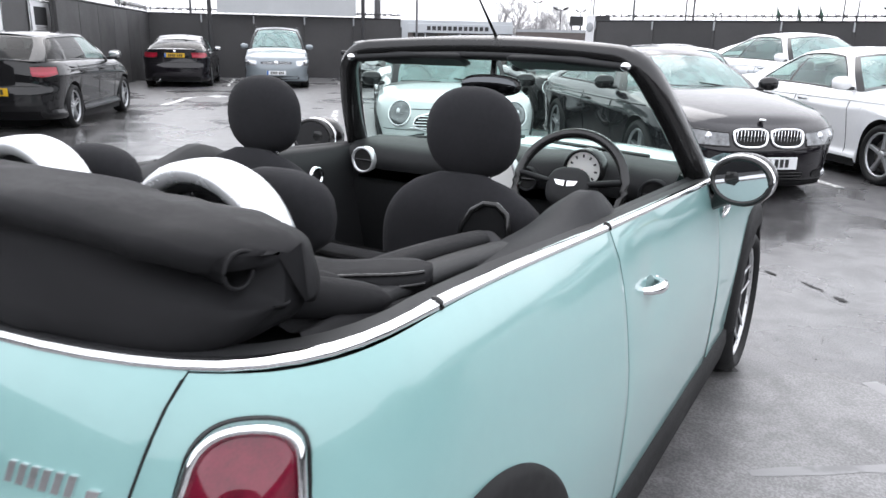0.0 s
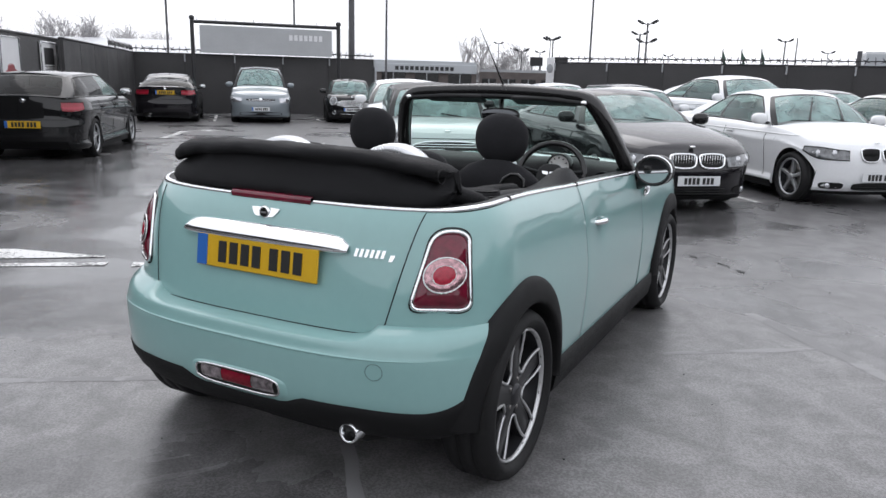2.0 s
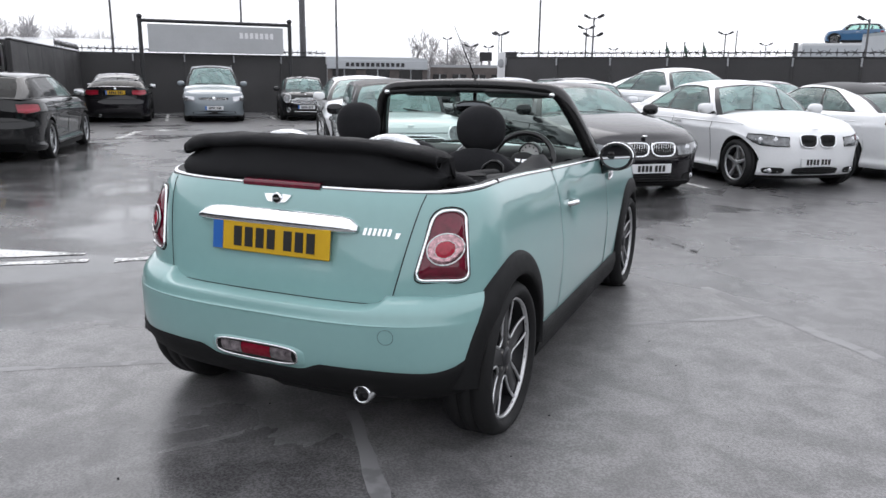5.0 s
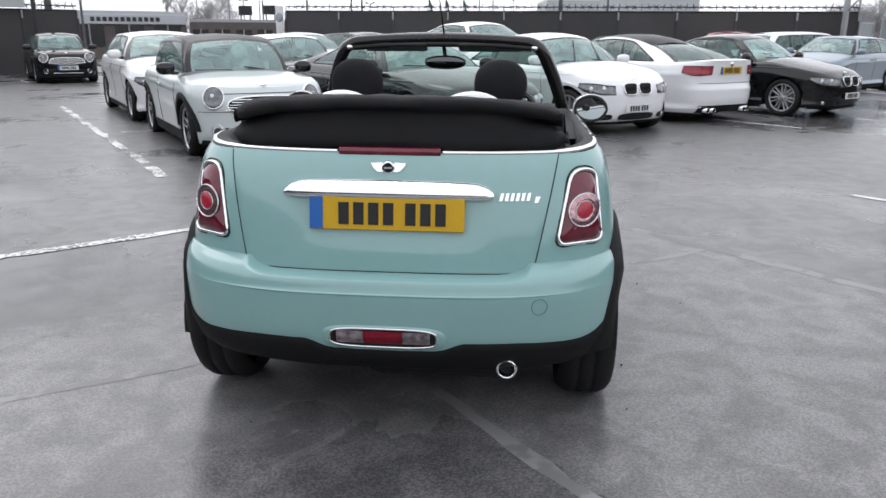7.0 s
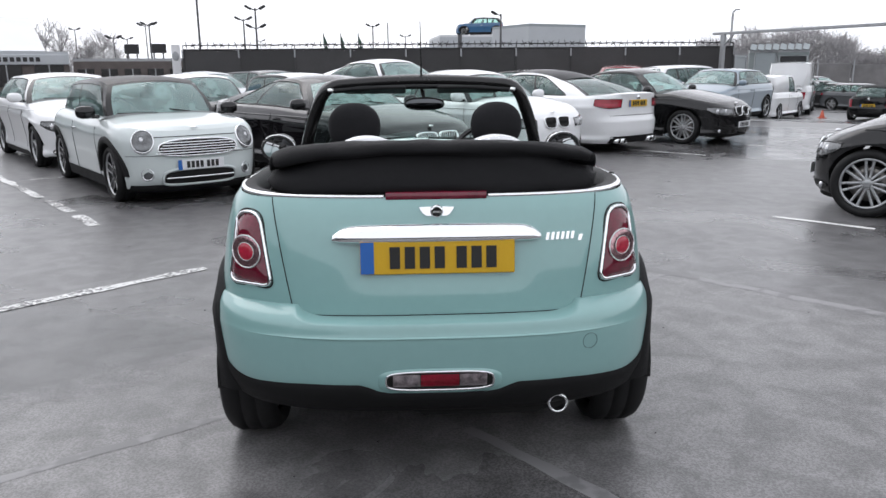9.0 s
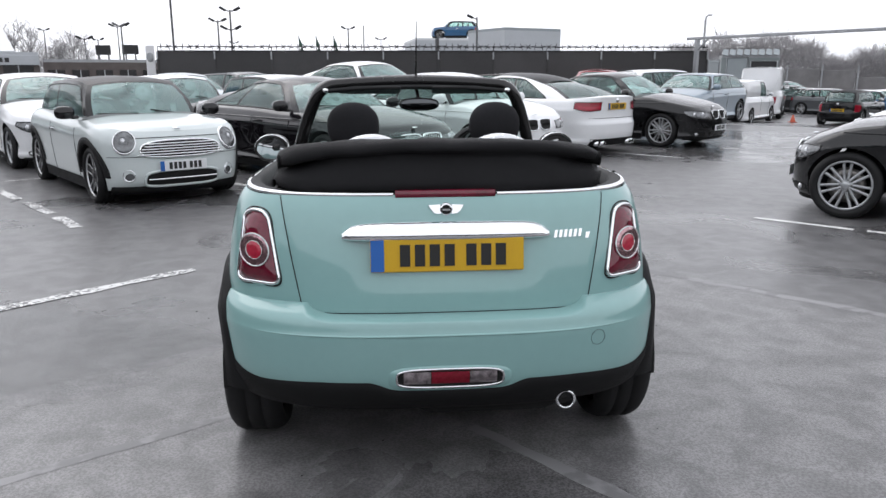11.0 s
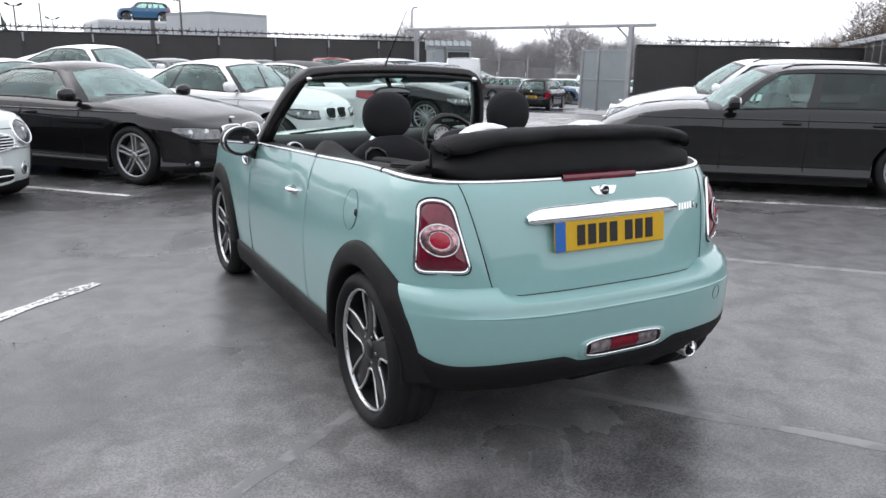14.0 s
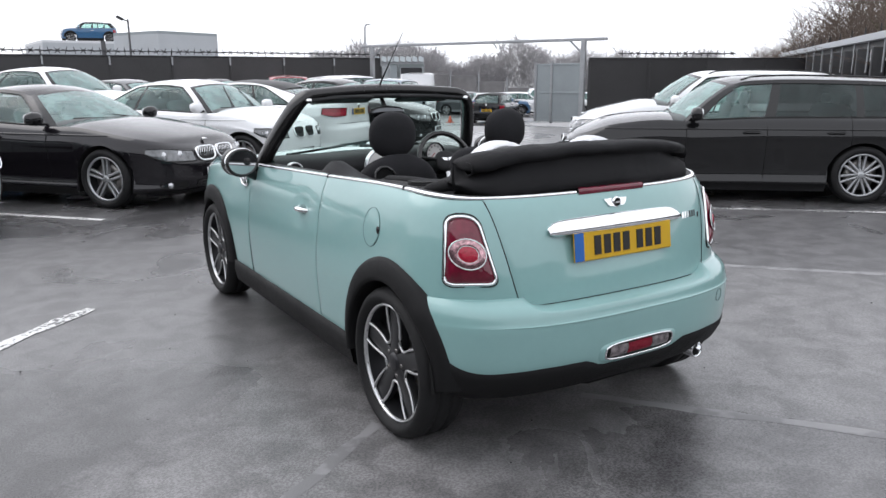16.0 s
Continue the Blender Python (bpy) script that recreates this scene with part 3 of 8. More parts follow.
    def endp(s, u, v):
        """Front (s=1) or rear (s=0) screen: u across from the right edge to the left, v up."""
        a, b = sidep(s, v), sidep(s, v)
        x = a.x * (1 - 2 * u)
        bow0, bow1 = (0.16, 0.10) if s > 0.5 else (-0.10, -0.06)
        q = 1 - (1 - 2 * u) ** 2
        puff = math.sin(math.pi * v) * q * (0.012 if s > 0.5 else -0.02 if c.kind in ("coupe", "sedan") else -0.012)
        return Vector((x, a.y + lerp(bow0, bow1, v) * q + puff * 0.8, a.z + lerp(0.05, crown, v) * q * (0.6 if s < 0.5 else 1) + abs(puff) * 0.6))

    n_doors = doors
    if c.kind == "coupe":
        wins = [(0.16, 0.425), (0.45, 0.945)]
    elif c.kind == "sedan":
        wins = [(0.18, 0.27), (0.285, 0.55), (0.575, 0.95)]
    elif c.kind == "van":
        wins = [(0.66, 0.92)]
    elif n_doors == 2:
        wins = [(0.08, 0.45), (0.475, 0.95)]
    else:
        wins = [(0.05, 0.25), (0.28, 0.57), (0.595, 0.95)]
    wins = list(c.wins or wins)
    v0 = 0.045
    sr, sf = wins[0][0], wins[-1][1]
    dr = {"coupe": 0.15, "sedan": 0.10, "hatch": 0.06, "van": 0.02}[c.kind]

    def vtop(s):
        """Top edge of the window band, rounded down towards its ends."""
        k = 1.0
        if s < sr + dr:
            k = math.sqrt(max(0.0, 1 - ((sr + dr - s) / dr) ** 2)) * 0.9 + 0.1
        elif s > sf - 0.03:
            k = math.sqrt(max(0.0, 1 - ((s - sf + 0.03) / 0.03) ** 2)) * 0.4 + 0.6
        return v0 + (0.90 - v0) * min(1, k)
    cuts = sorted({0.0, 1.0, *[q for w in wins for q in w]})
    for sg in (1, -1):
        gf = Geo()
        for a, b in zip(cuts[:-1], cuts[1:]):
            n = max(3, int((b - a) * 36) + 2)
            iswin = (a, b) in wins
            pill = sr - 1e-6 <= a and b <= sf + 1e-6
            for band in range(3):
                rows = []
                for s in span(a, b, n):
                    vt = vtop(s) if pill else 0.90
                    va, vb = ((0, v0), (v0, vt), (vt, 1))[band]
                    rows.append([(sg * q.x, q.y, q.z) for q in (sidep(s, lerp(va, vb, j / 6)) for j in range(7))])
                if iswin and band == 1:
                    gw = Geo().grid(rows, flip=sg < 0)
                    part("side_window", gw, GLASS_DARK if (glass is GLASS_DARK and (a < 0.5)) else GLASS_SMOKE if (glass is GLASS_SMOKE and a < 0.5) else GLASS, ob)
                elif pill and band == 1:
                    part("door_pillar", Geo().grid(rows, flip=sg < 0), TRIM, ob)
                else:
                    gf.grid(rows, flip=sg < 0)
        part("window_frame", gf, pillar_m, ob)
        if c.gh < 0.95:
            # the shoulder between the body side and the narrower cabin
            rows = []
            for s in span(0, 1, 24):
                q = base(s)
                x, yy, z = c.p(max(q.y, c.yr + 0.1), c.top(q.y))
                rows.append([(sg * x, q.y, z), (sg * lerp(x, q.x, 0.45), q.y, z + 0.016), (sg * (q.x - 0.004), q.y, z + 0.022)])
            part("shoulder", Geo().grid(rows, flip=sg < 0), paint_m, ob)
        # rubber round the window band
        ss = span(sr, sf, 22)
        loop = [sidep(s, v0) for s in ss] + [sidep(s, vtop(s)) for s in ss[::-1]]
        part("window_trim", Geo().tube([(sg * (q.x + 0.002), q.y, q.z) for q in loop], 0.011, 5, True), TRIM if detail < 4 else CHROME, ob)
    for s, nm in ((1.0, "windscreen"), (0.0, "rear_window")):
        rows = [[endp(s, u, v) for v in span(0.04, 0.93, 6)] for u in span(0.05, 0.95, 13)]
        part(nm, Geo().grid(rows, flip=s < 0.5), GLASS_CLEAR if s > 0.5 and glass is not GLASS_DARK else (GLASS if s > 0.5 else (paint_m if c.kind == "van" else glass)), ob)
        gf = Geo()
        for ua, ub, va, vb in ((0, 0.05, 0, 1), (0.95, 1, 0, 1), (0.05, 0.95, 0, 0.04), (0.05, 0.95, 0.93, 1)):
            gf.grid([[endp(s, u, v) for v in span(va, vb, 6)] for u in span(ua, ub, 9)], flip=s < 0.5)
        part("screen_surround", gf, TRIM if s > 0.5 or c.kind in ("coupe", "sedan") else (roof_m if roof_m is not paint_m else paint_m), ob)
    rows = []
    for i in range(15):
        s = i / 14
        t = topp(s)
        yc = lerp(-0.06, 0.10, s) * (1 if s in (0, 1) else 1)
        row = []
        for j in range(-6, 7):
            q = 1 - (j / 6) ** 2
            row.append((t.x * j / 6, t.y + yc * q, t.z + crown * q))
        rows.append(row)
    part("roof", Geo().grid(rows, flip=True), roof_m, ob)
    if rails:
        for sg in (1, -1):
            part("roof_rail", Geo().tube([(sg * topp(s).x * 0.97, topp(s).y, topp(s).z + 0.025 + (0.02 if 0.12 < s < 0.9 else 0)) for s in span(0.06, 0.92, 12)], 0.012, 6), TRIM, ob)
    # cabin
    for sx in (-0.36, 0.36):
        g = Geo()
        g.box((sx, -0.12, c.belt - 0.02), (0.46, 0.14, 0.34), 0.05, pose(0, 0, 0, 12))
        g.box((sx, -0.18, c.belt + 0.22), (0.26, 0.09, 0.17), 0.04, pose(0, 0, 0, 12))
        part("front_seat", g, CABIN, ob)
    part("rear_seat", Geo().box((0, lerp(yb0, 0, 0.45), c.belt - 0.0), (1.15, 0.14, 0.3), 0.05, pose(0, 0, 0, 15)), CABIN, ob)
    part("parcel_shelf", Geo().box((0, lerp(yb0, 0, 0.20), c.belt + 0.005), (c.hw * 1.45, abs(yb0) * 0.34, 0.03), 0.01), CABIN, ob)
    for sx in (-0.36, 0.36):
        part("rear_headrest", Geo().ball((sx, lerp(yb0, 0, 0.42), c.belt + 0.20), (0.12, 0.05, 0.07), 12, 8, 0.8), CABIN, ob)
    g = Geo()
    g.tube([(0.36 + 0.18 * math.cos(a), c.cowl - 0.62 - 0.06 * math.sin(a), c.belt + 0.02 + 0.17 * math.sin(a)) for a in span(0, 2 * math.pi * 17 / 18, 18)], 0.014, 6, True)
    part("steering_wheel", g, DASH, ob)
    part("dashboard", Geo().ball((0, c.cowl - 0.25, c.belt - 0.05), (c.hw * 0.84, 0.36, 0.10), 16, 8, 0.6), CABIN, ob)
    part("rear_view_mirror", Geo().ball((0, yf1 + 0.12, c.h - 0.20), (0.11, 0.02, 0.035), 12, 6, 0.7), TRIM, ob)
    # seams
    for sg in (1, -1):
        door_ys = list(c.seams or ([-0.30, 0.95] if n_doors == 2 else [-1.05, -0.10, 0.95]))
        for yy in door_ys:
            yy = min(yy, c.cowl - 0.15)
            zl = max(c.sill + 0.05, c.low(yy) + 0.01)
            pts = [c.p(yy, lerp(zl, c.top(yy), j / 8), 0.0008) for j in range(9)]
            part("door_seam", Geo().tube([(sg * x, y, z) for x, y, z in pts], 0.004, 4), DARK, ob)
        for k, yy in enumerate(door_ys[:-1]):
            x, y, z = c.p(yy + 0.17, c.belt - 0.15, 0.018)
            hg = Geo().box((sg * x, y, z), (0.022, 0.19, 0.026), 0.009)
            part("door_handle", hg, CHROME if lamps == "mini" else paint_m, ob)
        # mirror
        mx, my, mz = c.p(c.cowl - 0.22, c.top(c.cowl - 0.22), 0.0)
        g = Geo().ball((sg * (mx + 0.13), my - 0.02, mz + 0.09), (0.11, 0.065, 0.075), 14, 8, 0.75)
        mo = part("door_mirror", g, mirrors, ob)
        part("mirror_arm", Geo().box((sg * (mx + 0.03), my - 0.01, mz + 0.035), (0.10, 0.05, 0.04), 0.012), TRIM, mo)
        part("mirror_face", Geo().ball((sg * (mx + 0.13), my - 0.075, mz + 0.09), (0.095, 0.014, 0.06), 14, 6, 0.7), MIRROR, mo)
        # crease along the flank
        if lamps == "bmw":
            cr = c.patch(-c.wb / 2 - 0.2, c.wb / 2 + 0.1, lambda y: c.belt - 0.125, lambda y: c.belt - 0.105, 18, 3, 0.0)
            for r in cr:
                r[1] = (r[1][0] + 0.012, r[1][1], r[1][2])
            part("flank_crease", Geo().grid([[(sg * x, y, z) for x, y, z in r] for r in cr], flip=sg < 0), paint_m, ob)
    # wheels
    w = 0.215
    for sg in (1, -1):
        for cy in (c.wb / 2, -c.wb / 2):
            wheel(ob, sg * (c.hw * 0.985 - w / 2), cy, c.r, w, style, sg, c.r * (0.775 if style == "mini" else 0.745))
    # front
    front_y = lambda x, z: front_at(c, x, z)
    if lamps == "bmw":
        for sg in (1, -1):
            zt = c.hoodz[0]
            ypatch = [c.yf - 0.33, c.yf - 0.25, c.yf - 0.17, c.yf - 0.11, c.yf - 0.06, c.yf - 0.022]
            lo = curve([(ypatch[0], zt - 0.115), (ypatch[2], zt - 0.20), (ypatch[-1], zt - 0.215)])
            hi = curve([(ypatch[0], zt - 0.065), (ypatch[2], zt - 0.065), (ypatch[-1], zt - 0.10)])
            rows = c.patch(0, 0, lo, hi, nz=5, out=0.006, ys=ypatch)
            hl = part("headlamp", Geo().grid([[(sg * x, y, z) for x, y, z in r] for r in rows], flip=sg < 0), HEADLAMP, ob)
            part("lamp_edge", Geo().tube([(sg * x, y, z) for x, y, z in [r[0] for r in rows] + [r[-1] for r in rows[::-1]]], 0.008, 5, True), TRIM, hl)
            for yy, rr in ((c.yf - 0.07, 0.055), (c.yf - 0.17, 0.052)):
                x, y, z = c.p(yy, zt - 0.145, -0.014)
                part("lamp_lens", Geo().ball((sg * x, y, z), (rr * 0.7, rr * 0.5, rr), 12, 8), CLEARLENS, hl)
            # kidney grille
            big = c.hw > 0.92
            kw, kh = (0.155, 0.078) if big else (0.122, 0.080)
            kx, kz = kw + 0.022, zt - 0.145
            ring = []
            for i in range(24):
                a = 2 * math.pi * i / 24
                px = kx + kw * math.copysign(abs(math.cos(a)) ** 0.6, math.cos(a))
                pz = kz + kh * math.copysign(abs(math.sin(a)) ** 0.6, math.sin(a))
                px += 0.02 * math.sin(a) * (px - kx) / kw
                ring.append((sg * px, front_y(px, kz) + 0.014 - 0.30 * (pz - kz), pz))
            gr = part("grille", Geo().fan(ring, (sg * kx, front_y(kx, kz) + 0.002, kz), flip=sg > 0), DARK, ob)
            back = [(x * 0.97, y - 0.10, z) for x, y, z in ring]
            part("grille_shell", Geo().grid([ring, back], close=True, flip=sg < 0).grid([ring, back], close=True, flip=sg > 0), paint_m, gr)
            part("grille_frame", Geo().tube(ring, 0.014 if big else 0.009, 6, True), CHROME, gr)
            for i in range(9):
                px = kx + kw * 0.82 * (i / 4 - 1)
                part("grille_bar", Geo().box((sg * px, front_y(px, kz) + 0.010, kz), (0.007, 0.012, kh * 1.75), 0.002), CHROME if big else TRIM, gr)
            # side intake with fog lamp
            ring = []
            for i in range(16):
                a = 2 * math.pi * i / 16
                px = c.hw * 0.66 + 0.13 * math.copysign(abs(math.cos(a)) ** 0.6, math.cos(a))
                pz = c.sill + 0.085 + 0.042 * math.copysign(abs(math.sin(a)) ** 0.6, math.sin(a))
                ring.append((sg * px, front_y(px, pz) + 0.006, pz))
            it = part("side_intake", Geo().fan(ring, (sg * c.hw * 0.66, front_y(c.hw * 0.66, c.sill + 0.085) + 0.006, c.sill + 0.085), flip=sg > 0), DARK, ob)
            part("fog_lamp", Geo().ball((sg * c.hw * 0.70, front_y(c.hw * 0.70, c.sill + 0.085) - 0.012, c.sill + 0.085), (0.045, 0.03, 0.04), 12, 6), CLEARLENS, it)
        ring = []
        for i in range(24):
            a = 2 * math.pi * i / 24
            px = c.hw * 0.40 * math.copysign(abs(math.cos(a)) ** 0.5, math.cos(a))
            pz = c.sill + 0.08 + 0.05 * math.copysign(abs(math.sin(a)) ** 0.5, math.sin(a))
            ring.append((px, front_y(abs(px), pz) + 0.006, pz))
        it = part("lower_intake", Geo().fan(ring, (0, front_y(0, c.sill + 0.08) + 0.006, c.sill + 0.08), flip=True), DARK, ob)
        for dz in (-0.03, 0.0, 0.03):
            part("intake_bar", Geo().tube([(px, front_y(abs(px), c.sill + 0.08 + dz) + 0.012, c.sill + 0.08 + dz) for px in span(-c.hw * 0.38, c.hw * 0.38, 9)], 0.006, 5), TRIM, it)
        part("badge", Geo().ball((0, front_y(0, c.hoodz[0] - 0.02) - 0.01, c.hoodz[0] + 0.005), (0.035, 0.03, 0.012), 12, 6), CHROME, ob)
        pz = c.sill + 0.20
    elif lamps == "mini":
        zt = c.hoodz[0]
        for sg in (1, -1):
            lx, lz = c.hw * 0.70, zt - 0.140
            ly = front_y(lx, lz - 0.02)
            mrot = Matrix.Translation((sg * lx, ly - 0.022, lz)) @ Euler((radians(24), 0, radians(-20 * sg))).to_matrix().to_4x4() @ Matrix.Diagonal((0.92, 1, 1.05, 1))
            bez = Geo().spin([(-0.08, 0.132), (0.016, 0.130), (0.028, 0.121), (0.020, 0.116)], 28, "y").moved(mrot)
            hl = part("headlamp", bez, CHROME, ob)
            part("lamp_lens", Geo().spin([(0.016, 0.117), (0.034, 0.075), (0.042, 0.0005)], 24, "y").moved(mrot), HEADLAMP, hl)
            part("lamp_bulb", Geo().spin([(0.038, 0.048), (0.043, 0.044), (0.040, 0.036)], 18, "y", c=(0.012 * sg, 0, 0.012)).moved(mrot), LAMPDARK, hl)
            part("lamp_bowl", Geo().ball((0.012 * sg, 0.036, 0.012), (0.026, 0.010, 0.026), 12, 6).moved(mrot), CLEARLENS, hl)
            sz = zt - 0.292
            part("bumper_seam", Geo().tube([(sg * px, front_y(px, sz) + 0.001, sz) for px in span(0.34, c.hw * 0.90, 9)], 0.0032, 5), DARK, ob)
            fx, fz = c.hw * 0.68, 0.335
            frot_ = Matrix.Translation((sg * fx, front_y(fx, fz) - 0.014, fz)) @ Euler((0, 0, radians(-30 * sg))).to_matrix().to_4x4()
            fl = part("fog_lamp", Geo().spin([(-0.03, 0.070), (0.012, 0.068), (0.018, 0.062), (0.010, 0.054)], 22, "y").moved(frot_), CHROME, ob)
            part("lamp_lens", Geo().spin([(0.006, 0.055), (0.014, 0.03), (0.016, 0.0005)], 18, "y").moved(frot_), LAMPDARK, fl)
        gz, gw, gh = zt - 0.215, 0.47, 0.088
        rows = [[(px, front_y(abs(px), c.sill + 0.045) + o, c.sill + dz) for dz, o in ((0.050, -0.004), (0.045, 0.006), (0.0, 0.012), (-0.035, 0.004), (-0.040, -0.12))] for px in span(-c.hw * 0.86, c.hw * 0.86, 25)]
        part("front_lip", Geo().grid(rows, flip=True).grid(rows), PLASTIC, ob, "black plastic front lip")
        ring = []
        for i in range(32):
            a = 2 * math.pi * i / 32
            k = math.sin(a)
            px = gw * (1 - 0.14 * (k + 1) / 2) * math.copysign(abs(math.cos(a)) ** 0.6, math.cos(a))
            z = gz + gh * math.copysign(abs(k) ** 0.7, k)
            ring.append((px, front_y(abs(px), z) + 0.016, z))
        gr = part("grille", Geo().fan(ring, (0, front_y(0, gz) + 0.030, gz), flip=True), DARK, ob)
        part("grille_frame", Geo().tube(ring, 0.012, 6, True), CHROME, gr)
        for dz in (-0.056, -0.028, 0.0, 0.028, 0.056):
            ww = gw * (0.90 - 0.06 * dz / 0.03)
            part("grille_bar", Geo().tube([(px, front_y(abs(px), gz + dz) + 0.030, gz + dz) for px in span(-ww, ww, 11)], 0.0075, 6), CHROME, gr)
        ring = []
        for i in range(28):
            a = 2 * math.pi * i / 28
            px = 0.41 * math.copysign(abs(math.cos(a)) ** 0.45, math.cos(a)) * (1 - 0.06 * math.sin(a))
            z = 0.29 + 0.088 * math.copysign(abs(math.sin(a)) ** 0.5, math.sin(a))
            ring.append((px, front_y(abs(px), z) + 0.016, z))
        it = part("lower_intake", Geo().fan(ring, (0, front_y(0, 0.29) + 0.020, 0.29), flip=True), DARK, ob)
        part("intake_frame", Geo().tube(ring, 0.016, 8, True), paint_m, it)
        part("intake_bar", Geo().tube([(px, front_y(abs(px), 0.285) + 0.030, 0.285) for px in span(-0.38, 0.38, 9)], 0.011, 6), CHROME, it)
        part("badge", Geo().ball((0, front_y(0, zt - 0.03) - 0.0, zt - 0.008), (0.045, 0.02, 0.014), 12, 6), CHROME, ob)
        pz = 0.425
        part("bonnet_seam", Geo().tube([(px, front_y(abs(px), zt - 0.095) + 0.003, zt - 0.095) for px in span(-0.46, 0.46, 11)], 0.004, 4), DARK, ob)
    else:
        zt = c.hoodz[0]
        for sg in (1, -1):
            ypatch = [c.yf - 0.34, c.yf - 0.22, c.yf - 0.13, c.yf - 0.06, c.yf - 0.03]
            rows = c.patch(0, 0, lambda y: zt - 0.24, curve([(ypatch[0], zt - 0.07), (c.yf, zt - 0.11)]), nz=5, out=0.006, ys=ypatch)
            hl = part("headlamp", Geo().grid([[(sg * x, y, z) for x, y, z in r] for r in rows], flip=sg < 0), CLEARLENS, ob)
            x, y, z = c.p(c.yf - 0.14, zt - 0.165, 0.01)
            part("lamp_lens", Geo().ball((sg * x, y, z), (0.04, 0.03, 0.045), 12, 8), LAMPDARK, hl)
        ring = []
        for i in range(24):
            a = 2 * math.pi * i / 24
            px = 0.42 * math.copysign(abs(math.cos(a)) ** 0.4, math.cos(a))
            z = zt - 0.165 + 0.036 * math.copysign(abs(math.sin(a)) ** 0.5, math.sin(a))
            ring.append((px, front_y(abs(px), z) + 0.006, z))
        gr = part("grille", Geo().fan(ring, (0, front_y(0, zt - 0.165) + 0.006, zt - 0.165), flip=True), DARK, ob)
        for dz in (-0.02, 0.01):
            part("grille_bar", Geo().tube([(px, front_y(abs(px), zt - 0.165 + dz) + 0.01, zt - 0.165 + dz) for px in span(-0.38, 0.38, 9)], 0.006, 5), CHROME, gr)
        part("badge", Geo().ball((0, front_y(0, zt - 0.165) + 0.01, zt - 0.165), (0.06, 0.012, 0.06), 16, 6), CHROME, ob)
        ring = []
        for i in range(24):
            a = 2 * math.pi * i / 24
            px = 0.62 * math.copysign(abs(math.cos(a)) ** 0.4, math.cos(a))
            z = c.sill + 0.11 + 0.05 * math.copysign(abs(math.sin(a)) ** 0.5, math.sin(a))
            ring.append((px, front_y(abs(px), z) + 0.006, z))
        part("lower_intake", Geo().fan(ring, (0, front_y(0, c.sill + 0.11) + 0.006, c.sill + 0.11), flip=True), DARK, ob)
        pz = c.sill + 0.25
    if plate_front:
        plate(ob, (0, front_y(0.2, pz) + 0.034, pz), 0.52, 0.111, PLATEWHITE, 1, band=lamps != "bmw")
    rows = [[(x, front_y(abs(x), z) + 0.006, z) for z in span(c.sill - 0.025, c.sill + (0.028 if lamps == "mini" else 0.018), 3)] for x in span(-c.hw * 0.86, c.hw * 0.86, 19)]
    part("front_lip", Geo().grid(rows).grid(rows, flip=True), PLASTIC, ob)
    if sticker:
        q = endp(1.0, 0.52, 0.62) + Vector((0, -0.03, 0))
        part("windscreen_sticker", Geo().box(tuple(q), (0.06, 0.004, 0.09), 0, pose(0, 0, 0, 40)), PLATEWHITE, ob, smooth=False)
    # wipers
    if raised_wipers:
        for u0, u1 in ((0.80, 0.62), (0.46, 0.30)):
            a, b = endp(1.0, u0, 0.80), endp(1.0, u1, 0.06)
            part("wiper_blade", Geo().tube([a + Vector((0, 0.02, 0.016)), b + Vector((0, 0.02, 0.016))], [0.008, 0.013], 5), TRIM, ob)
    for x0 in (-0.45, 0.12):
        a, b = endp(1.0, 0.5 - x0 / (2 * sidep(1.0, 0.03).x), 0.03), endp(1.0, 0.5 - (x0 + 0.42) / (2 * sidep(1.0, 0.03).x), 0.10)
        part("wiper", Geo().tube([a + Vector((0, 0.02, 0.012)), b + Vector((0, 0.02, 0.014))], 0.008, 5), TRIM, ob)
    # rear
    zt = c.top(c.yr)
    for sg in (1, -1):
        if rear_lamp == "mini":
            rows = c.patch(c.yr + 0.10, c.yr + 0.30, zt - 0.36, zt - 0.08, 6, 5, 0.008)
        elif c.kind == "van":
            rows = c.patch(c.yr + 0.03, c.yr + 0.12, 0.75, 1.05, 5, 5, 0.008)
        else:
            y_in = 0.045 if c.kind == "hatch" else 0.02
            yp = [c.yr + y_in, c.yr + 0.07, c.yr + 0.10, c.yr + 0.17, c.yr + 0.26, c.yr + 0.32]
            lo = curve([(yp[0], zt - 0.22), (yp[2], zt - 0.235), (yp[-1], zt - 0.19)])
            rows = c.patch(0, 0, lo, lambda y: zt - 0.085, nz=5, out=0.008, ys=yp)
        tlp = part("tail_lamp", Geo().grid([[(sg * x, y, z) for x, y, z in r] for r in rows], flip=sg > 0).grid([[(sg * x, y, z) for x, y, z in r] for r in rows], flip=sg < 0), REDLENS, ob)
        if rear_lamp != "mini" and c.kind != "van":
            n_ = len(rows)
            mid = [[(sg * (p[0] + 0.003), p[1] - 0.003, p[2]) for p in (rr[1], rr[2])] for rr in rows[: n_ - 1]]
            part("lamp_strip", Geo().grid(mid, flip=sg > 0).grid(mid, flip=sg < 0), BRIGHTRED, tlp)
            edge = [(sg * (p[0] + 0.002), p[1] - 0.002, p[2]) for p in [rr[0] for rr in rows] + [rr[-1] for rr in rows[::-1]]]
            part("lamp_edge", Geo().tube(edge, 0.005, 4, True), DARK, tlp)
    pz = zt - 0.16 if c.kind in ("sedan", "coupe") else zt - (0.30 if rear_lamp == "mini" else 0.43)
    ry = rear_at(c, 0.2, pz)
    plate(ob, (0, ry - 0.012, pz), 0.52, 0.111, YELLOW, -1)
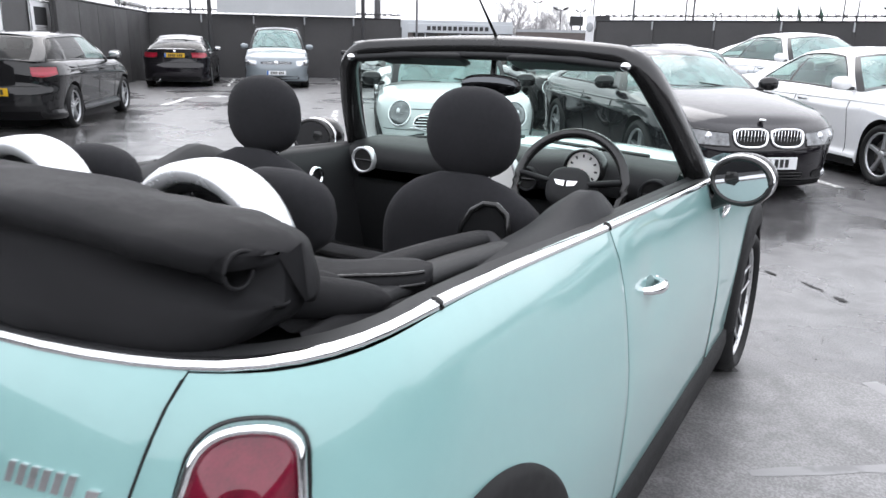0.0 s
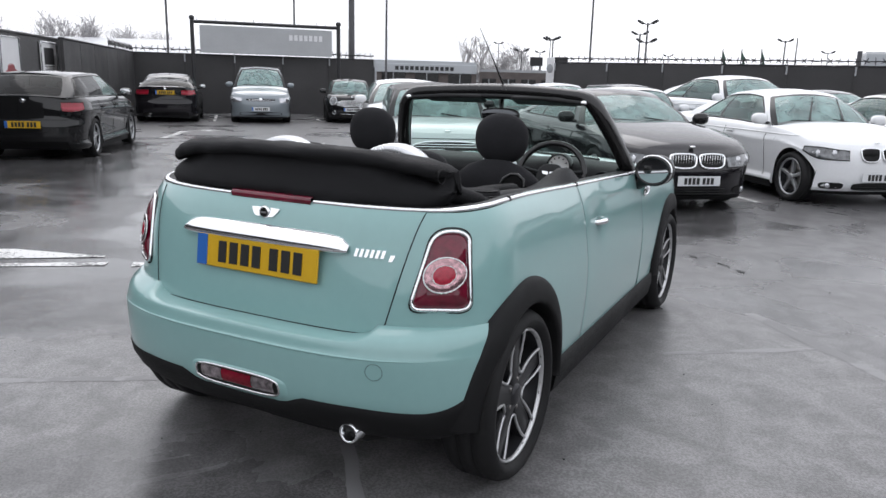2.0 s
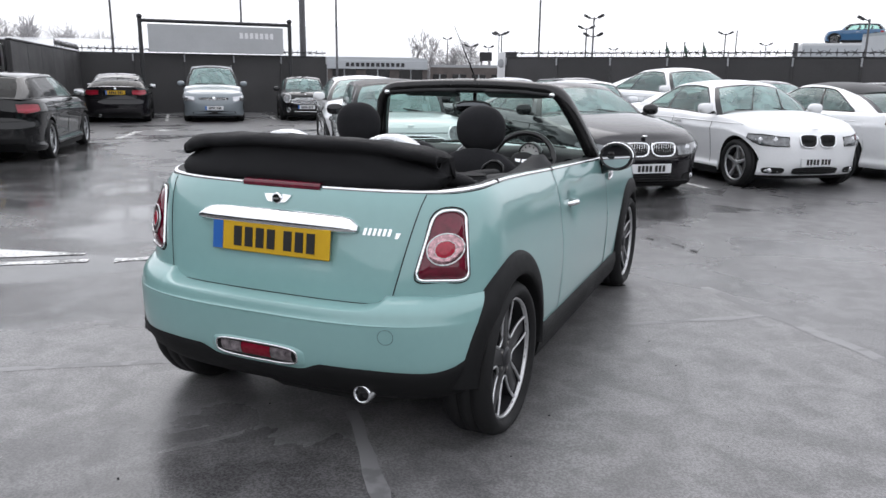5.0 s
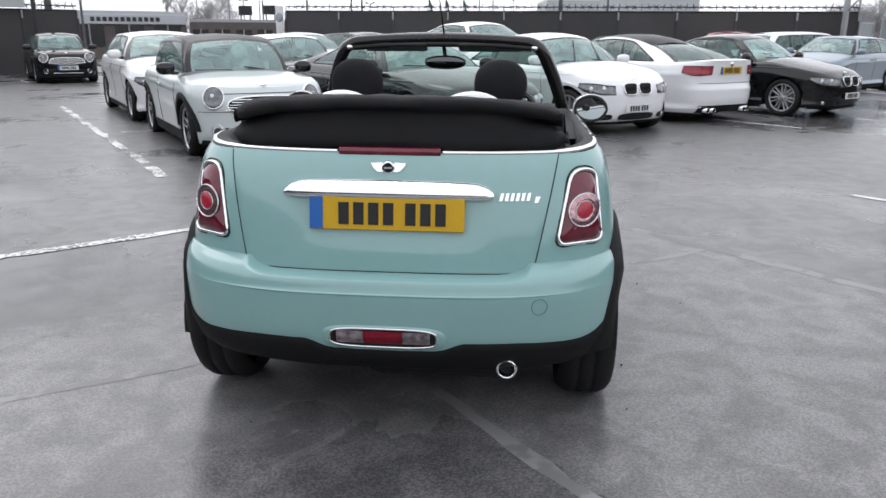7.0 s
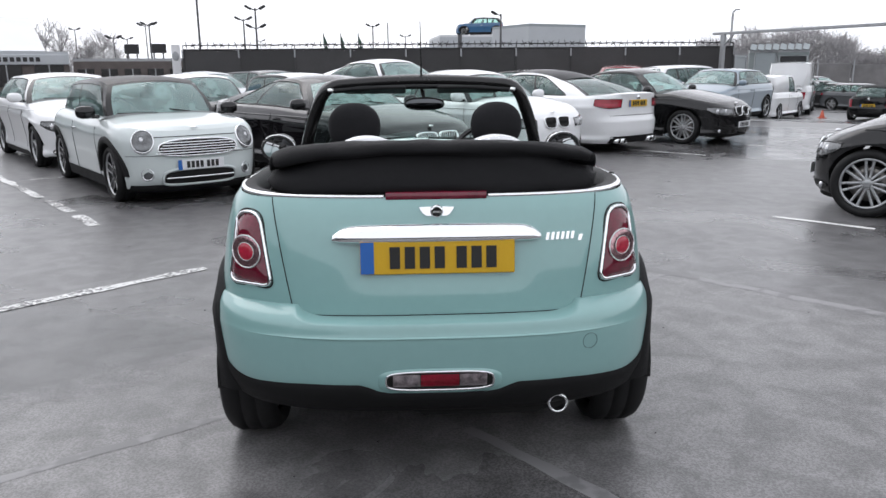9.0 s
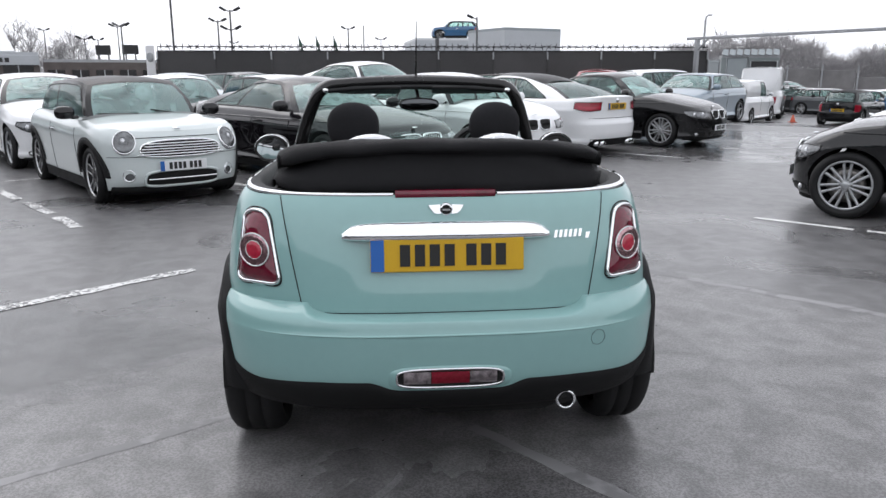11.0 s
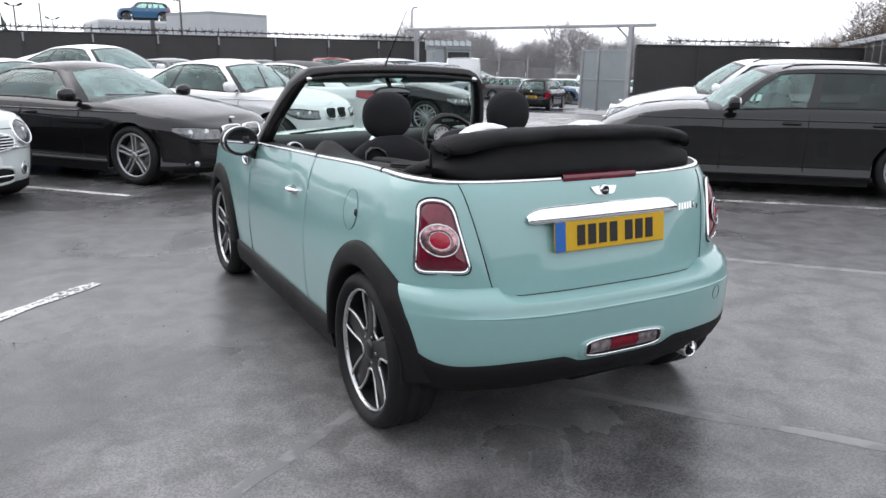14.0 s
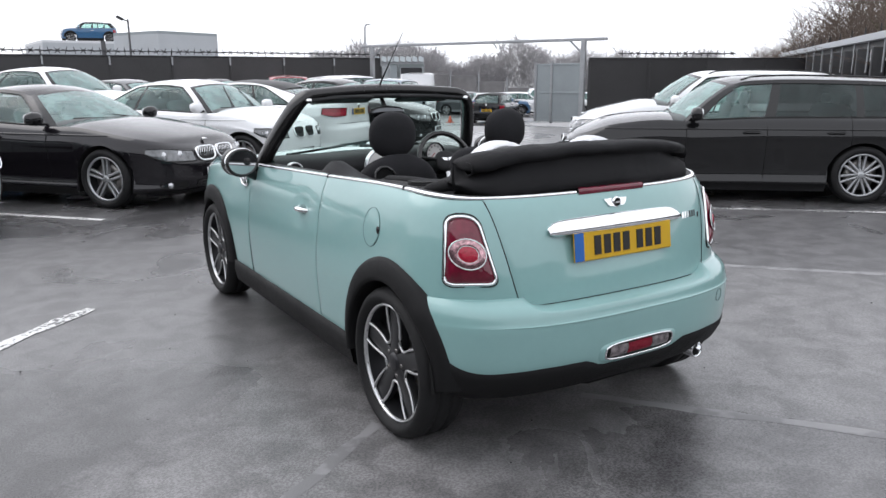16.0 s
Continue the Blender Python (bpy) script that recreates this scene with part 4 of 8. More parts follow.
    part("badge", Geo().spin([(0.0, 0.042), (-0.008, 0.04), (-0.010, 0.0005)], 16, "y", c=(0, rear_at(c, 0.0, zt - 0.05) - 0.002, zt - 0.06)), CHROME, ob)
    rows = [[(x, rear_at(c, abs(x), z) - 0.006, z) for z in span(c.sill + 0.0, c.sill + 0.12, 3)] for x in span(-c.hw * 0.7, c.hw * 0.7, 13)]
    part("rear_valance", Geo().grid(rows, flip=True).grid(rows), PLASTIC, ob)
    for x in ((-0.45,) if detail < 3 else (-0.5, -0.38, 0.38, 0.5)):
        ex = Geo().spin([(-0.04, 0.036), (-0.045, 0.040), (0.08, 0.040)], 14, "y", c=(x, rear_at(c, abs(x), c.sill + 0.1), c.sill + 0.04))
        part("exhaust", ex, CHROME, ob)
    seam = [[(x, rear_at(c, abs(x), z) - 0.003, z) for z in (zt - 0.36, zt - 0.352)] for x in span(-c.hw * 0.72, c.hw * 0.72, 13)]
    part("bumper_seam", Geo().grid(seam).grid(seam, flip=True), DARK, ob)
    return ob


def front_at(c, x, z):
    """y of the nose at half-width x and height z."""
    a, b = c.wb / 2, c.yf
    for _ in range(22):
        m = (a + b) / 2
        if c.p(m, z)[0] > x:
            a = m
        else:
            b = m
    return c.p(a, min(z, c.top(a)))[1]


def rear_at(c, x, z):
    a, b = -c.wb / 2, c.yr
    for _ in range(22):
        m = (a + b) / 2
        if c.p(m, z)[0] > x:
            a = m
        else:
            b = m
    return c.p(a, z)[1]


# ---- ground ----
def asphalt(name, dry, soaked, r0, r1):
    m = bpy.data.materials.new(name)
    m.use_nodes = True
    n, l = m.node_tree.nodes, m.node_tree.links
    p = n["Principled BSDF"]
    co = n.new("ShaderNodeTexCoord")

    def noise_tex(scale, detail=4.0, dist=0.0):
        t = n.new("ShaderNodeTexNoise")
        t.inputs["Scale"].default_value, t.inputs["Detail"].default_value, t.inputs["Distortion"].default_value = scale, detail, dist
        l.new(co.outputs["Object"], t.inputs["Vector"])
        return t

    def ramp(src, a, b, c0, c1):
        r = n.new("ShaderNodeMapRange")
        r.inputs["From Min"].default_value, r.inputs["From Max"].default_value = a, b
        r.inputs["To Min"].default_value, r.inputs["To Max"].default_value = c0, c1
        r.interpolation_type = "SMOOTHSTEP"
        l.new(src, r.inputs["Value"])
        return r.outputs[0]
    big, mid, fine, grit = noise_tex(0.22, 3, 0.6), noise_tex(1.1, 6, 0.8), noise_tex(5.5, 8, 0.6), noise_tex(110, 4)
    ad = n.new("ShaderNodeMath")
    ad.operation = "MULTIPLY_ADD"
    ad.inputs[1].default_value = 0.45
    l.new(mid.outputs["Fac"], ad.inputs[0]), l.new(big.outputs["Fac"], ad.inputs[2])
    wet = ramp(ad.outputs[0], 0.68, 0.86, 0.0, 1.0)
    col = n.new("ShaderNodeMixRGB")
    col.inputs[1].default_value, col.inputs[2].default_value = dry, soaked
    l.new(wet, col.inputs[0])
    sp = n.new("ShaderNodeMixRGB")
    sp.blend_type, sp.inputs[0].default_value = "MULTIPLY", 1.0
    l.new(col.outputs[0], sp.inputs[1]), l.new(ramp(fine.outputs["Fac"], 0.32, 0.68, 0.76, 1.22), sp.inputs[2])
    sp2 = n.new("ShaderNodeMixRGB")
    sp2.blend_type, sp2.inputs[0].default_value = "MULTIPLY", 1.0
    l.new(sp.outputs[0], sp2.inputs[1]), l.new(ramp(grit.outputs["Fac"], 0.35, 0.65, 0.72, 1.28), sp2.inputs[2])
    l.new(sp2.outputs[0], p.inputs["Base Color"])
    l.new(ramp(ad.outputs[0], 0.66, 0.90, r0, r1), p.inputs["Roughness"])
    b1, b2 = n.new("ShaderNodeBump"), n.new("ShaderNodeBump")
    b1.inputs["Distance"].default_value, b2.inputs["Distance"].default_value = 0.004, 0.012
    rub = noise_tex(0.9, 4, 0.5)
    l.new(ramp(rub.outputs["Fac"], 0.42, 0.62, 0.06, 0.50), b1.inputs["Strength"])
    l.new(grit.outputs["Fac"], b1.inputs["Height"])
    b2.inputs["Strength"].default_value = 0.05
    l.new(fine.outputs["Fac"], b2.inputs["Height"])
    l.new(b2.outputs[0], b1.inputs["Normal"])
    l.new(b1.outputs[0], p.inputs["Normal"])
    return m


ASPHALT = asphalt("wet_asphalt", (0.124, 0.122, 0.124, 1), (0.064, 0.063, 0.064, 1), 0.33, 0.11)
g = Geo()
xs = [-1500, -300, -60] + span(-30, 60, 61) + [100, 300, 1500]
yy = [-1500, -300, -60] + span(-20, 70, 61) + [110, 300, 1500]


def fall(x, y):
    """The lane drops away beyond the gate."""
    s = (x - 14.6) * 0.77 + (y - 21.4) * 0.64 + 7.0
    t = (x - 13.9) * 0.64 - (y - 20.7) * 0.77
    k = min(1.0, max(0.0, (t + 14) / 8))
    return -(0.055 * min(max(0.0, s), 11.0) + 0.02 * min(max(0.0, s - 11.0), 40.0)) * k * k * (3 - 2 * k)


g.grid([[(x, y, fall(x, y)) for y in yy] for x in xs], flip=True)
tagged(part("ground", g, ASPHALT), "wet dark asphalt car park surface with puddles and sheen", "ground", kind="structure")

def worn_paint(name, colour, under, keep, scale=11.0):
    """Road paint scuffed away in patches down to the asphalt."""
    m = mat(name, colour, 0.45, bump=0.4, bump_scale=130)
    n, l = m.node_tree.nodes, m.node_tree.links
    co = n.new("ShaderNodeTexCoord")
    a, b = n.new("ShaderNodeTexNoise"), n.new("ShaderNodeTexNoise")
    a.inputs["Scale"].default_value, a.inputs["Detail"].default_value = scale, 8.0
    b.inputs["Scale"].default_value, b.inputs["Detail"].default_value = 1.4, 3.0
    ad, rg, mx = n.new("ShaderNodeMath"), n.new("ShaderNodeMapRange"), n.new("ShaderNodeMixRGB")
    ad.operation = "ADD"
    rg.inputs["From Min"].default_value, rg.inputs["From Max"].default_value = keep, keep + 0.07
    mx.inputs[1].default_value, mx.inputs[2].default_value = (*under, 1), (*colour, 1)
    for t, k in ((a, 0), (b, 1)):
        l.new(co.outputs["Object"], t.inputs["Vector"]), l.new(t.outputs["Fac"], ad.inputs[k])
    l.new(ad.outputs[0], rg.inputs["Value"]), l.new(rg.outputs[0], mx.inputs[0]), l.new(mx.outputs[0], n["Principled BSDF"].inputs["Base Color"])
    return m


LINE = worn_paint("worn_white_road_paint", (0.68, 0.68, 0.67), (0.13, 0.128, 0.13), 0.93, 34.0)
LINE_OLD = worn_paint("faded_grey_line", (0.226, 0.223, 0.227), (0.155, 0.153, 0.156), 0.92, 6.0)
FENCE = mat("black_stained_fence_panel", (0.037, 0.036, 0.037), 0.55, vary=0.35, scale=1.2, rough_vary=0.15, bump=0.3, bump_scale=60, island=0.25)
GALV = mat("galvanised_steel", (0.34, 0.35, 0.36), 0.45, 0.6, vary=0.2, scale=4, rough_vary=0.1)
GATEGREY = mat("grey_painted_steel_sheet", (0.27, 0.30, 0.31), 0.5, 0.1, vary=0.12, scale=1.5, rough_vary=0.1)
DARKSTEEL = mat("dark_painted_steel", (0.03, 0.03, 0.032), 0.5, 0.3, vary=0.2, scale=5)
POLE = mat("weathered_grey_pole", (0.10, 0.10, 0.105), 0.5, 0.4, vary=0.2, scale=3)
CLAD = mat("pale_grey_cladding", (0.42, 0.44, 0.46), 0.5, 0.1, vary=0.08, scale=0.8)
ROOFWHITE = mat("pale_sheet_roof", (0.62, 0.63, 0.64), 0.5, vary=0.06, scale=0.5)
BRICK = mat("dark_brown_brick", (0.10, 0.085, 0.08), 0.8, vary=0.3, scale=3)
SIGNGREY = mat("faded_sign_back", (0.40, 0.41, 0.42), 0.5, vary=0.08, scale=1.5)
POSTER = mat("white_poster_sheet", (0.72, 0.72, 0.73), 0.35, vary=0.05, scale=3)
BARK = mat("bare_winter_twigs", (0.13, 0.10, 0.08), 0.9, vary=0.3, scale=6)
BRAMBLE = mat("dull_green_bramble", (0.085, 0.095, 0.05), 0.85, vary=0.3, scale=5)
# Pale grey puts the distance haze into the twig colour.
FAR_HAZE = mat("haze_tinted_far_trees", (0.36, 0.35, 0.355), 0.9, vary=0.2, scale=2)
CONE = mat("orange_cone", (0.55, 0.10, 0.05), 0.5, vary=0.1)
HUT = mat("grey_green_cabin_wall", (0.22, 0.25, 0.25), 0.6, vary=0.12, scale=1.5)

DX, DY = 0.68, -0.733  # the way the parking bays run


def painted_line(a, b, w, material, name="bay_line", label="worn white bay line painted on the wet asphalt", ragged=0.01, seed=1):
    rnd = random.Random(seed)
    a, b = Vector((*a, 0.0)), Vector((*b, 0.0))
    d = (b - a).normalized()
    s = Vector((-d.y, d.x, 0))
    n = max(3, int((b - a).length / 0.12))
    rows = []
    for i in range(n + 1):
        p = a.lerp(b, i / n)
        w0, w1 = w / 2 + rnd.uniform(-ragged, ragged), w / 2 + rnd.uniform(-ragged, ragged)
        p.z = fall(p.x, p.y)
        rows.append([p - s * w0 + Vector((0, 0, 0.004)), p + Vector((0, 0, 0.0052)), p + s * w1 + Vector((0, 0, 0.004))])
    return tagged(part(name, Geo().grid(rows, flip=True), material), label, "road marking", kind="structure")


painted_line((-2.88, 1.40), (-1.60, 2.55), 0.105, LINE, seed=2, ragged=0.018)
painted_line((-5.6, -0.55), (-3.05, 1.31), 0.10, LINE, seed=12)
wedge = [(-5.6, 0.30), (-4.9, 0.83), (-4.31, 1.07), (-4.05, 1.24), (-3.26, 1.47), (-3.24, 1.44), (-3.95, 0.90), (-4.6, 0.45), (-5.3, 0.08)]
tagged(part("road_arrow", Geo().poly([(x, y, 0.005) for x, y in wedge], True), LINE, smooth=False), "worn white arrow head painted on the asphalt", "road marking", kind="structure")
painted_line((-8.3, 11.1), (-4.35, 5.95), 0.10, LINE, seed=3, ragged=0.02)
painted_line((-4.15, 5.72), (-3.60, 4.98), 0.11, LINE, seed=4)
painted_line((-3.45, 4.78), (-3.05, 4.23), 0.11, LINE, seed=5)
painted_line((-2.9, 7.9), (-1.05, 5.83), 0.09, LINE, seed=6)
painted_line((-0.2, 9.2), (0.90, 7.79), 0.09, LINE, seed=16)
painted_line((3.3, 11.1), (4.9, 9.35), 0.09, LINE, seed=17)
painted_line((3.49, 4.12), (4.10, 3.47), 0.09, LINE, seed=7)
painted_line((4.18, 3.40), (6.9, 1.0), 0.09, LINE, seed=8)
painted_line((-5.2, 7.5), (-3.9, 8.4), 0.09, LINE, seed=9)
painted_line((-15.3, 15.0), (-17.8, 17.7), 0.09, LINE, seed=10)
painted_line((-13.2, 17.6), (-15.2, 19.8), 0.09, LINE, seed=11)
painted_line((9.3, 13.6), (12.6, 13.6), 0.09, LINE, seed=13)
painted_line((10.6, 15.3), (14.0, 15.3), 0.09, LINE, seed=15)
# the paler resurfaced bay under the convertible, and worn lines on it
rnd = random.Random(5)
edge = []
corners = [(1.30, 2.72), (5.75, -2.1), (2.2, -9.0), (-9.0, -5.6), (-3.4, -0.75)]
for i, c in enumerate(corners):
    d = corners[(i + 1) % len(corners)]
    n = max(2, int(math.hypot(d[0] - c[0], d[1] - c[1]) / 0.25))
    for k in range(n):
        edge.append((lerp(c[0], d[0], k / n) + rnd.uniform(-0.012, 0.012), lerp(c[1], d[1], k / n) + rnd.uniform(-0.012, 0.012), 0.003))
tagged(part("asphalt_patch", Geo().poly(edge, True), asphalt("pale_damp_asphalt", (0.150, 0.147, 0.148, 1), (0.068, 0.0665, 0.068, 1), 0.34, 0.12), smooth=False), "paler damp asphalt bay under the car", "ground", kind="structure")
for k, (a, b, w) in enumerate((((0.13, -0.13), (0.95, -1.15), 0.060), ((-1.7, -0.50), (-0.80, 0.11), 0.06), ((1.0, 1.58), (1.74, 2.12), 0.05))):
    painted_line(a, b, w, LINE_OLD, "faded_line", "old faded grey line on the wet asphalt", 0.010, 30 + k)


# Worn edge line; the glint of water along it is put into the colour.
painted_line((1.32, 2.62), (5.65, -2.05), 0.09, LINE_OLD, "faded_line", "pale worn edge of the resurfaced bay with a painted wet glint", 0.016, 41)
# a broken edge of old tarmac with flakes of paint, and scattered grit
rnd = random.Random(19)
for cx, cy, la, wa in ((0.72, 4.12, 0.06, 0.020), (0.98, 3.96, 0.10, 0.016), (1.14, 3.79, 0.06, 0.024), (0.55, 3.82, 0.05, 0.012)):
    pts = []
    for a in span(0, 2 * math.pi * 15 / 16, 16):
        u, v = la * math.cos(a) * rnd.uniform(0.7, 1.1), wa * math.sin(a) * rnd.uniform(0.4, 1.3)
        pts.append((cx + u * 0.72 + v * 0.69, cy - u * 0.69 + v * 0.72, 0.004))
    tagged(part("tarmac_hole", Geo().poly(pts), RUBBER, smooth=False), "small dark broken hole in the wet tarmac", "pothole", kind="structure")
gg = Geo()
for k in range(60):
    x, y = rnd.uniform(-2.5, 4.5), rnd.uniform(-2.4, 3.5)
    r = rnd.uniform(0.002, 0.006)
    gg.ball((x, y, 0.004 + r * 0.4), (r, r * rnd.uniform(0.7, 1.3), r * 0.6), 6, 4)
tagged(part("scattered_grit", gg, GREYTRIM), "scattered grit and leaf scraps on the wet asphalt", "debris", kind="stuff")


def arrow(pts, w, head, name="road_arrow"):
    gg = Geo()
    pts = [Vector((*p, 0.005)) for p in pts]
    rows = []
    for i, p in enumerate(pts):
        d = (pts[min(i + 1, len(pts) - 1)] - pts[max(i - 1, 0)]).normalized()
        s = Vector((-d.y, d.x, 0))
        rows.append([p - s * w / 2, p + s * w / 2])
    gg.grid(rows, flip=True)
    s = Vector((-d.y, d.x, 0))
    gg.poly([pts[-1] - s * head * 0.42, pts[-1] + d * head, pts[-1] + s * head * 0.42])
    return tagged(part(name, gg, LINE), "white bent direction arrow painted on the asphalt", "road marking", kind="structure")


arrow(((-11.55, 9.6), (-12.1, 10.45), (-12.65, 11.2), (-12.75, 11.55), (-12.6, 11.85)), 0.16, 0.75)


# ---- fences ----
def fence(name, a, b, h, label, spikes=True, brackets=True, panel=1.83, skip=(), thick=0.08, posts=True, spike_range=(0, 1)):
    a, b = Vector((*a, 0)), Vector((*b, 0))
    d = (b - a).normalized()
    length = (b - a).length
    s = Vector((-d.y, d.x, 0))
    if s.y > 0:
        s = -s
    rot = Matrix.Rotation(math.atan2(d.y, d.x), 4, "Z")
    ob = thing(name, label, "fence", kind="structure")
    n = max(1, round(length / panel))
    for i in range(n):
        c = a + d * (length * (i + 0.5) / n)
        part("panel", Geo().box((c.x, c.y, h / 2 - 0.25), (length / n - 0.012, thick, h + 0.5), 0.008, rot), FENCE, ob, smooth=False)
    for i in range(n + 1):
        c = a + d * (length * i / n) + s * (thick / 2 + 0.012)
        if posts:
            part("post_cover", Geo().box((c.x, c.y, h / 2 - 0.02), (0.07, 0.03, h - 0.05), 0.006, rot), FENCE, ob, smooth=False)
        if brackets and i % 1 == 0:
            c = c + s * 0.03
            part("bracket", Geo().box((c.x, c.y, h - 0.12), (0.05, 0.05, 0.26), 0.004, rot), GALV, ob, smooth=False)
    part("capping", Geo().box(((a + b).x / 2, (a + b).y / 2, h + 0.025), (length, thick + 0.05, 0.045), 0.01, rot), DARKSTEEL, ob, smooth=False)
    if spikes:
        p0, p1 = a + d * length * spike_range[0], a + d * length * spike_range[1]
        rail = Geo().tube([p0 + Vector((0, 0, h + 0.17)), p1 + Vector((0, 0, h + 0.17))], 0.018, 6)
        part("spike_rail", rail, DARKSTEEL, ob)
        gg = Geo()
        m = int((p1 - p0).length / 0.24)
        for i in range(m):
            c = p0 + (p1 - p0) * ((i + 0.5) / m) + Vector((0, 0, h + 0.17))
            for k in range(4):
                t = k * math.pi / 2 + i * 0.5
                v = Vector((math.cos(t) * d.x, math.cos(t) * d.y, math.sin(t))) * 0.125 + s * 0.02
                gg.tube([c, c + v], [0.022, 0.006], 4)
        tagged(part("rotary_spikes", gg, DARKSTEEL, ob), kind="stuff")
        for i in range(0, n + 1, 2):
            c = a + d * (length * i / n)
            if spike_range[0] <= i / n <= spike_range[1]:
                part("rail_stay", Geo().tube([c + Vector((0, 0, h)), c + Vector((0, 0, h + 0.18))], 0.014, 5), DARKSTEEL, ob)
    return ob


fence("fence_north_west", (-20.9, 16.9), (-14.75, 23.1), 2.08, "tall black timber fence with spiked rail behind parked cars")
fence("fence_west_far", (-13.9, 9.0), (-20.9, 16.9), 2.08, "tall black timber fence running beside the car park", spikes=True, spike_range=(0.55, 1), brackets=False)
fence("fence_west", (-6.5, -0.4), (-14.94, 9.75), 2.08, "tall black boarded wall carrying two white posters", spikes=False, brackets=False)
fence("fence_north", (-7.6, 24.0), (11.4, 23.6), 2.10, "long black timber fence with galvanised brackets and spikes")
# Unseen walls behind the camera, added to keep bright sky out of reflections.
fence("unseen_fence_south_west", (-1.5, -15.0), (-6.5, -0.4), 2.08, "unseen black boarded wall added to darken reflections", spikes=False, brackets=False)
fence("unseen_fence_south", (14.0, -13.0), (-1.5, -15.0), 2.08, "unseen black boarded wall added to darken reflections", spikes=False, brackets=False)
fence("unseen_fence_east", (11.8, 4.0), (14.0, -13.0), 2.08, "unseen black boarded wall added to darken reflections", spikes=False, brackets=False)
fence("fence_north_east", (14.25, 15.2), (21.2, 12.0), 1.95, "black timber fence beside the steel gate", brackets=False, spike_range=(0.12, 0.62))


def poster(c, w, h, d, pic):
    dv = Vector((*d, 0)).normalized()
    rot = math.degrees(math.atan2(dv.y, dv.x))
    ob = thing("wall_poster", "white framed poster fixed to the black fence", "poster", pose(*c, 0, 0, rot))
    part("sheet", Geo().box((0, 0, 0), (w, 0.03, h), 0.004), POSTER, ob, smooth=False)
    part("frame", Geo().tube([(-w / 2, -0.02, -h / 2), (w / 2, -0.02, -h / 2), (w / 2, -0.02, h / 2), (-w / 2, -0.02, h / 2)], 0.018, 6, True), SILVERTRIM, ob)
    if pic == "car":
        gg = Geo().ball((0, -0.018, -0.02), (w * 0.34, 0.006, h * 0.09), 16, 6, 0.7)
        gg.ball((-w * 0.02, -0.019, h * 0.06), (w * 0.2, 0.006, h * 0.08), 14, 6, 0.7)
        part("red_picture", gg, RED, ob)
    else:
        part("dark_picture", Geo().box((0, -0.017, 0.0), (w * 0.62, 0.012, h * 0.6), 0.003), DARKSTEEL, ob, smooth=False)
        for k in range(3):
            part("print_bar", Geo().box((0, -0.018, -h * 0.36 - k * 0.035), (w * (0.6 - 0.1 * k), 0.01, 0.014), 0), INK, ob, smooth=False)
    return ob


wd = Vector((-13.9 + 6.5, 8.5 + 0.4, 0)).normalized()
for k, (t, z, w, h, pic) in enumerate(((9.30, 1.32, 1.05, 1.36, "car"), (11.83, 1.70, 1.15, 0.60, "print"))):
    c = Vector((-6.5, -0.4, 0)) + wd * t + Vector((wd.y, -wd.x, 0)) * 0.07
    poster((c.x, c.y, z), w, h, (wd.x, wd.y), pic)


# ---- the gate in the corner ----
def gate_arch():
    ob = thing("gate_arch", "galvanised steel goalpost frame over the car park gateway", "gate frame")
    a, b = Vector((10.75, 22.95, 0)), Vector((14.15, 15.35, 0))
    d = (b - a).normalized()
    zt = 2.50
    for p in (a, b):
        part("post", Geo().box((p.x, p.y, zt / 2), (0.14, 0.14, zt), 0.012, Matrix.Rotation(math.atan2(d.y, d.x), 4, "Z")), GALV, ob, smooth=False)
        part("base_plate", Geo().box((p.x, p.y, 0.012), (0.3, 0.3, 0.024), 0.004), GALV, ob, smooth=False)
    a2, b2 = a - d * 0.45, b + d * 0.75
    m = (a2 + b2) / 2
    part("beam", Geo().box((m.x, m.y, zt + 0.04), ((b2 - a2).length, 0.12, 0.09), 0.012, Matrix.Rotation(math.atan2(d.y, d.x), 4, "Z")), GALV, ob, smooth=False)
    for p, sg in ((a, 1), (b, -1)):
        part("brace", Geo().tube([p + Vector((0, 0, zt - 0.4)), p + d * (0.45 * sg) + Vector((0, 0, zt))], 0.03, 6), GALV, ob)
    return ob


gate_arch()


def gate_leaf(a, b, h, label, sheets=2):
    a, b = Vector((*a, 0)), Vector((*b, 0))
    a.z = b.z = max(fall(a.x, a.y), fall(b.x, b.y)) + 0.16
    flat = Vector((b.x - a.x, b.y - a.y, 0))
    rot = Matrix.Rotation(math.atan2(flat.y, flat.x), 4, "Z")
    ob = thing("gate_leaf", label, "gate")
    cuts = [0.0, 0.36, 1.0] if sheets == 2 else [0.0, 1.0]
    for f0, f1 in zip(cuts[:-1], cuts[1:]):
        c = a.lerp(b, (f0 + f1) / 2)
        part("sheet", Geo().box((c.x, c.y, c.z + h / 2), (flat.length * (f1 - f0) - 0.03, 0.04, h - 0.12), 0.008, rot), GATEGREY, ob, smooth=False)
        for z in (0.05, h * 0.5, h - 0.05):
            part("rail", Geo().box((c.x, c.y, c.z + z), (flat.length * (f1 - f0) - 0.04, 0.07, 0.07), 0.008, rot), GATEGREY, ob, smooth=False)
    for k, f in enumerate(cuts):
        c = a.lerp(b, f)
        part("stile", Geo().box((c.x, c.y, c.z + h / 2), (0.10, 0.11, h + (0.12 if k else 0.0)), 0.01, rot), GALV, ob, smooth=False)
    n = 14
    for k in range(n):
        c = a.lerp(b, lerp(cuts[-2], 1.0, (k + 0.5) / n))
        part("head_spike", Geo().tube([(c.x, c.y, c.z + h - 0.04), (c.x, c.y, c.z + h + 0.11)], [0.012, 0.005], 4), GALV, ob)
    return ob


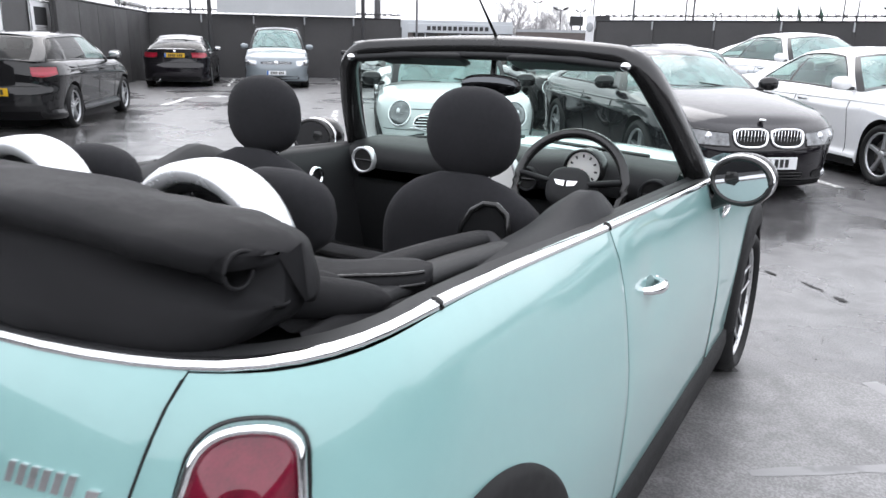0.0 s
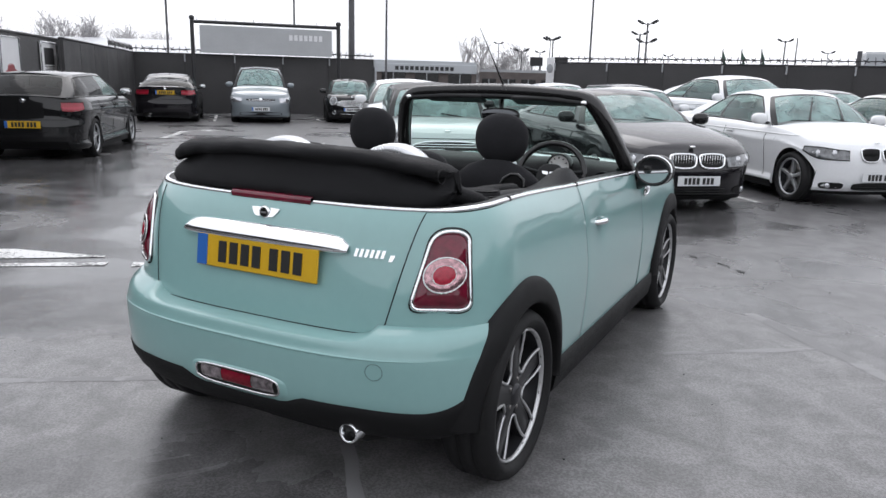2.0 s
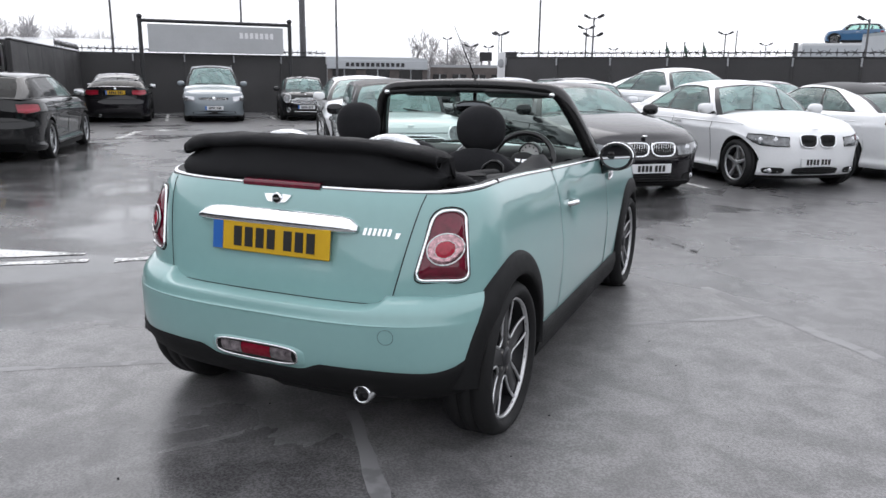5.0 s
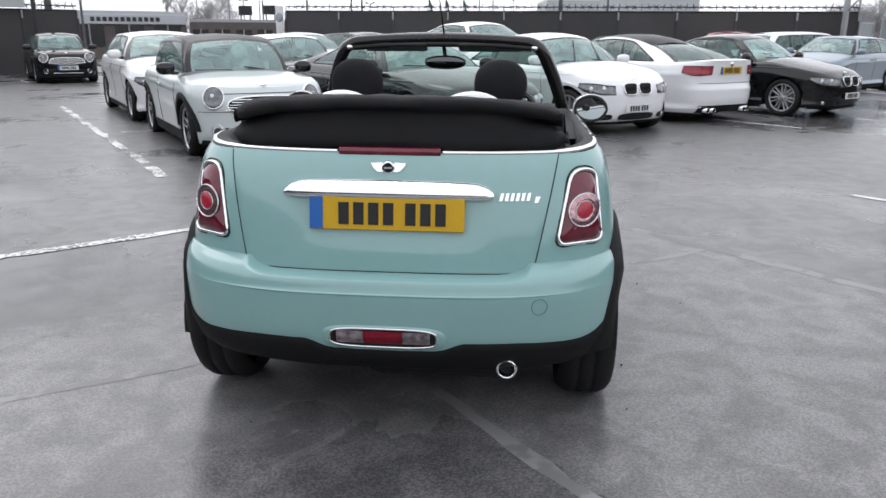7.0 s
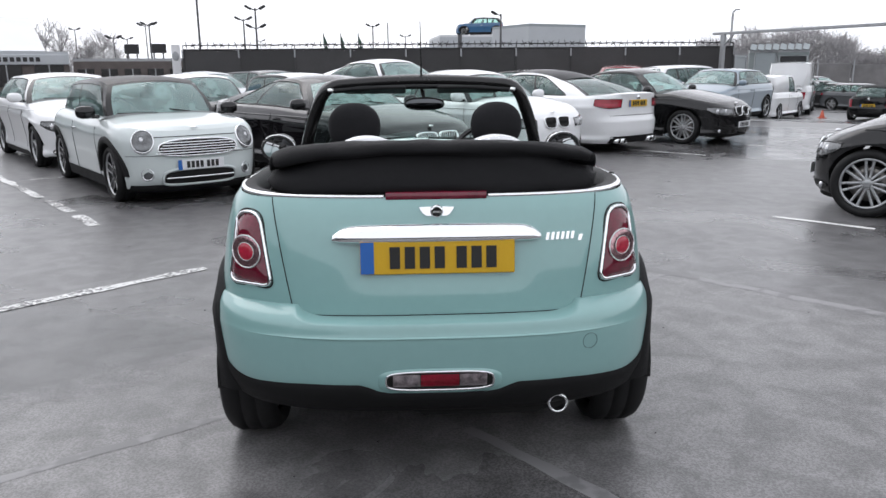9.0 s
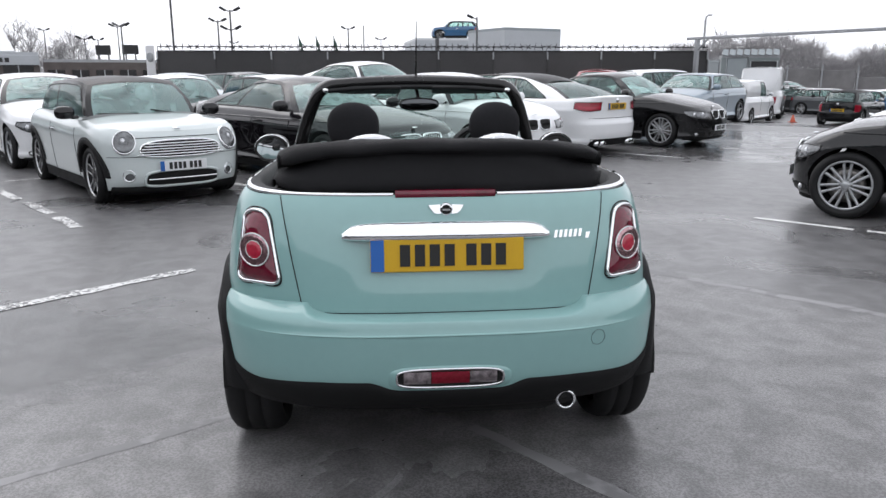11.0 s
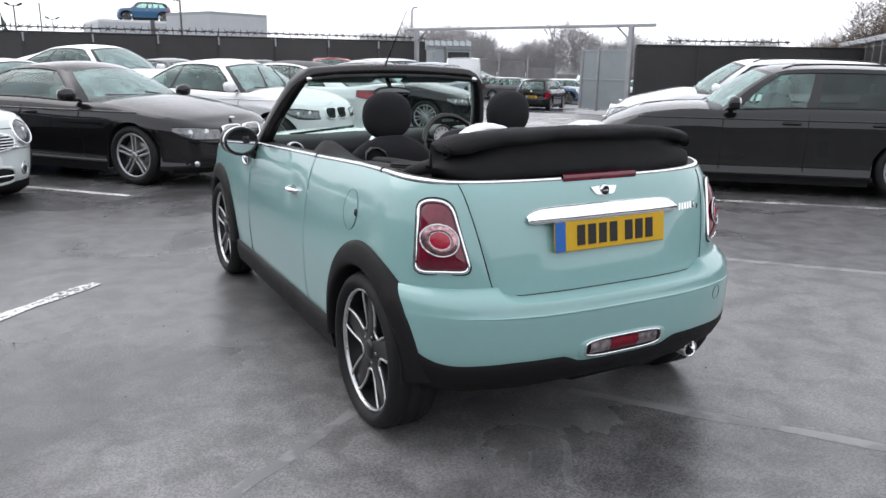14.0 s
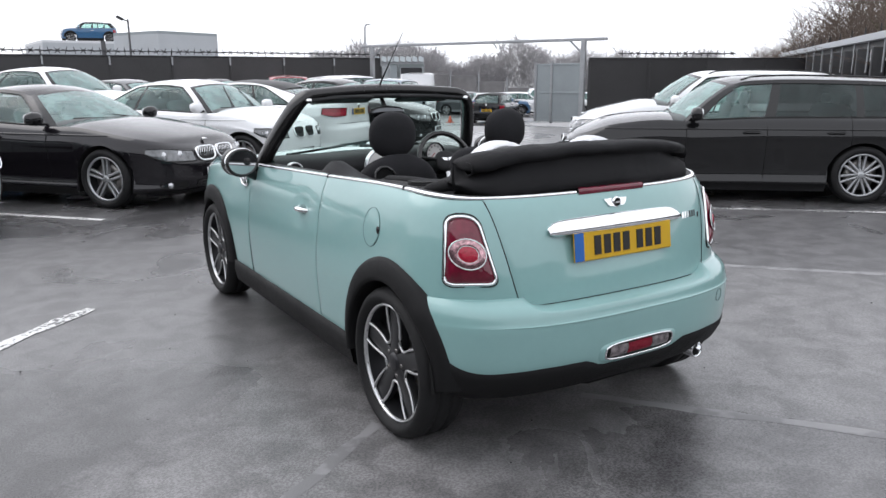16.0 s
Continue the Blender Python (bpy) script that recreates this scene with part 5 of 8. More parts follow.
gate_leaf((16.14, 20.09), (16.73, 18.27), 2.12, "grey sheet steel gate leaf standing open")
gate_leaf((11.5, 23.7), (12.5, 25.0), 2.0, "grey sheet steel gate leaf folded back by the fence", 1)


# ---- beyond the fences ----
def lamp_post(x, y, h, heads=2, r=0.07, label="grey street lamp post with twin floodlights", yaw=0.0):
    ob = thing("street_lamp", label, "street lamp", pose(x, y, 0, 0, 0, yaw))
    part("pole", Geo().tube([(0, 0, 0), (0, 0, h * 0.5), (0, 0, h)], [r, r * 0.8, r * 0.6], 8), POLE, ob)
    for k in range(heads):
        sg = -1 if k % 2 == 0 else 1
        zz = h - 0.02 - (k // 2) * 0.9
        part("bracket", Geo().tube([(0, 0, zz - 0.08), (sg * 0.26, 0, zz + 0.02)], 0.03, 5), POLE, ob)
        part("floodlight", Geo().box((sg * 0.36, 0, zz + 0.06), (0.34, 0.26, 0.12), 0.03, pose(0, 0, 0, 0, -sg * 28, 0)), DARKSTEEL, ob, smooth=False)
    return ob


def pole(x, y, h, r=0.06, label="plain tall steel mast", name="mast"):
    ob = thing(name, label, "pole", pose(x, y, 0))
    part("shaft", Geo().tube([(0, 0, 0), (0, 0, h)], [r, r * 0.8], 8), POLE, ob)
    return ob


lamp_post(-7.56, 37.4, 4.5, 4, label="dark lamp post with four floodlights behind the fence")
lamp_post(-9.5, 44.0, 4.4)
lamp_post(-2.3, 55.1, 4.6)
lamp_post(0.15, 64.9, 4.25, r=0.05)
lamp_post(-15.95, 46.9, 4.3)
lamp_post(-16.5, 47.9, 4.3, r=0.05)
lamp_post(-14.9, 79.0, 4.45, r=0.05)
lamp_post(-18.6, 48.0, 3.55, r=0.05)
lamp_post(-24.0, 66.0, 4.2)
lamp_post(-30.0, 70.0, 5.2)
lamp_post(5.0, 37.5, 4.2, 1, label="lamp post with one dark floodlight")
pole(1.95, 25.0, 2.62, 0.09, "dark post standing behind the fence")
for x, y, h, r in ((-10.4, 37.2, 9, 0.06), (-27.9, 25.0, 9, 0.06), (-15.65, 22.9, 9, 0.13), (-19.6, 31.8, 9, 0.06), (-35.9, 44.8, 9, 0.09), (-1.0, 45, 4.2, 0.04)):
    pole(x, y, h, r)
ob = thing("street_lamp", "slim lamp post with a short curved arm by the gate", "street lamp", pose(14.6, 31.3, 0))
part("pole", Geo().tube([(0, 0, 0), (0, 0, 3.7), (0.03, 0, 3.85), (0.14, 0, 3.92)], [0.06, 0.05, 0.045, 0.04], 8), GALV, ob)
part("lamp_head", Geo().box((0.2, 0, 3.92), (0.22, 0.1, 0.06), 0.02), GALV, ob)


def sign_gantry():
    a, b = Vector((-18.9, 17.8, 0)), Vector((-15.35, 21.6, 0))
    d = (b - a).normalized()
    rot = Matrix.Rotation(math.atan2(d.y, d.x), 4, "Z")
    ob = thing("sign_gantry", "dark steel gantry holding the back of a pale sign board", "sign")
    zt = 3.3
    for p in (a, b):
        part("post", Geo().tube([p, p + Vector((0, 0, zt))], 0.07, 10), DARKSTEEL, ob)
        part("post_cap", Geo().ball((p.x, p.y, zt + 0.03), (0.1, 0.1, 0.09)), DARKSTEEL, ob)
    part("top_tube", Geo().tube([a + Vector((0, 0, zt - 0.1)), b + Vector((0, 0, zt - 0.1))], 0.06, 8), DARKSTEEL, ob)
    m = (a + b) / 2
    bd = part("sign_board", Geo().box((m.x, m.y, 2.62), ((b - a).length - 0.5, 0.05, 0.94), 0.006, rot), SIGNGREY, ob, smooth=False)
    s = Vector((d.y, -d.x, 0)) * 0.03
    for k in range(7):
        c = lerp(a, b, 0.66 + 0.035 * k) + s
        part("letter_bar", Geo().box((c.x, c.y, 2.78), (0.12, 0.01, 0.2), 0, rot), POSTER, bd, smooth=False)
    for k in range(16):
        c = a.lerp(b, (k + 0.5) / 16)
        part("spike", Geo().tube([c + Vector((0, 0, zt - 0.06)), c + Vector((0, 0, zt + 0.10))], [0.012, 0.004], 4), DARKSTEEL, ob)
    return ob


sign_gantry()


def shed(name, label, a, b, depth, h, wall_m, roof_m, windows=0, ridge=0.0, sign=False):
    """A building from the front corners a to b, going back by depth."""
    a, b = Vector((*a, 0)), Vector((*b, 0))
    d = (b - a).normalized()
    n = Vector((-d.y, d.x, 0))
    if n.y < 0:
        n = -n
    c, e = b + n * depth, a + n * depth
    ob = thing(name, label, "building")
    up = Vector((0, 0, h))
    gg = Geo()
    for p, q in ((a, b), (b, c), (c, e), (e, a)):
        gg.poly([p - Vector((0, 0, 2.5)), q - Vector((0, 0, 2.5)), q + up, p + up])
    part("wall", gg, wall_m, ob, smooth=False)
    gg = Geo()
    if ridge:
        r0, r1 = (a + e) / 2 + Vector((0, 0, h + ridge)), (b + c) / 2 + Vector((0, 0, h + ridge))
        gg.poly([a + up, b + up, r1, r0]), gg.poly([e + up, r0, r1, c + up]), gg.poly([b + up, c + up, r1]), gg.poly([a + up, r0, e + up])
    else:
        o = 0.15
        k = [p + up for p in (a, b, c, e)]
        gg.grid([[p for p in k], [p + Vector((0, 0, o)) for p in k]], close=True)
        gg.poly([p + Vector((0, 0, o)) for p in k])
    part("roof", gg, roof_m, ob, smooth=False)
    rot = Matrix.Rotation(math.atan2(d.y, d.x), 4, "Z")
    for i in range(windows):
        p = a.lerp(b, (i + 0.5) / windows) - n * 0.03
        w = part("window", Geo().box((p.x, p.y, h * 0.55), ((b - a).length / windows * 0.7, 0.06, h * 0.5), 0.01, rot), TRIM, ob, smooth=False)
        part("window_frame", Geo().box((p.x, p.y, h * 0.55), (0.06, 0.1, h * 0.5), 0.01, rot), GALV, w, smooth=False)
    if sign:
        p = a.lerp(b, 0.5) - n * 0.1
        sb = part("fascia", Geo().box((p.x, p.y, h - 0.25), ((b - a).length, 0.12, 0.5), 0.02, rot), CLAD, ob, smooth=False)
        for i in range(12):
            q = a.lerp(b, 0.2 + 0.05 * i) - n * 0.17
            part("letter_bar", Geo().box((q.x, q.y, h - 0.25), ((b - a).length * 0.034, 0.02, 0.22), 0, rot), DARKSTEEL, sb, smooth=False)
    return ob


shed("showroom_block", "low pale grey flat-roofed building with a display roof", (2.63, 54.8), (9.15, 55.2), 8, 3.75, CLAD, ROOFWHITE)
shed("plant_room", "pale grey box building on the horizon", (6.95, 40.3), (10.5, 41.9), 4, 3.72, CLAD, GATEGREY)
shed("canopy_block", "thin flat canopy below the display roof", (1.3, 49.5), (6.5, 50.2), 3, 2.75, TRIM, CLAD)
shed("warehouse", "low warehouse with a pale pitched roof", (-36.0, 33.5), (-20.6, 42.8), 12, 2.6, CLAD, ROOFWHITE, ridge=2.2)
shed("dealer_showroom", "low showroom with a pale fascia of dark lettering", (-22.6, 35.6), (-17.6, 38.6), 3, 2.3, BRICK, CLAD, windows=3, sign=True)
shed("brick_row", "low brown brick unit behind the gap in the fence", (-17.4, 38.6), (-7.5, 41.6), 3, 1.95, BRICK, GALV, windows=9)
shed("long_roof", "long low pale roof behind the west fence", (-52, 23.0), (-32.0, 38.0), 10, 2.6, CLAD, ROOFWHITE, ridge=1.1)
shed("site_cabin", "grey green site cabin with a metal door", (19.3, 39.6), (22.1, 38.4), 2.8, 2.2, HUT, GALV)
FARFENCE = mat("weathered_palisade", (0.17, 0.165, 0.165), 0.7, vary=0.3, scale=1.2)
ff = thing("far_fence", "long grey palisade fence beyond the far cars", "fence", kind="structure")
fa, fb = Vector((22.0, 64.0, 0)), Vector((66.0, 38.0, 0))
frot = Matrix.Rotation(math.atan2(fb.y - fa.y, fb.x - fa.x), 4, "Z")
for k in range(20):
    q = fa.lerp(fb, (k + 0.5) / 20)
    zz = fall(q.x, q.y)
    part("panel", Geo().box((q.x, q.y, zz + 0.9), (2.5, 0.06, 1.5), 0.01, frot), FARFENCE, ff, smooth=False)
    part("post", Geo().box((q.x + 1.2, q.y - 0.8, zz + 1.0), (0.12, 0.12, 2.0), 0.01, frot), GALV, ff, smooth=False)
cab0, cab1 = Vector((19.3, 39.6, 0)), Vector((22.1, 38.4, 0))
cd = (cab1 - cab0).normalized()
cang = math.degrees(math.atan2(cd.y, cd.x))
# The second leaf is a dark panel for the shade inside an open doorway.
for f, w, mt, lab in ((0.28, 1.05, GATEGREY, "pale grey steel door of the site cabin"), (0.74, 1.3, DARKSTEEL, "dark panel for the shade of the site cabin's open doorway")):
    q = cab0.lerp(cab1, f)
    ob = thing("cabin_door", lab, "door", pose(q.x, q.y, fall(q.x, q.y), 0, 0, cang))
    part("leaf", Geo().box((0, -0.02, 1.28), (w, 0.06, 2.55), 0.01), mt, ob, smooth=False)
    part("frame", Geo().tube([(-w / 2 - 0.04, -0.06, 0.05), (-w / 2 - 0.04, -0.06, 2.58), (w / 2 + 0.04, -0.06, 2.58), (w / 2 + 0.04, -0.06, 0.05)], 0.04, 5), GALV, ob)
for k in range(8):
    q = cab0.lerp(cab1, (k + 0.5) / 8) + Vector((0, 0, 2.50))
    ob = thing("roof_panel", "small tilted dark panel on the cabin roof", "roof panel", pose(q.x, q.y, q.z, 0, 0, cang), "cabin roof panels")
    part("sheet", Geo().box((0, 0, 0), (0.32, 0.55, 0.03), 0.006, pose(0, 0, 0, 35, 12, 0)), GATEGREY, ob, smooth=False)
    part("leg", Geo().tube([(0, 0.1, -0.15), (0, 0.1, 0.02)], 0.02, 4), GALV, ob)
# lock-up row: steel boxes with a pale fascia, doors ajar
RF, RN_ = Vector((26.4, 16.9, 0)), Vector((11.6, 4.0, 0))
rd = (RN_ - RF).normalized()
rn = Vector((rd.y, -rd.x, 0))
if rn.y < 0:
    rn = -rn
rrot = Matrix.Rotation(math.atan2(rd.y, rd.x), 4, "Z")
row = thing("lock_up_row", "row of dark steel lock-ups with a pale fascia", "building")
mid = (RF + RN_) / 2 - rn * 1.6
LOCKUP = mat("dark_grey_painted_steel_sheet", (0.085, 0.085, 0.088), 0.55, vary=0.25, scale=1.5, rough_vary=0.1)
part("wall", Geo().box((mid.x, mid.y, 0.65), ((RF - RN_).length, 3.2, 3.2), 0.02, rrot), LOCKUP, row, smooth=False)
mid = (RF + RN_) / 2 + rn * 0.10
part("fascia", Geo().box((mid.x, mid.y, 2.24), ((RF - RN_).length, 0.16, 0.15), 0.01, rrot), CLAD, row, smooth=False)
for k in range(14):
    p = RF.lerp(RN_, (k + 0.5) / 14)
    zb = fall(p.x, p.y)
    q = p + rn * 0.03
    # Near-black panel laid on the uncut wall for the shade of a doorway.
    part("opening", Geo().box((q.x, q.y, (zb + 2.0) / 2), (0.62, 0.06, 2.0 - zb), 0.005, rrot), DARK, row, smooth=False)
    q = p + rd * 0.36 + rn * 0.17
    part("door_leaf", Geo().box((q.x, q.y, (zb + 2.02) / 2), (0.05, 0.30, 2.0 - zb), 0.01, rrot @ Matrix.Rotation(0.35, 4, "Z")), LOCKUP, row, smooth=False)
    q = p - rd * 0.62 + rn * 0.03
    part("number_board", Geo().box((q.x, q.y, 1.86), (0.7, 0.03, 0.26), 0.004, rrot), POSTER, row, smooth=False)
    q = p + rd * 0.6 + rn * 0.13
    part("hose_bracket", Geo().tube([q + Vector((0, 0, 2.2)), q + Vector((0, 0, 1.5))], 0.02, 5), GALV, row)
    q = p + rn * 0.1
    part("fascia_stud", Geo().tube([q + Vector((0, 0, 2.3)), q + Vector((0, 0, 2.5))], [0.03, 0.01], 5), DARKSTEEL, row)

for x, y, hgt, w, nm in ((-17.9, 49.1, 3.15, 0.9, 0), (-16.9, 51.4, 3.25, 1.05, 1)):
    ob = thing("sign_board", "dark board sign on two legs beyond the fence", "sign", pose(x, y, 0, 0, 0, 15))
    part("board", Geo().box((0, 0, hgt - 0.3), (w, 0.08, 0.62), 0.02), DARKSTEEL, ob, smooth=False)
    part("leg", Geo().tube([(-0.3, 0, 0), (-0.3, 0, hgt - 0.5)], 0.05, 6), POLE, ob)
    part("leg", Geo().tube([(0.3, 0, 0), (0.3, 0, hgt - 0.5)], 0.05, 6), POLE, ob)
ob = thing("totem_sign", "narrow white totem sign at the end of the fence", "sign", pose(-8.05, 24.7, -0.17, 0, 0, 5))
part("panel", Geo().box((0, 0, 1.25), (0.28, 0.12, 2.5), 0.02), POSTER, ob, smooth=False)
part("emblem", Geo().ball((0, -0.07, 2.1), (0.12, 0.012, 0.16)), GALV, ob)
for k, x in enumerate((-5.03, -3.97, -2.88)):
    ob = thing("flag_pole", "thin pole with a furled dark green flag", "flag", pose(x, 46.1, -0.45))
    part("pole", Geo().tube([(0, 0, 0), (0, 0, 4.1)], 0.03, 6), POLE, ob)
    part("flag", Geo().tube([(0.02, 0, 3.95), (0.05, 0.01, 3.75), (0.12, 0, 3.5), (0.16, 0.02, 3.2), (0.10, 0, 3.1)], [0.01, 0.06, 0.11, 0.14, 0.03], 8, r2=None), mat("dark_green_flag", (0.03, 0.07, 0.05), 0.8) if k == 0 else bpy.data.materials["dark_green_flag"], ob)


# ---- trees ----
def tree(x, y, h, spread, seed, label="bare winter tree, its fine twigs greyed for haze", base=0.0, material=None, thin=0.012):
    rnd = random.Random(seed)
    ob = thing("tree", label, "tree", pose(x, y, base))
    tr, tw = Geo(), Geo()

    def limb(p, d, length, r, depth):
        pts = [p]
        q, v = p.copy(), d.copy()
        for k in range(3):
            v = (v + Vector((rnd.uniform(-0.25, 0.25), rnd.uniform(-0.25, 0.25), rnd.uniform(-0.05, 0.2)))).normalized()
            q = q + v * (length / 3)
            pts.append(q.copy())
        r = max(r, thin)
        (tr if depth < 2 else tw).tube(pts, [r, r * 0.8, r * 0.65, r * 0.5], 5 if depth < 2 else 3)
        if depth >= 4:
            return
        for k in range(4 if depth < 2 else 3):
            t = rnd.uniform(0.35, 1.0)
            i = min(2, int(t * 3))
            o = pts[i].lerp(pts[i + 1], t * 3 - i)
            nd = (v + Vector((rnd.uniform(-1, 1) * spread, rnd.uniform(-1, 1) * spread, rnd.uniform(-0.1, 0.7)))).normalized()
            limb(o, nd, length * rnd.uniform(0.5, 0.72), r * 0.5, depth + 1)
    limb(Vector((0, 0, 0)), Vector((0, 0, 1)), h * 0.42, h * 0.022, 0)
    part("trunk", tr, material or BARK, ob)
    part("crown", tw, material or BARK, ob)
    return ob


def scrub(label, a, b, depth, h, count, seed, material, thick=0.012, size=1.0, category="hedge"):
    """A tangled bank of bare shoots along a line."""
    rnd = random.Random(seed)
    a, b = Vector((*a, 0)), Vector((*b, 0))
    d = (b - a).normalized()
    s = Vector((-d.y, d.x, 0))
    gg = Geo()
    for i in range(count):
        t = rnd.random()
        o = a.lerp(b, t) + s * rnd.uniform(-depth / 2, depth / 2)
        swell = 0.62 + 0.38 * noise.noise(Vector((t * 9.0, seed, 0.3))) + 0.2 * noise.noise(Vector((t * 31.0, seed, 3.3)))
        top = h * swell
        z = fall(o.x, o.y) + top * rnd.random() ** 0.8 * 0.85
        length = size * rnd.uniform(0.5, 1.3) * (1.25 - 0.5 * z / max(h, 0.1))
        v = Vector((rnd.uniform(-0.8, 0.8), rnd.uniform(-0.8, 0.8), rnd.uniform(0.15, 1.1))).normalized()
        droop = Vector((0, 0, -0.25 * rnd.random()))
        p0 = o + Vector((0, 0, z))
        p1 = p0 + v * length * 0.5
        p2 = p1 + (v + droop + Vector((rnd.uniform(-0.4, 0.4), rnd.uniform(-0.4, 0.4), 0))) * length * 0.5
        r = thick * rnd.uniform(0.6, 1.3)
        gg.tube([p0, p1, p2], [r, r * 0.7, r * 0.35], 3)
    return tagged(part("undergrowth", gg, material), label, category, kind="stuff")


# distant trees take the haze-coloured grey instead of bark
k = 0
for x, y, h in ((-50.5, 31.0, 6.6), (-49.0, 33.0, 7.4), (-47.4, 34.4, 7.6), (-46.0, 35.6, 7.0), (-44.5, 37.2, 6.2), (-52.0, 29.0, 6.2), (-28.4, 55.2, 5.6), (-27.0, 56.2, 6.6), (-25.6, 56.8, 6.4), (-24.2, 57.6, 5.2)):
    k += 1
    tree(x, y, h, 0.9, k, thin=0.016, material=FAR_HAZE)
scrub("distant mass of bare branches behind the west fence", (-53, 28), (-42, 39), 3, 6.6, 5000, 61, FAR_HAZE, 0.016, 1.4, "trees")
scrub("distant mass of bare branches behind the brick units", (-30, 56), (-22.5, 60), 2, 6.0, 2500, 62, FAR_HAZE, 0.016, 1.3, "trees")
for i in range(9):
    k += 1
    f = i / 8
    tree(lerp(31.5, 17.0, f) + (i % 3) * 1.0, lerp(17.5, 4.2, f) - (i % 2) * 1.2, 4.2 + 0.9 * f + (i % 4) * 0.4, 1.1, k, "bare scrubby tree behind the lock-ups", thin=0.012)
scrub("tangled bank of bare brambles above the lock-ups", (37, 24.0), (15.5, 4.0), 4.5, 5.8, 36000, 63, BARK, 0.0105, 0.9)
scrub("green bramble growth in the hedge above the lock-ups", (33, 20.0), (15.0, 4.2), 3.0, 4.2, 6000, 64, BRAMBLE, 0.011, 0.6)
scrub("belt of bare trees beyond the far cars, haze put into their grey", (34, 84), (72, 56), 7, 7.6, 22000, 65, FAR_HAZE, 0.026, 1.3, "trees")
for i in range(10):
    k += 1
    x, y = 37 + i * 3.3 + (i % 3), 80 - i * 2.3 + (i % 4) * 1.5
    tree(x, y, 5.2 + (i % 5) * 0.4, 1.0, k, "distant bare tree beyond the far cars", base=fall(x, y), thin=0.03, material=FAR_HAZE)

# ---- parked cars ----
MINI_H = dict(wb=2.467, fo=0.64, ro=0.57, hw=0.815, h=1.39, belt=0.91, kind="hatch", r=0.308, hood=(0.825, 0.935), deck=0.915, arch=0.36, plan=(3.4, 3.0), sill=0.165, cowl=0.92, roof=(0.42, -1.34), rear_base=-1.62, wr=0.70, nose=0.10, round_front=True, gh=0.87)
ONE_H = dict(wb=2.69, fo=0.77, ro=0.86, hw=0.883, h=1.43, belt=0.975, kind="hatch", r=0.318, hood=(0.775, 0.985), deck=1.0, cowl=0.92, roof=(0.20, -1.60), rear_base=-2.10, wr=0.67, nose=0.13)
ONE_C = dict(wb=2.66, fo=0.56, plan=(3.1, 3.8), ro=0.95, hw=0.874, h=1.43, belt=0.955, kind="coupe", r=0.318, hood=(0.79, 0.985), deck=1.0, cowl=0.88, roof=(0.24, -0.98), rear_base=-1.66, wr=0.67, nose=0.10)
SIX = dict(wb=2.78, fo=0.88, ro=1.16, hw=0.928, h=1.375, belt=0.93, kind="coupe", r=0.335, hood=(0.735, 0.95), deck=0.98, cowl=0.78, roof=(0.08, -1.05), rear_base=-2.05, wr=0.63, arch=0.385, nose=0.17)
M3C = dict(wb=2.76, fo=0.80, ro=1.04, hw=0.902, h=1.415, belt=0.95, kind="coupe", r=0.328, hood=(0.77, 0.97), deck=1.0, cowl=0.86, roof=(0.18, -1.1), rear_base=-1.88, wr=0.64, nose=0.14)
SALOON = dict(wb=2.81, fo=0.80, ro=1.02, hw=0.905, h=1.43, belt=0.95, kind="sedan", r=0.326, hood=(0.765, 0.98), deck=1.02, cowl=0.92, roof=(0.25, -1.0), rear_base=-1.80, wr=0.67, nose=0.14)
TOURING = dict(wb=2.81, fo=0.61, plan=(2.6, 3.8), ro=0.95, hw=0.905, h=1.46, belt=0.955, kind="hatch", r=0.328, hood=(0.765, 0.985), deck=1.0, cowl=0.70, roof=(0.02, -2.0), rear_base=-2.28, wr=0.68, nose=0.14, wins=((0.05, 0.315), (0.345, 0.655), (0.70, 0.955)), seams=(-1.25, -0.34, 0.60))
X_COUPE = dict(wb=2.93, fo=0.87, ro=1.07, hw=0.99, h=1.69, belt=1.15, kind="coupe", r=0.37, hood=(0.95, 1.17), deck=1.18, cowl=0.92, roof=(0.22, -1.1), rear_base=-2.1, wr=0.66, arch=0.43, sill=0.3)
X_SUV = dict(wb=2.76, fo=0.83, ro=0.87, hw=0.90, h=1.54, belt=1.03, kind="hatch", r=0.345, hood=(0.86, 1.07), deck=1.05, cowl=0.92, roof=(0.25, -1.65), rear_base=-2.05, wr=0.68, arch=0.40, sill=0.26)
MPV = dict(wb=2.68, fo=0.85, ro=0.88, hw=0.90, h=1.70, belt=1.06, kind="hatch", r=0.32, hood=(0.86, 1.08), deck=1.05, cowl=1.02, roof=(0.40, -1.85), rear_base=-2.1, wr=0.70, plan=(4.2, 4.0), nose=0.12)
VAN = dict(wb=2.72, fo=0.80, ro=0.90, hw=0.83, h=1.74, belt=1.05, kind="van", r=0.31, hood=(0.92, 1.12), deck=1.08, cowl=1.0, roof=(0.45, -2.1), rear_base=-2.18, wr=0.86, arch=0.36)
BIGVAN = dict(wb=3.2, fo=0.95, ro=1.1, hw=0.98, h=2.4, belt=1.30, kind="van", r=0.34, hood=(1.02, 1.3), deck=1.25, cowl=1.35, roof=(0.85, -2.55), rear_base=-2.62, wr=0.86, arch=0.40, sill=0.28)
FACING, AWAY = -137.0, 43.0


def at(spec, corner, point, heading):
    """The pose of a car from the ground point of one wheel: FR, FL, RR or RL."""
    lx = spec["hw"] * 0.97 * (1 if corner[1] == "R" else -1)
    ly = spec["wb"] / 2 * (1 if corner[0] == "F" else -1)
    r = Matrix.Rotation(radians(heading), 4, "Z")
    o = Vector((*point, 0)) - r @ Vector((lx, ly, 0))
    return Matrix.Translation(o) @ r


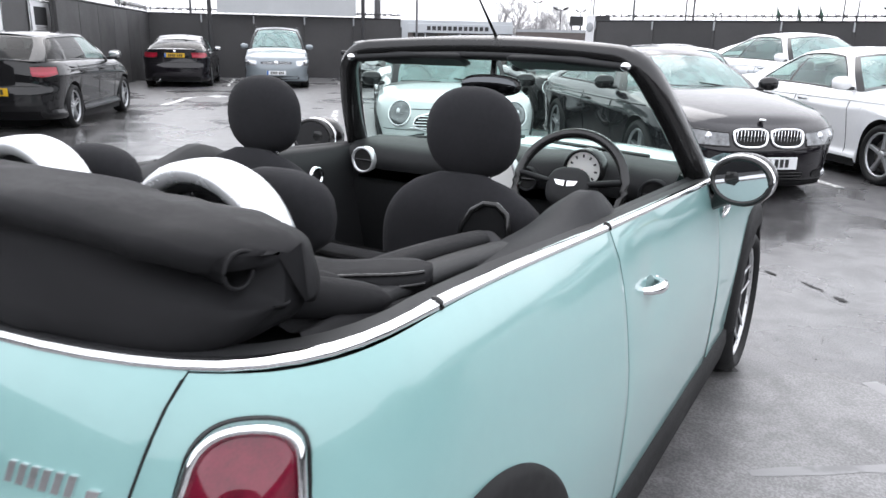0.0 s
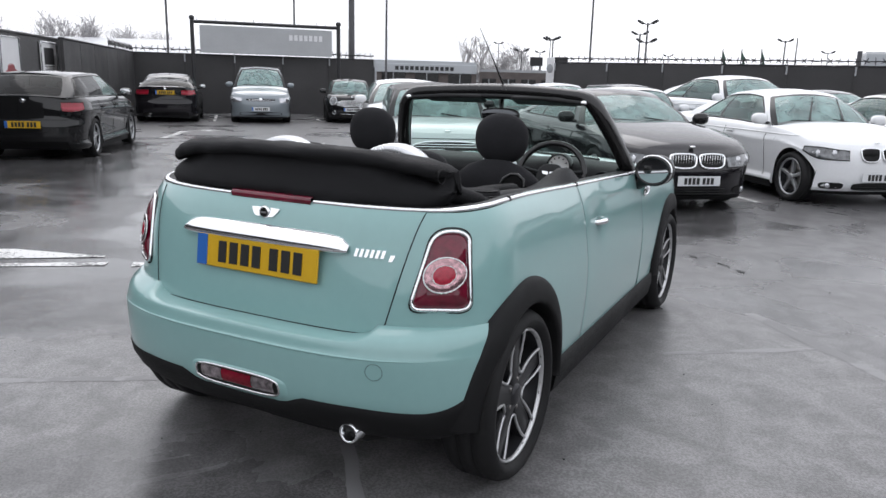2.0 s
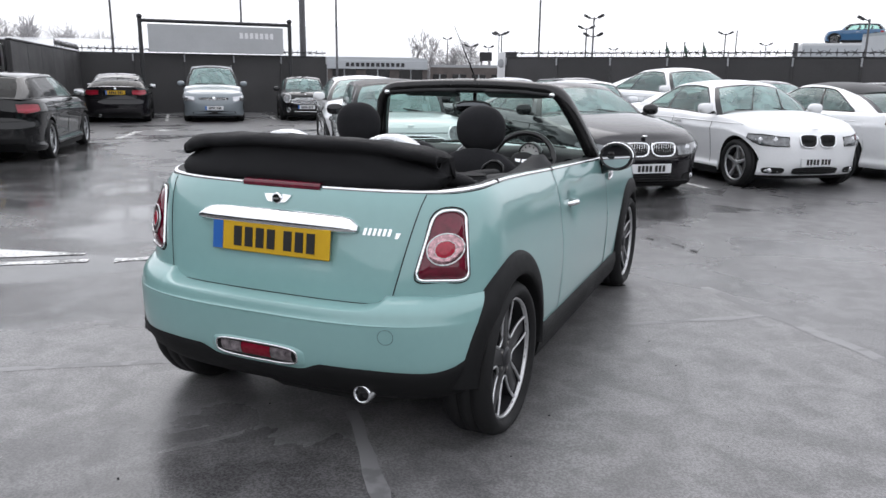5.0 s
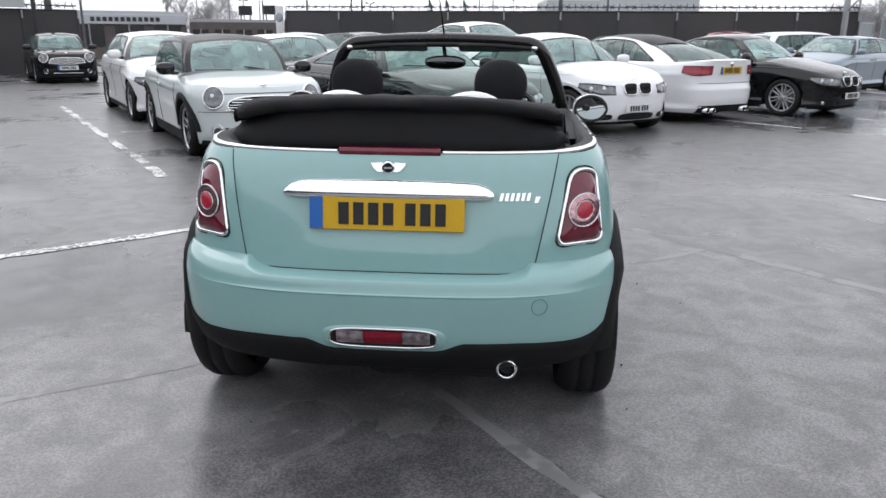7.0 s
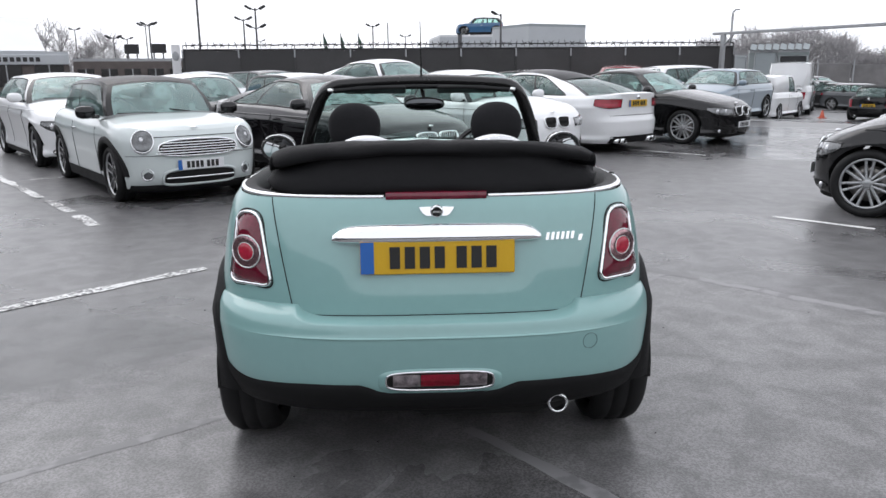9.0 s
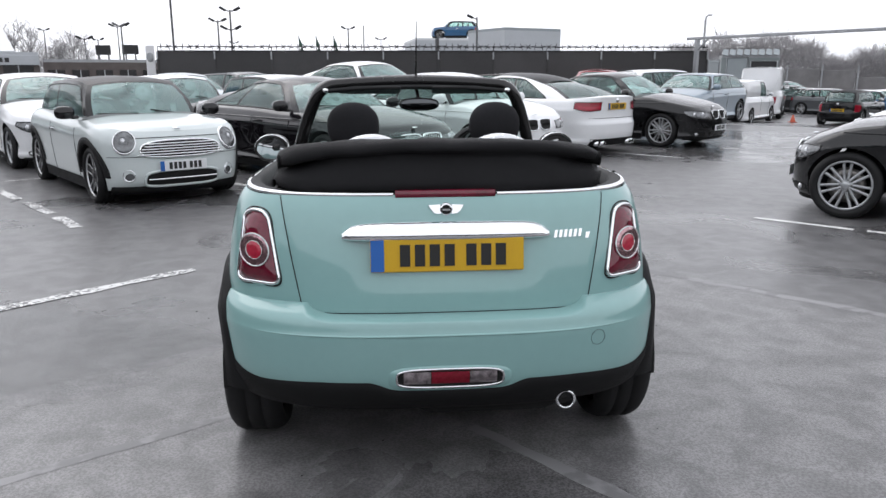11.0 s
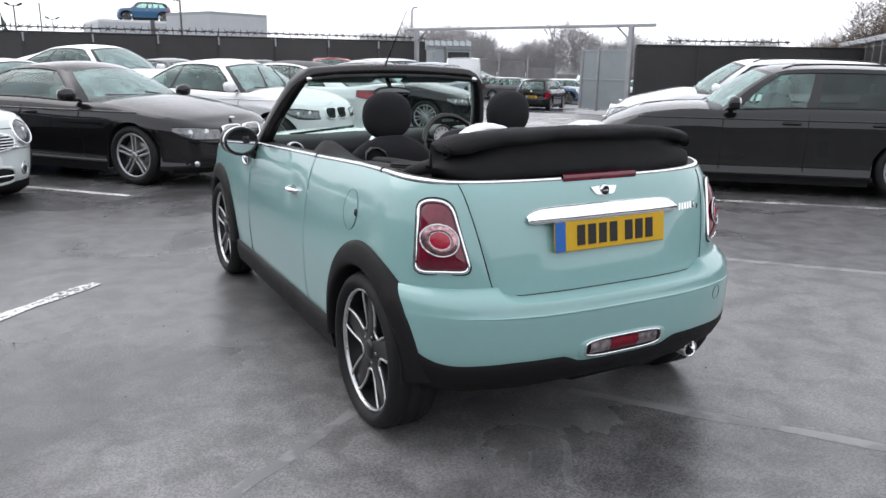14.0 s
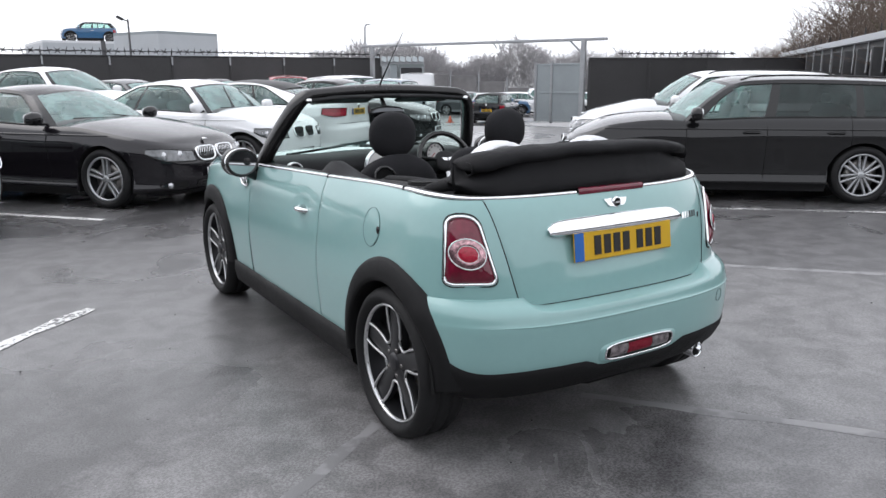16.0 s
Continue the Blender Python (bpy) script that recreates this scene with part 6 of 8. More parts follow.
def low(m, x, y):
    m = m.copy()
    m.translation.z = fall(x, y)
    return m


car("parked_car", "pale silver hatchback with black roof and round headlamps", MINI_H, ICE, at(MINI_H, "FR", (-3.40, 5.65), -145.0), roof_m=BLACKROOF, sticker=True, style="mini", lamps="mini", rear_lamp="mini", mirrors=BLACK, pillar_m=TRIM, cladding=True)
car("parked_car", "black sports coupe with twin chrome grilles and silver wheels", SIX, NAVY, at(SIX, "FR", (-0.91, 6.55), -141.0), style="double5", mirrors=BLACK)
car("parked_car", "white two-door coupe with twin chrome grilles", ONE_C, WHITE, at(ONE_C, "FR", (1.18, 8.22), -142.5), style="five", raised_wipers=True)
car("parked_car", "white sports coupe with black roof, tail facing the lane", M3C, WHITE, at(M3C, "RL", (2.61, 10.26), 38.0), roof_m=BLACKROOF, style="multi", detail=3)
car("parked_car", "black saloon with silver multi-spoke wheels", SALOON, BLACK, at(SALOON, "FR", (5.16, 11.24), FACING), style="multi", doors=4)
car("parked_car", "black estate car with roof rails and silver wheels", TOURING, BLACK, at(TOURING, "FL", (4.31, 4.0), 49.0), style="multi", doors=4, rails=True, glass=GLASS_SMOKE)
car("parked_car", "white sport utility car beside the black estate", X_SUV, WHITE, at(X_SUV, "FL", (6.25, 5.7), 49.4), style="five", doors=4, rails=True)
car("parked_car", "white three-door hatchback in the second row", ONE_H, WHITE, at(ONE_H, "FR", (-5.78, 8.95), -144.0), style="five")
car("parked_car", "black hatchback with a white roof", MINI_H, BLACK, at(MINI_H, "FR", (-4.05, 10.9), -142.0), roof_m=WHITE, style="mini", lamps="mini", rear_lamp="mini", pillar_m=TRIM, cladding=True)
car("parked_car", "dark hatchback with a white roof", MINI_H, BLUE, at(MINI_H, "FR", (-2.2, 12.6), -142.0), roof_m=WHITE, mirrors=WHITE, style="mini", lamps="mini", rear_lamp="mini", pillar_m=TRIM, cladding=True)
car("parked_car", "white high-riding coupe with a sloping roof", X_COUPE, WHITE, at(X_COUPE, "FR", (-0.1, 14.0), FACING), style="five", doors=4)
car("parked_car", "grey saloon in the back row", SALOON, GREYP, at(SALOON, "FR", (1.7, 15.9), FACING), style="five", doors=4)
car("parked_car", "dark hatchback in the back row", ONE_H, BLACK, at(ONE_H, "FR", (4.6, 18.6), FACING), style="five")
car("parked_car", "red hatchback in front of the fence", X_SUV, RED, pose(7.1, 22.1, 0, 0, 0, -18), style="five", doors=4, lamps="plain")
car("parked_car", "white high-roofed hatchback pointing at the gate", X_SUV, WHITE, pose(8.6, 19.9, -0.02, 0, 0, -66.0), style="five", doors=4)
car("parked_car", "pale blue hatchback near the gate", ONE_H, PALEBLUE, low(at(ONE_H, "RL", (10.35, 18.6), 134.0), 9.3, 17.3), style="five")
car("parked_car", "silver saloon behind the white-roofed hatchback", SALOON, SILVER, at(SALOON, "FR", (-5.0, 16.2), FACING), style="five", doors=4)
car("parked_car", "dark estate car against the fence", TOURING, GREYP, at(TOURING, "FR", (-3.6, 18.8), FACING), style="five", doors=4)
car("parked_car", "black five-door hatchback with red tail lamps and a yellow plate", ONE_H, BLACK, at(ONE_H, "RR", (-9.4, 6.25), 38.0), style="double5", doors=4, glass=GLASS_DARK)
car("parked_car", "dark saloon parked nose to the fence", SALOON, NAVY, at(SALOON, "RR", (-15.7, 14.8), AWAY), style="five", doors=4, glass=GLASS_DARK)
car("parked_car", "pale blue people carrier backed up to the fence", MPV, GREYBLUE, at(MPV, "FR", (-14.9, 15.35), -139.0), style="five", doors=4, lamps="plain", rails=True)
car("parked_car", "black hatchback with round chrome headlamps by the fence", MINI_H, BLACK, at(MINI_H, "FR", (-13.0, 17.6), -142.0), style="mini", lamps="mini", rear_lamp="mini", pillar_m=TRIM, cladding=True)
car("parked_van", "small white van by the gate", VAN, WHITE, low(pose(14.6, 27.1, 0, 0, 0, -43), 14.6, 27.1), style="five", lamps="plain", glass=GLASS_DARK, category="van")
car("parked_van", "tall white van behind the small one", BIGVAN, WHITE, low(pose(18.4, 32.8, 0, 0, 0, -31), 18.4, 32.8), style="five", lamps="plain", glass=GLASS_DARK, category="van")
car("parked_car", "black convertible parked beyond the gateway, tail to the lane", MINI_H, BLACK, low(pose(19.0, 26.6, 0, 0, 0, -50), 19.0, 26.6), roof_m=FABRIC, style="mini", lamps="mini", rear_lamp="mini", pillar_m=TRIM, cladding=True)
car("display_car", "blue hatchback displayed on a flat roof", MINI_H, BLUE, pose(5.9, 57.0, 3.9, 0, 0, 82), roof_m=BLUE, style="mini", lamps="mini", rear_lamp="mini", pillar_m=TRIM, cladding=True)
FARSPECS = ((SALOON, GREYP, "grey", 24.9, 42.3, -150), (ONE_H, BLACK, "black", 23.8, 39.3, -147), (SALOON, BLACK, "black", 23.7, 37.7, -150), (ONE_H, GREYP, "grey", 24.3, 36.4, -148),
            (ONE_H, WHITE, "white", 27.6, 35.4, -128), (MPV, WHITE, "white", 29.6, 34.4, -126), (ONE_H, SILVER, "silver", 31.8, 33.2, -128), (X_SUV, BLACK, "black", 34.0, 32.0, -126))
for sp, pm, word, x, y, turn in FARSPECS:
    car("parked_car", word + " car in the far row beyond the gate", sp, pm, low(pose(x, y, 0, 0, 0, turn), x, y), style="five", doors=4, lamps="plain", group="far parked cars")
car("parked_car", "blue hatchback with a white roof beyond the gate", MINI_H, BLUE, low(pose(25.0, 34.5, 0, 0, 0, -121), 25.0, 34.5), roof_m=WHITE, style="mini", lamps="mini", rear_lamp="mini", pillar_m=TRIM, cladding=True, group="far parked cars")
ob = thing("traffic_cone", "small orange traffic cone on the lane", "traffic cone", low(pose(17.1, 27.6, 0), 17.1, 27.6))
part("cone", Geo().spin([(0.03, 0.11), (0.30, 0.03), (0.31, 0.0005)], 16, "z"), CONE, ob)
part("base", Geo().box((0, 0, 0.015), (0.28, 0.28, 0.03), 0.008), CONE, ob)


# ---- the mint convertible ----
WB = 2.467
HW = curve([(0.15, 0.765), (0.35, 0.797), (0.58, 0.807), (0.78, 0.789), (0.95, 0.752), (1.02, 0.705)])
REND = curve([(0.15, -0.46), (0.45, -0.50), (0.62, -0.497), (0.72, -0.482), (0.81, -0.464), (0.90, -0.440), (0.957, -0.418), (0.99, -0.398), (1.02, -0.37)])
FEND = curve([(0.15, 3.03), (0.30, 3.12), (0.50, 3.14), (0.65, 3.12), (0.78, 3.06), (0.88, 2.94), (0.95, 2.80)])
BHW = curve([(0.18, 0.785), (0.30, 0.810), (0.45, 0.827), (0.54, 0.826), (0.60, 0.820), (0.645, 0.808)])
BEND = curve([(0.18, -0.50), (0.30, -0.553), (0.42, -0.586), (0.50, -0.592), (0.558, -0.594), (0.565, -0.590), (0.600, -0.579), (0.622, -0.560), (0.636, -0.534), (0.645, -0.506)])
BELT = curve([(-0.45, 0.997), (-0.05, 1.008), (0.69, 0.984), (1.70, 0.944), (2.0, 0.93)])
RN, FN = 3.0, 2.6


def plan_fac(s, n):
    s = min(1.0, max(0.0, s))
    return (1 - s ** n) ** (1 / n)


def hp(y, z, out=0.0, hwf=HW, rend=REND):
    """The flank: nominal length y and height z to a point of the skin."""
    hw = hwf(z)
    if y < 0:
        f = plan_fac(y / -0.60, RN)
        yy = rend(z) * (y / -0.60)
        ny = -((y / -0.60) ** (RN - 1))
        nx = max(0.02, f) ** (RN - 1)
    elif y > WB:
        s = (y - WB) / 0.67
        f = plan_fac(s, FN)
        yy = WB + (FEND(z) - WB) * s
        ny, nx = s ** (FN - 1), max(0.02, f) ** (FN - 1)
    else:
        f, yy, nx, ny = 1.0, y, 1.0, 0.0
    k = math.hypot(nx, ny)
    return Vector((hw * f + out * nx / k, yy + out * ny / k, z))


def bp(y, z, out=0.0):
    return hp(y, z, out, BHW, BEND)


def rp(x, z, out=0.0, hwf=HW, rend=REND):
    """The tail: half-width x and height z to a point of the skin."""
    f = min(1.0, abs(x) / hwf(z))
    s = (1 - f ** RN) ** (1 / RN)
    v = hp(-0.60 * s, z, out, hwf, rend)
    return Vector((math.copysign(v.x, x) if x else 0.0, v.y, v.z))


def brp(x, z, out=0.0):
    return rp(x, z, out, BHW, BEND)


def sided(v, sg):
    return Vector((v.x * sg, v.y, v.z))


def skin(fn, ys, lo, hi, nz, sg=1, out=0.0):
    return [[sided(fn(y, lerp(lo(y), hi(y), j / (nz - 1)), out), sg) for j in range(nz)] for y in ys]


def arch_out(y, cy):
    """Outer edge of the wheel-arch trim."""
    d = (y - (cy - 0.045)) / 0.405
    return 0.305 + 0.452 * math.sqrt(max(0.0, 1 - d * d)) if abs(d) < 1 else 0.0


hero = thing("convertible_car", "mint green soft-top convertible with its black hood folded down", "car", Matrix.Diagonal((1, 1, 1.008, 1)))


def arch_ys(cy, r, c=0.0, n=20):
    return [cy + c + r * math.cos(math.pi * i / n) for i in range(n + 1)]


def clean(ys, a, b):
    ys = sorted(set([a, b] + [y for y in ys if a < y < b]))
    out = [ys[0]]
    for y in ys[1:]:
        if y - out[-1] > 0.003:
            out.append(y)
    out[-1] = b
    return out


XB = curve([(0.59, 0.478), (0.62, 0.489), (0.70, 0.507), (0.85, 0.537), (1.0, 0.566)])
GAP = 0.0035
for sg in (1, -1):
    # rear quarter panel
    def tail_y(z):
        f = (XB(z) + GAP) / HW(z)
        return -0.60 * (1 - f ** RN) ** (1 / RN)
    rows = []
    ws = span(0, 1, 44)
    for w in ws:
        ya = lerp(tail_y(0.8), 0.686, w)
        lo = max(0.315 if ya > 0 else 0.642, arch_out(ya, 0) - 0.02)
        lo = lo if ya > -0.3 else 0.642
        row = []
        for j in range(12):
            v = j / 11
            z = lerp(lo, BELT(ya) - 0.006, v)
            edge = 0.686 + 0.012 * math.sin((z - 0.32) / 0.66 * math.pi) if z > 0 else 0.686
            row.append(sided(hp(lerp(tail_y(z), edge, w), z), sg))
        rows.append(row)
    q = part("rear_quarter_panel", Geo().grid(rows, flip=sg < 0), MINT, hero, solid=0.004)
    # door
    rows = []
    for w in span(0, 1, 22):
        ya = lerp(0.69, 1.70, w)
        lo = max(0.318, arch_out(ya, WB) - 0.02)
        row = []
        for j in range(12):
            z = lerp(lo, BELT(ya) - 0.006, j / 11)
            e0 = 0.686 + 0.012 * math.sin((z - 0.32) / 0.66 * math.pi) + 2 * GAP
            v = hp(lerp(e0, 1.70 + 0.05 * (z - 0.6), w), z)
            # shallow hollow behind the handle
            d = ((v.y - 0.915) / 0.075) ** 2 + ((z - 0.812) / 0.06) ** 2
            v.x -= 0.013 * math.exp(-d * 1.3)
            row.append(sided(v, sg))
        rows.append(row)
    door = part("door", Geo().grid(rows, flip=sg < 0), MINT, hero, solid=0.004)
    x = hp(0.9, 0.818).x
    hpts = [Vector((sg * (x - 0.012 + 0.040 * math.sin(math.pi * k / 8) ** 0.5), 0.845 + 0.115 * k / 8, 0.803 + 0.004 * math.sin(math.pi * k / 8))) for k in range(9)]
    hd = part("door_handle", Geo().tube(hpts, [0.009, 0.011, 0.0125, 0.013, 0.013, 0.013, 0.0125, 0.011, 0.009], 8), CHROME, door, "chrome door handle")
    # the dark mint colour gives the hollow behind the handle its shade
    part("handle_cup", Geo().ball((sg * (x - 0.010), 0.905, 0.800), (0.011, 0.050, 0.026), 14, 8), SEAM, door)
    part("lock_barrel", Geo().spin([(0, 0.012), (0.004, 0.011), (0.005, 0.0005)], 12, c=(x - 0.004, 0.962, 0.803)) if sg > 0 else Geo().spin([(0, 0.012), (-0.004, 0.011), (-0.005, 0.0005)], 12, c=(-x + 0.004, 0.962, 0.803)), CHROME, door)
    # front wing
    ys = clean(arch_ys(WB, 0.405, -0.045, 20) + span(1.7, 3.137, 26), 1.712, 3.137)
    top = curve([(1.7, 0.925), (2.2, 0.905), (2.7, 0.84), (3.14, 0.74)])
    rows = skin(hp, ys, lambda y: max(0.32, arch_out(y, WB) - 0.02) if y < 2.6 else max(0.50, arch_out(y, WB) - 0.02), top, 9, sg)
    wing = part("front_wing", Geo().grid(rows, flip=sg < 0), MINT, hero, solid=0.004)
    # side repeater plate behind the front wheel
    c = hp(1.80, 0.852)
    ring = [Vector((sg * (c.x + 0.010), 1.80 + 0.058 * math.copysign(abs(math.cos(a)) ** 0.6, math.cos(a)) + 0.018 * math.sin(a), 0.852 + 0.034 * math.copysign(abs(math.sin(a)) ** 0.6, math.sin(a)))) for a in span(0, 2 * math.pi * 19 / 20, 20)]
    sc = part("side_scuttle", Geo().fan(ring, Vector((sg * (c.x + 0.016), 1.80, 0.852)), flip=sg < 0), TRIM, wing, "black side repeater with a chrome rim")
    part("scuttle_rim", Geo().tube(ring, 0.007, 6, True), CHROME, sc)
    part("scuttle_lamp", Geo().ball((sg * (c.x + 0.016), 1.79, 0.852), (0.008, 0.03, 0.014)), CLEARLENS, sc)
    # lower black trim
    ys = span(0.345, WB - 0.43, 14)
    rows = [[sided(hp(y, z, o), sg) for z, o in ((0.325, -0.004), (0.322, 0.010), (0.27, 0.022), (0.20, 0.020), (0.165, -0.01), (0.16, -0.20))] for y in ys]
    part("sill", Geo().grid(rows, flip=sg > 0), PLASTIC, hero, "black plastic sill")
    for cy, nm in ((0.0, "rear_arch_trim"), (WB, "front_arch_trim")):
        rows = []
        for i in range(49):
            a = math.radians(-10 + (190 if cy == 0 else 192) * i / 48)
            ca, sa = math.cos(a), math.sin(a)
            yi, zi = cy + 0.336 * ca, 0.31 + 0.336 * sa
            yo, zo = cy - 0.004 + 0.402 * ca, 0.31 + 0.436 * sa
            if cy == 0 and ca < -0.3:
                yo += (yi - 0.054 - yo) * min(1.0, (-ca - 0.3) / 0.7) ** 1.2
            row = []
            for f, o in ((0.0, -0.16), (0.0, -0.004), (0.04, 0.006), (0.18, 0.011), (0.80, 0.010), (0.96, 0.005), (1.0, -0.012)):
                y, z = lerp(yi, yo, f), max(0.27, lerp(zi, zo, f))
                xs_ = hp(y * 0.60 / -REND(z) if y < 0 else y, z).x
                if cy == 0 and y < -0.02:
                    k1 = min(1, max(0, (0.72 - z) / 0.10)) * min(1, max(0, (-0.02 - y) / 0.16))
                    xs_ = lerp(xs_, bp(y * 0.60 / -BEND(min(z, 0.64)), min(z, 0.64)).x, k1)
                flare = 0.814 - 0.35 * max(0.0, cy - 0.24 - y) if cy == 0 else 0.814 - 0.42 * max(0.0, y - cy - 0.05)
                xx = lerp(max(flare, xs_), xs_, f ** 1.6)
                row.append(Vector((sg * (xx + o), y, z)))
            rows.append(row)
        part(nm, Geo().grid(rows, flip=sg > 0), PLASTIC, hero, "black plastic wheel arch trim")
        # wheel well
        rows = [[Vector((sg * 0.80, cy + 0.338 * math.cos(a), 0.305 + 0.345 * math.sin(a))), Vector((sg * 0.52, cy + 0.338 * math.cos(a), 0.305 + 0.345 * math.sin(a)))] for a in span(-0.1, math.pi + 0.02, 22)]
        part("wheel_well", Geo().grid(rows, flip=sg < 0), DARK, hero)
        wheel(hero, sg * (0.812 - 0.1025), cy, 0.309, 0.205, "hero", sg, 0.241)

# rear bumper, one piece round the tail
yn = [-0.60 * math.sin(math.pi / 2 * i / 56) ** 0.8 for i in range(57)]
yn = [y for y in yn if y < -0.20]
yn = [-0.20] + yn


def bump_low(y):
    x = bp(y, 0.45).x
    base = 0.393 - 0.020 * max(0, (x - 0.45) / 0.4)
    if x < 0.26:
        base -= 0.032 * (1 - max(0, (x - 0.19) / 0.07)) if x > 0.19 else 0.032
    base += 0.055 * max(0.0, (y + 0.50) / 0.13) ** 2
    d = y / 0.372
    return max(base, 0.305 + 0.405 * math.sqrt(1 - d * d) - 0.02 if y > -0.372 else 0)


def bump_top(y):
    v = bp(y, 0.62)
    u = max(0.0, min(1.0, (v.x - 0.385) / 0.105))
    return 0.606 + 0.036 * (1 - math.sqrt(1 - u * u))


left, right = [], []
for y in yn:
    lo, hi = bump_low(y), bump_top(y)
    zc = max(0.5585, lo)
    zs = span(lo, zc, 9) + span(max(0.565, lo + 0.0005), max(hi, lo + 0.001), 9)
    zs.sort()
    pts = [bp(y, z) for z in zs]
    e = bp(y, hi)
    inner = rp(min(e.x * 0.97, 0.79), hi + 0.004) if e.x > 0.02 else Vector((0, REND(hi), hi + 0.004))
    pts.append(e.lerp(inner, 0.35) + Vector((0, 0, 0.004)))
    pts.append(e.lerp(inner, 1.05) + Vector((0, 0, 0.001)))
    right.append(pts)
left = [[sided(v, -1) for v in r] for r in right]
g = Geo().grid(right + left[::-1][1:], flip=True)
bumper = part("rear_bumper", g, MINT, hero, solid=0.003)
rows_r = []
for y in [-0.345, -0.37] + [q for q in yn if q < -0.385]:
    lo = bump_low(y)
    rows_r.append([bp(y, lo + 0.012, -0.006), bp(y, lo - 0.002, 0.004), bp(y, lo - 0.03, 0.006), bp(y, 0.31, -0.004), bp(y, 0.275, -0.03), bp(y, 0.235, -0.09), bp(y, 0.22, -0.22)])
rows_l = [[sided(v, -1) for v in r] for r in rows_r]
part("rear_valance", Geo().grid(rows_r + rows_l[::-1][1:], flip=False), PLASTIC, hero, "black plastic lower bumper")
# raised crease across the bumper
xs = span(-0.66, 0.66, 61)
part("bumper_crease", Geo().tube([brp(x, 0.5610, 0.0004) for x in xs], [0.0005 + 0.0038 * (1 - (abs(x) / 0.66) ** 4) for x in xs], 8), MINT, bumper)
# tow eye cover
ring = [brp(0.513 + 0.026 * math.cos(a), 0.523 + 0.027 * math.sin(a), 0.0012) for a in span(0, 2 * math.pi * 23 / 24, 24)]
part("tow_eye_cover", Geo().tube(ring, 0.0011, 5, True), SEAM, bumper)
# fog lamp in its recess; a near-black sheet on the bumper paints the recess's shade
def rounded(cx, cz, w, h, e, n, out, fn=brp):
    return [fn(cx + w * math.copysign(abs(math.cos(a)) ** e, math.cos(a)), cz + h * math.copysign(abs(math.sin(a)) ** e, math.sin(a)), out) for a in span(0, 2 * math.pi * (n - 1) / n, n)]


o0, o1, o2 = rounded(0, 0.408, 0.212, 0.048, 0.55, 36, -0.002), rounded(0, 0.410, 0.196, 0.041, 0.55, 36, 0.007), rounded(0, 0.412, 0.180, 0.034, 0.5, 36, 0.007)
fog = part("rear_fog_surround", Geo().grid([o0, o1, o2], close=True, flip=True).grid([o0, o1, o2], close=True), MINT, hero, "mint moulded lamp surround")
part("recess", Geo().grid([o2, rounded(0, 0.413, 0.172, 0.030, 0.5, 36, 0.002)], close=True, flip=True).fan(rounded(0, 0.413, 0.172, 0.030, 0.5, 36, 0.002), brp(0, 0.413, 0.002), flip=True), DARK, fog)
part("surround_rim", Geo().tube(o2, 0.0042, 6, True), CHROME, fog)
for x0, x1, m_, nm in ((-0.157, -0.066, REVERSE, "reverse_lamp"), (-0.064, 0.064, BRIGHTRED, "fog_lamp"), (0.066, 0.157, REVERSE, "reverse_lamp")):
    rows = [[brp(x, z, 0.003 + 0.006 * (1 - ((z - 0.413) / 0.024) ** 2)) for z in span(0.391, 0.435, 6)] for x in span(x0, x1, 8)]
    part(nm, Geo().grid(rows, flip=False).grid(rows, flip=True), m_, fog)
# exhaust
ex = part("exhaust_pipe", Geo().spin([(0.03, 0.024), (-0.055, 0.027), (-0.060, 0.031), (-0.055, 0.036), (0.0, 0.036), (0.12, 0.034)], 24, "y", c=(0.412, -0.475, 0.292)), CHROME, hero, "chrome exhaust tailpipe")
part("pipe_bore", Geo().spin([(-0.02, 0.026), (-0.018, 0.0005)], 20, "y", c=(0.412, -0.475, 0.292)), DARK, ex)

# boot lid
rows = []
for i in range(41):
    s = -1 + 2 * i / 40
    row = []
    for j in range(15):
        v = j / 14
        z = lerp(0.601 + 0.036 * (1 - math.sqrt(1 - min(1.0, max(0.0, (abs(s) * 0.485 - 0.385) / 0.10)) ** 2)), 0.996, v)
        x = XB(z) * s
        p = rp(x, z)
        # shallow plate recess
        d = max(abs(x) / 0.33, 0)
        if 0.70 < z < 0.90:
            p.y += 0.006 * max(0, 1 - d ** 6) * math.sin((z - 0.70) / 0.2 * math.pi) ** 0.6
        row.append(p)
    rows.append(row)
boot = part("boot_lid", Geo().grid(rows, flip=False), MINT, hero, solid=0.004)
# the shut line round the boot lid
line = [(XB(z) + 0.0015, z) for z in span(0.985, 0.650, 12)]
line += [(lerp(XB(0.645), XB(0.645) - 0.105, 1 - math.cos(t)), lerp(0.648, 0.6115, math.sin(t))) for t in span(0.1, math.pi / 2, 12)]
line += [(x, 0.6115) for x in span(0.37, 0.0, 8)]
line = [rp(x, z, 0.0022 if z < 0.646 else 0.0002) for x, z in line]
line += [sided(v, -1) for v in line[::-1][1:]]
part("shut_line", Geo().tube(line, 0.0020, 5), DARK, boot)
# dark lining behind the panel gaps
rows = [[rp(HW(z) * 0.97 * s, z, -0.014) for z in span(0.56, 1.0, 8)] for s in span(-1, 1, 31)]
part("body_shell", Geo().grid(rows, flip=True).grid(rows), DARK, hero)
for sg in (1, -1):
    rows = [[sided(hp(y, z, -0.016), sg) for z in span(max(0.33, arch_out(y, 0) - 0.03, arch_out(y, WB) - 0.03), 0.93, 5)] for y in span(-0.2, 2.3, 30)]
    part("body_shell", Geo().grid(rows).grid(rows, flip=True), DARK, hero)
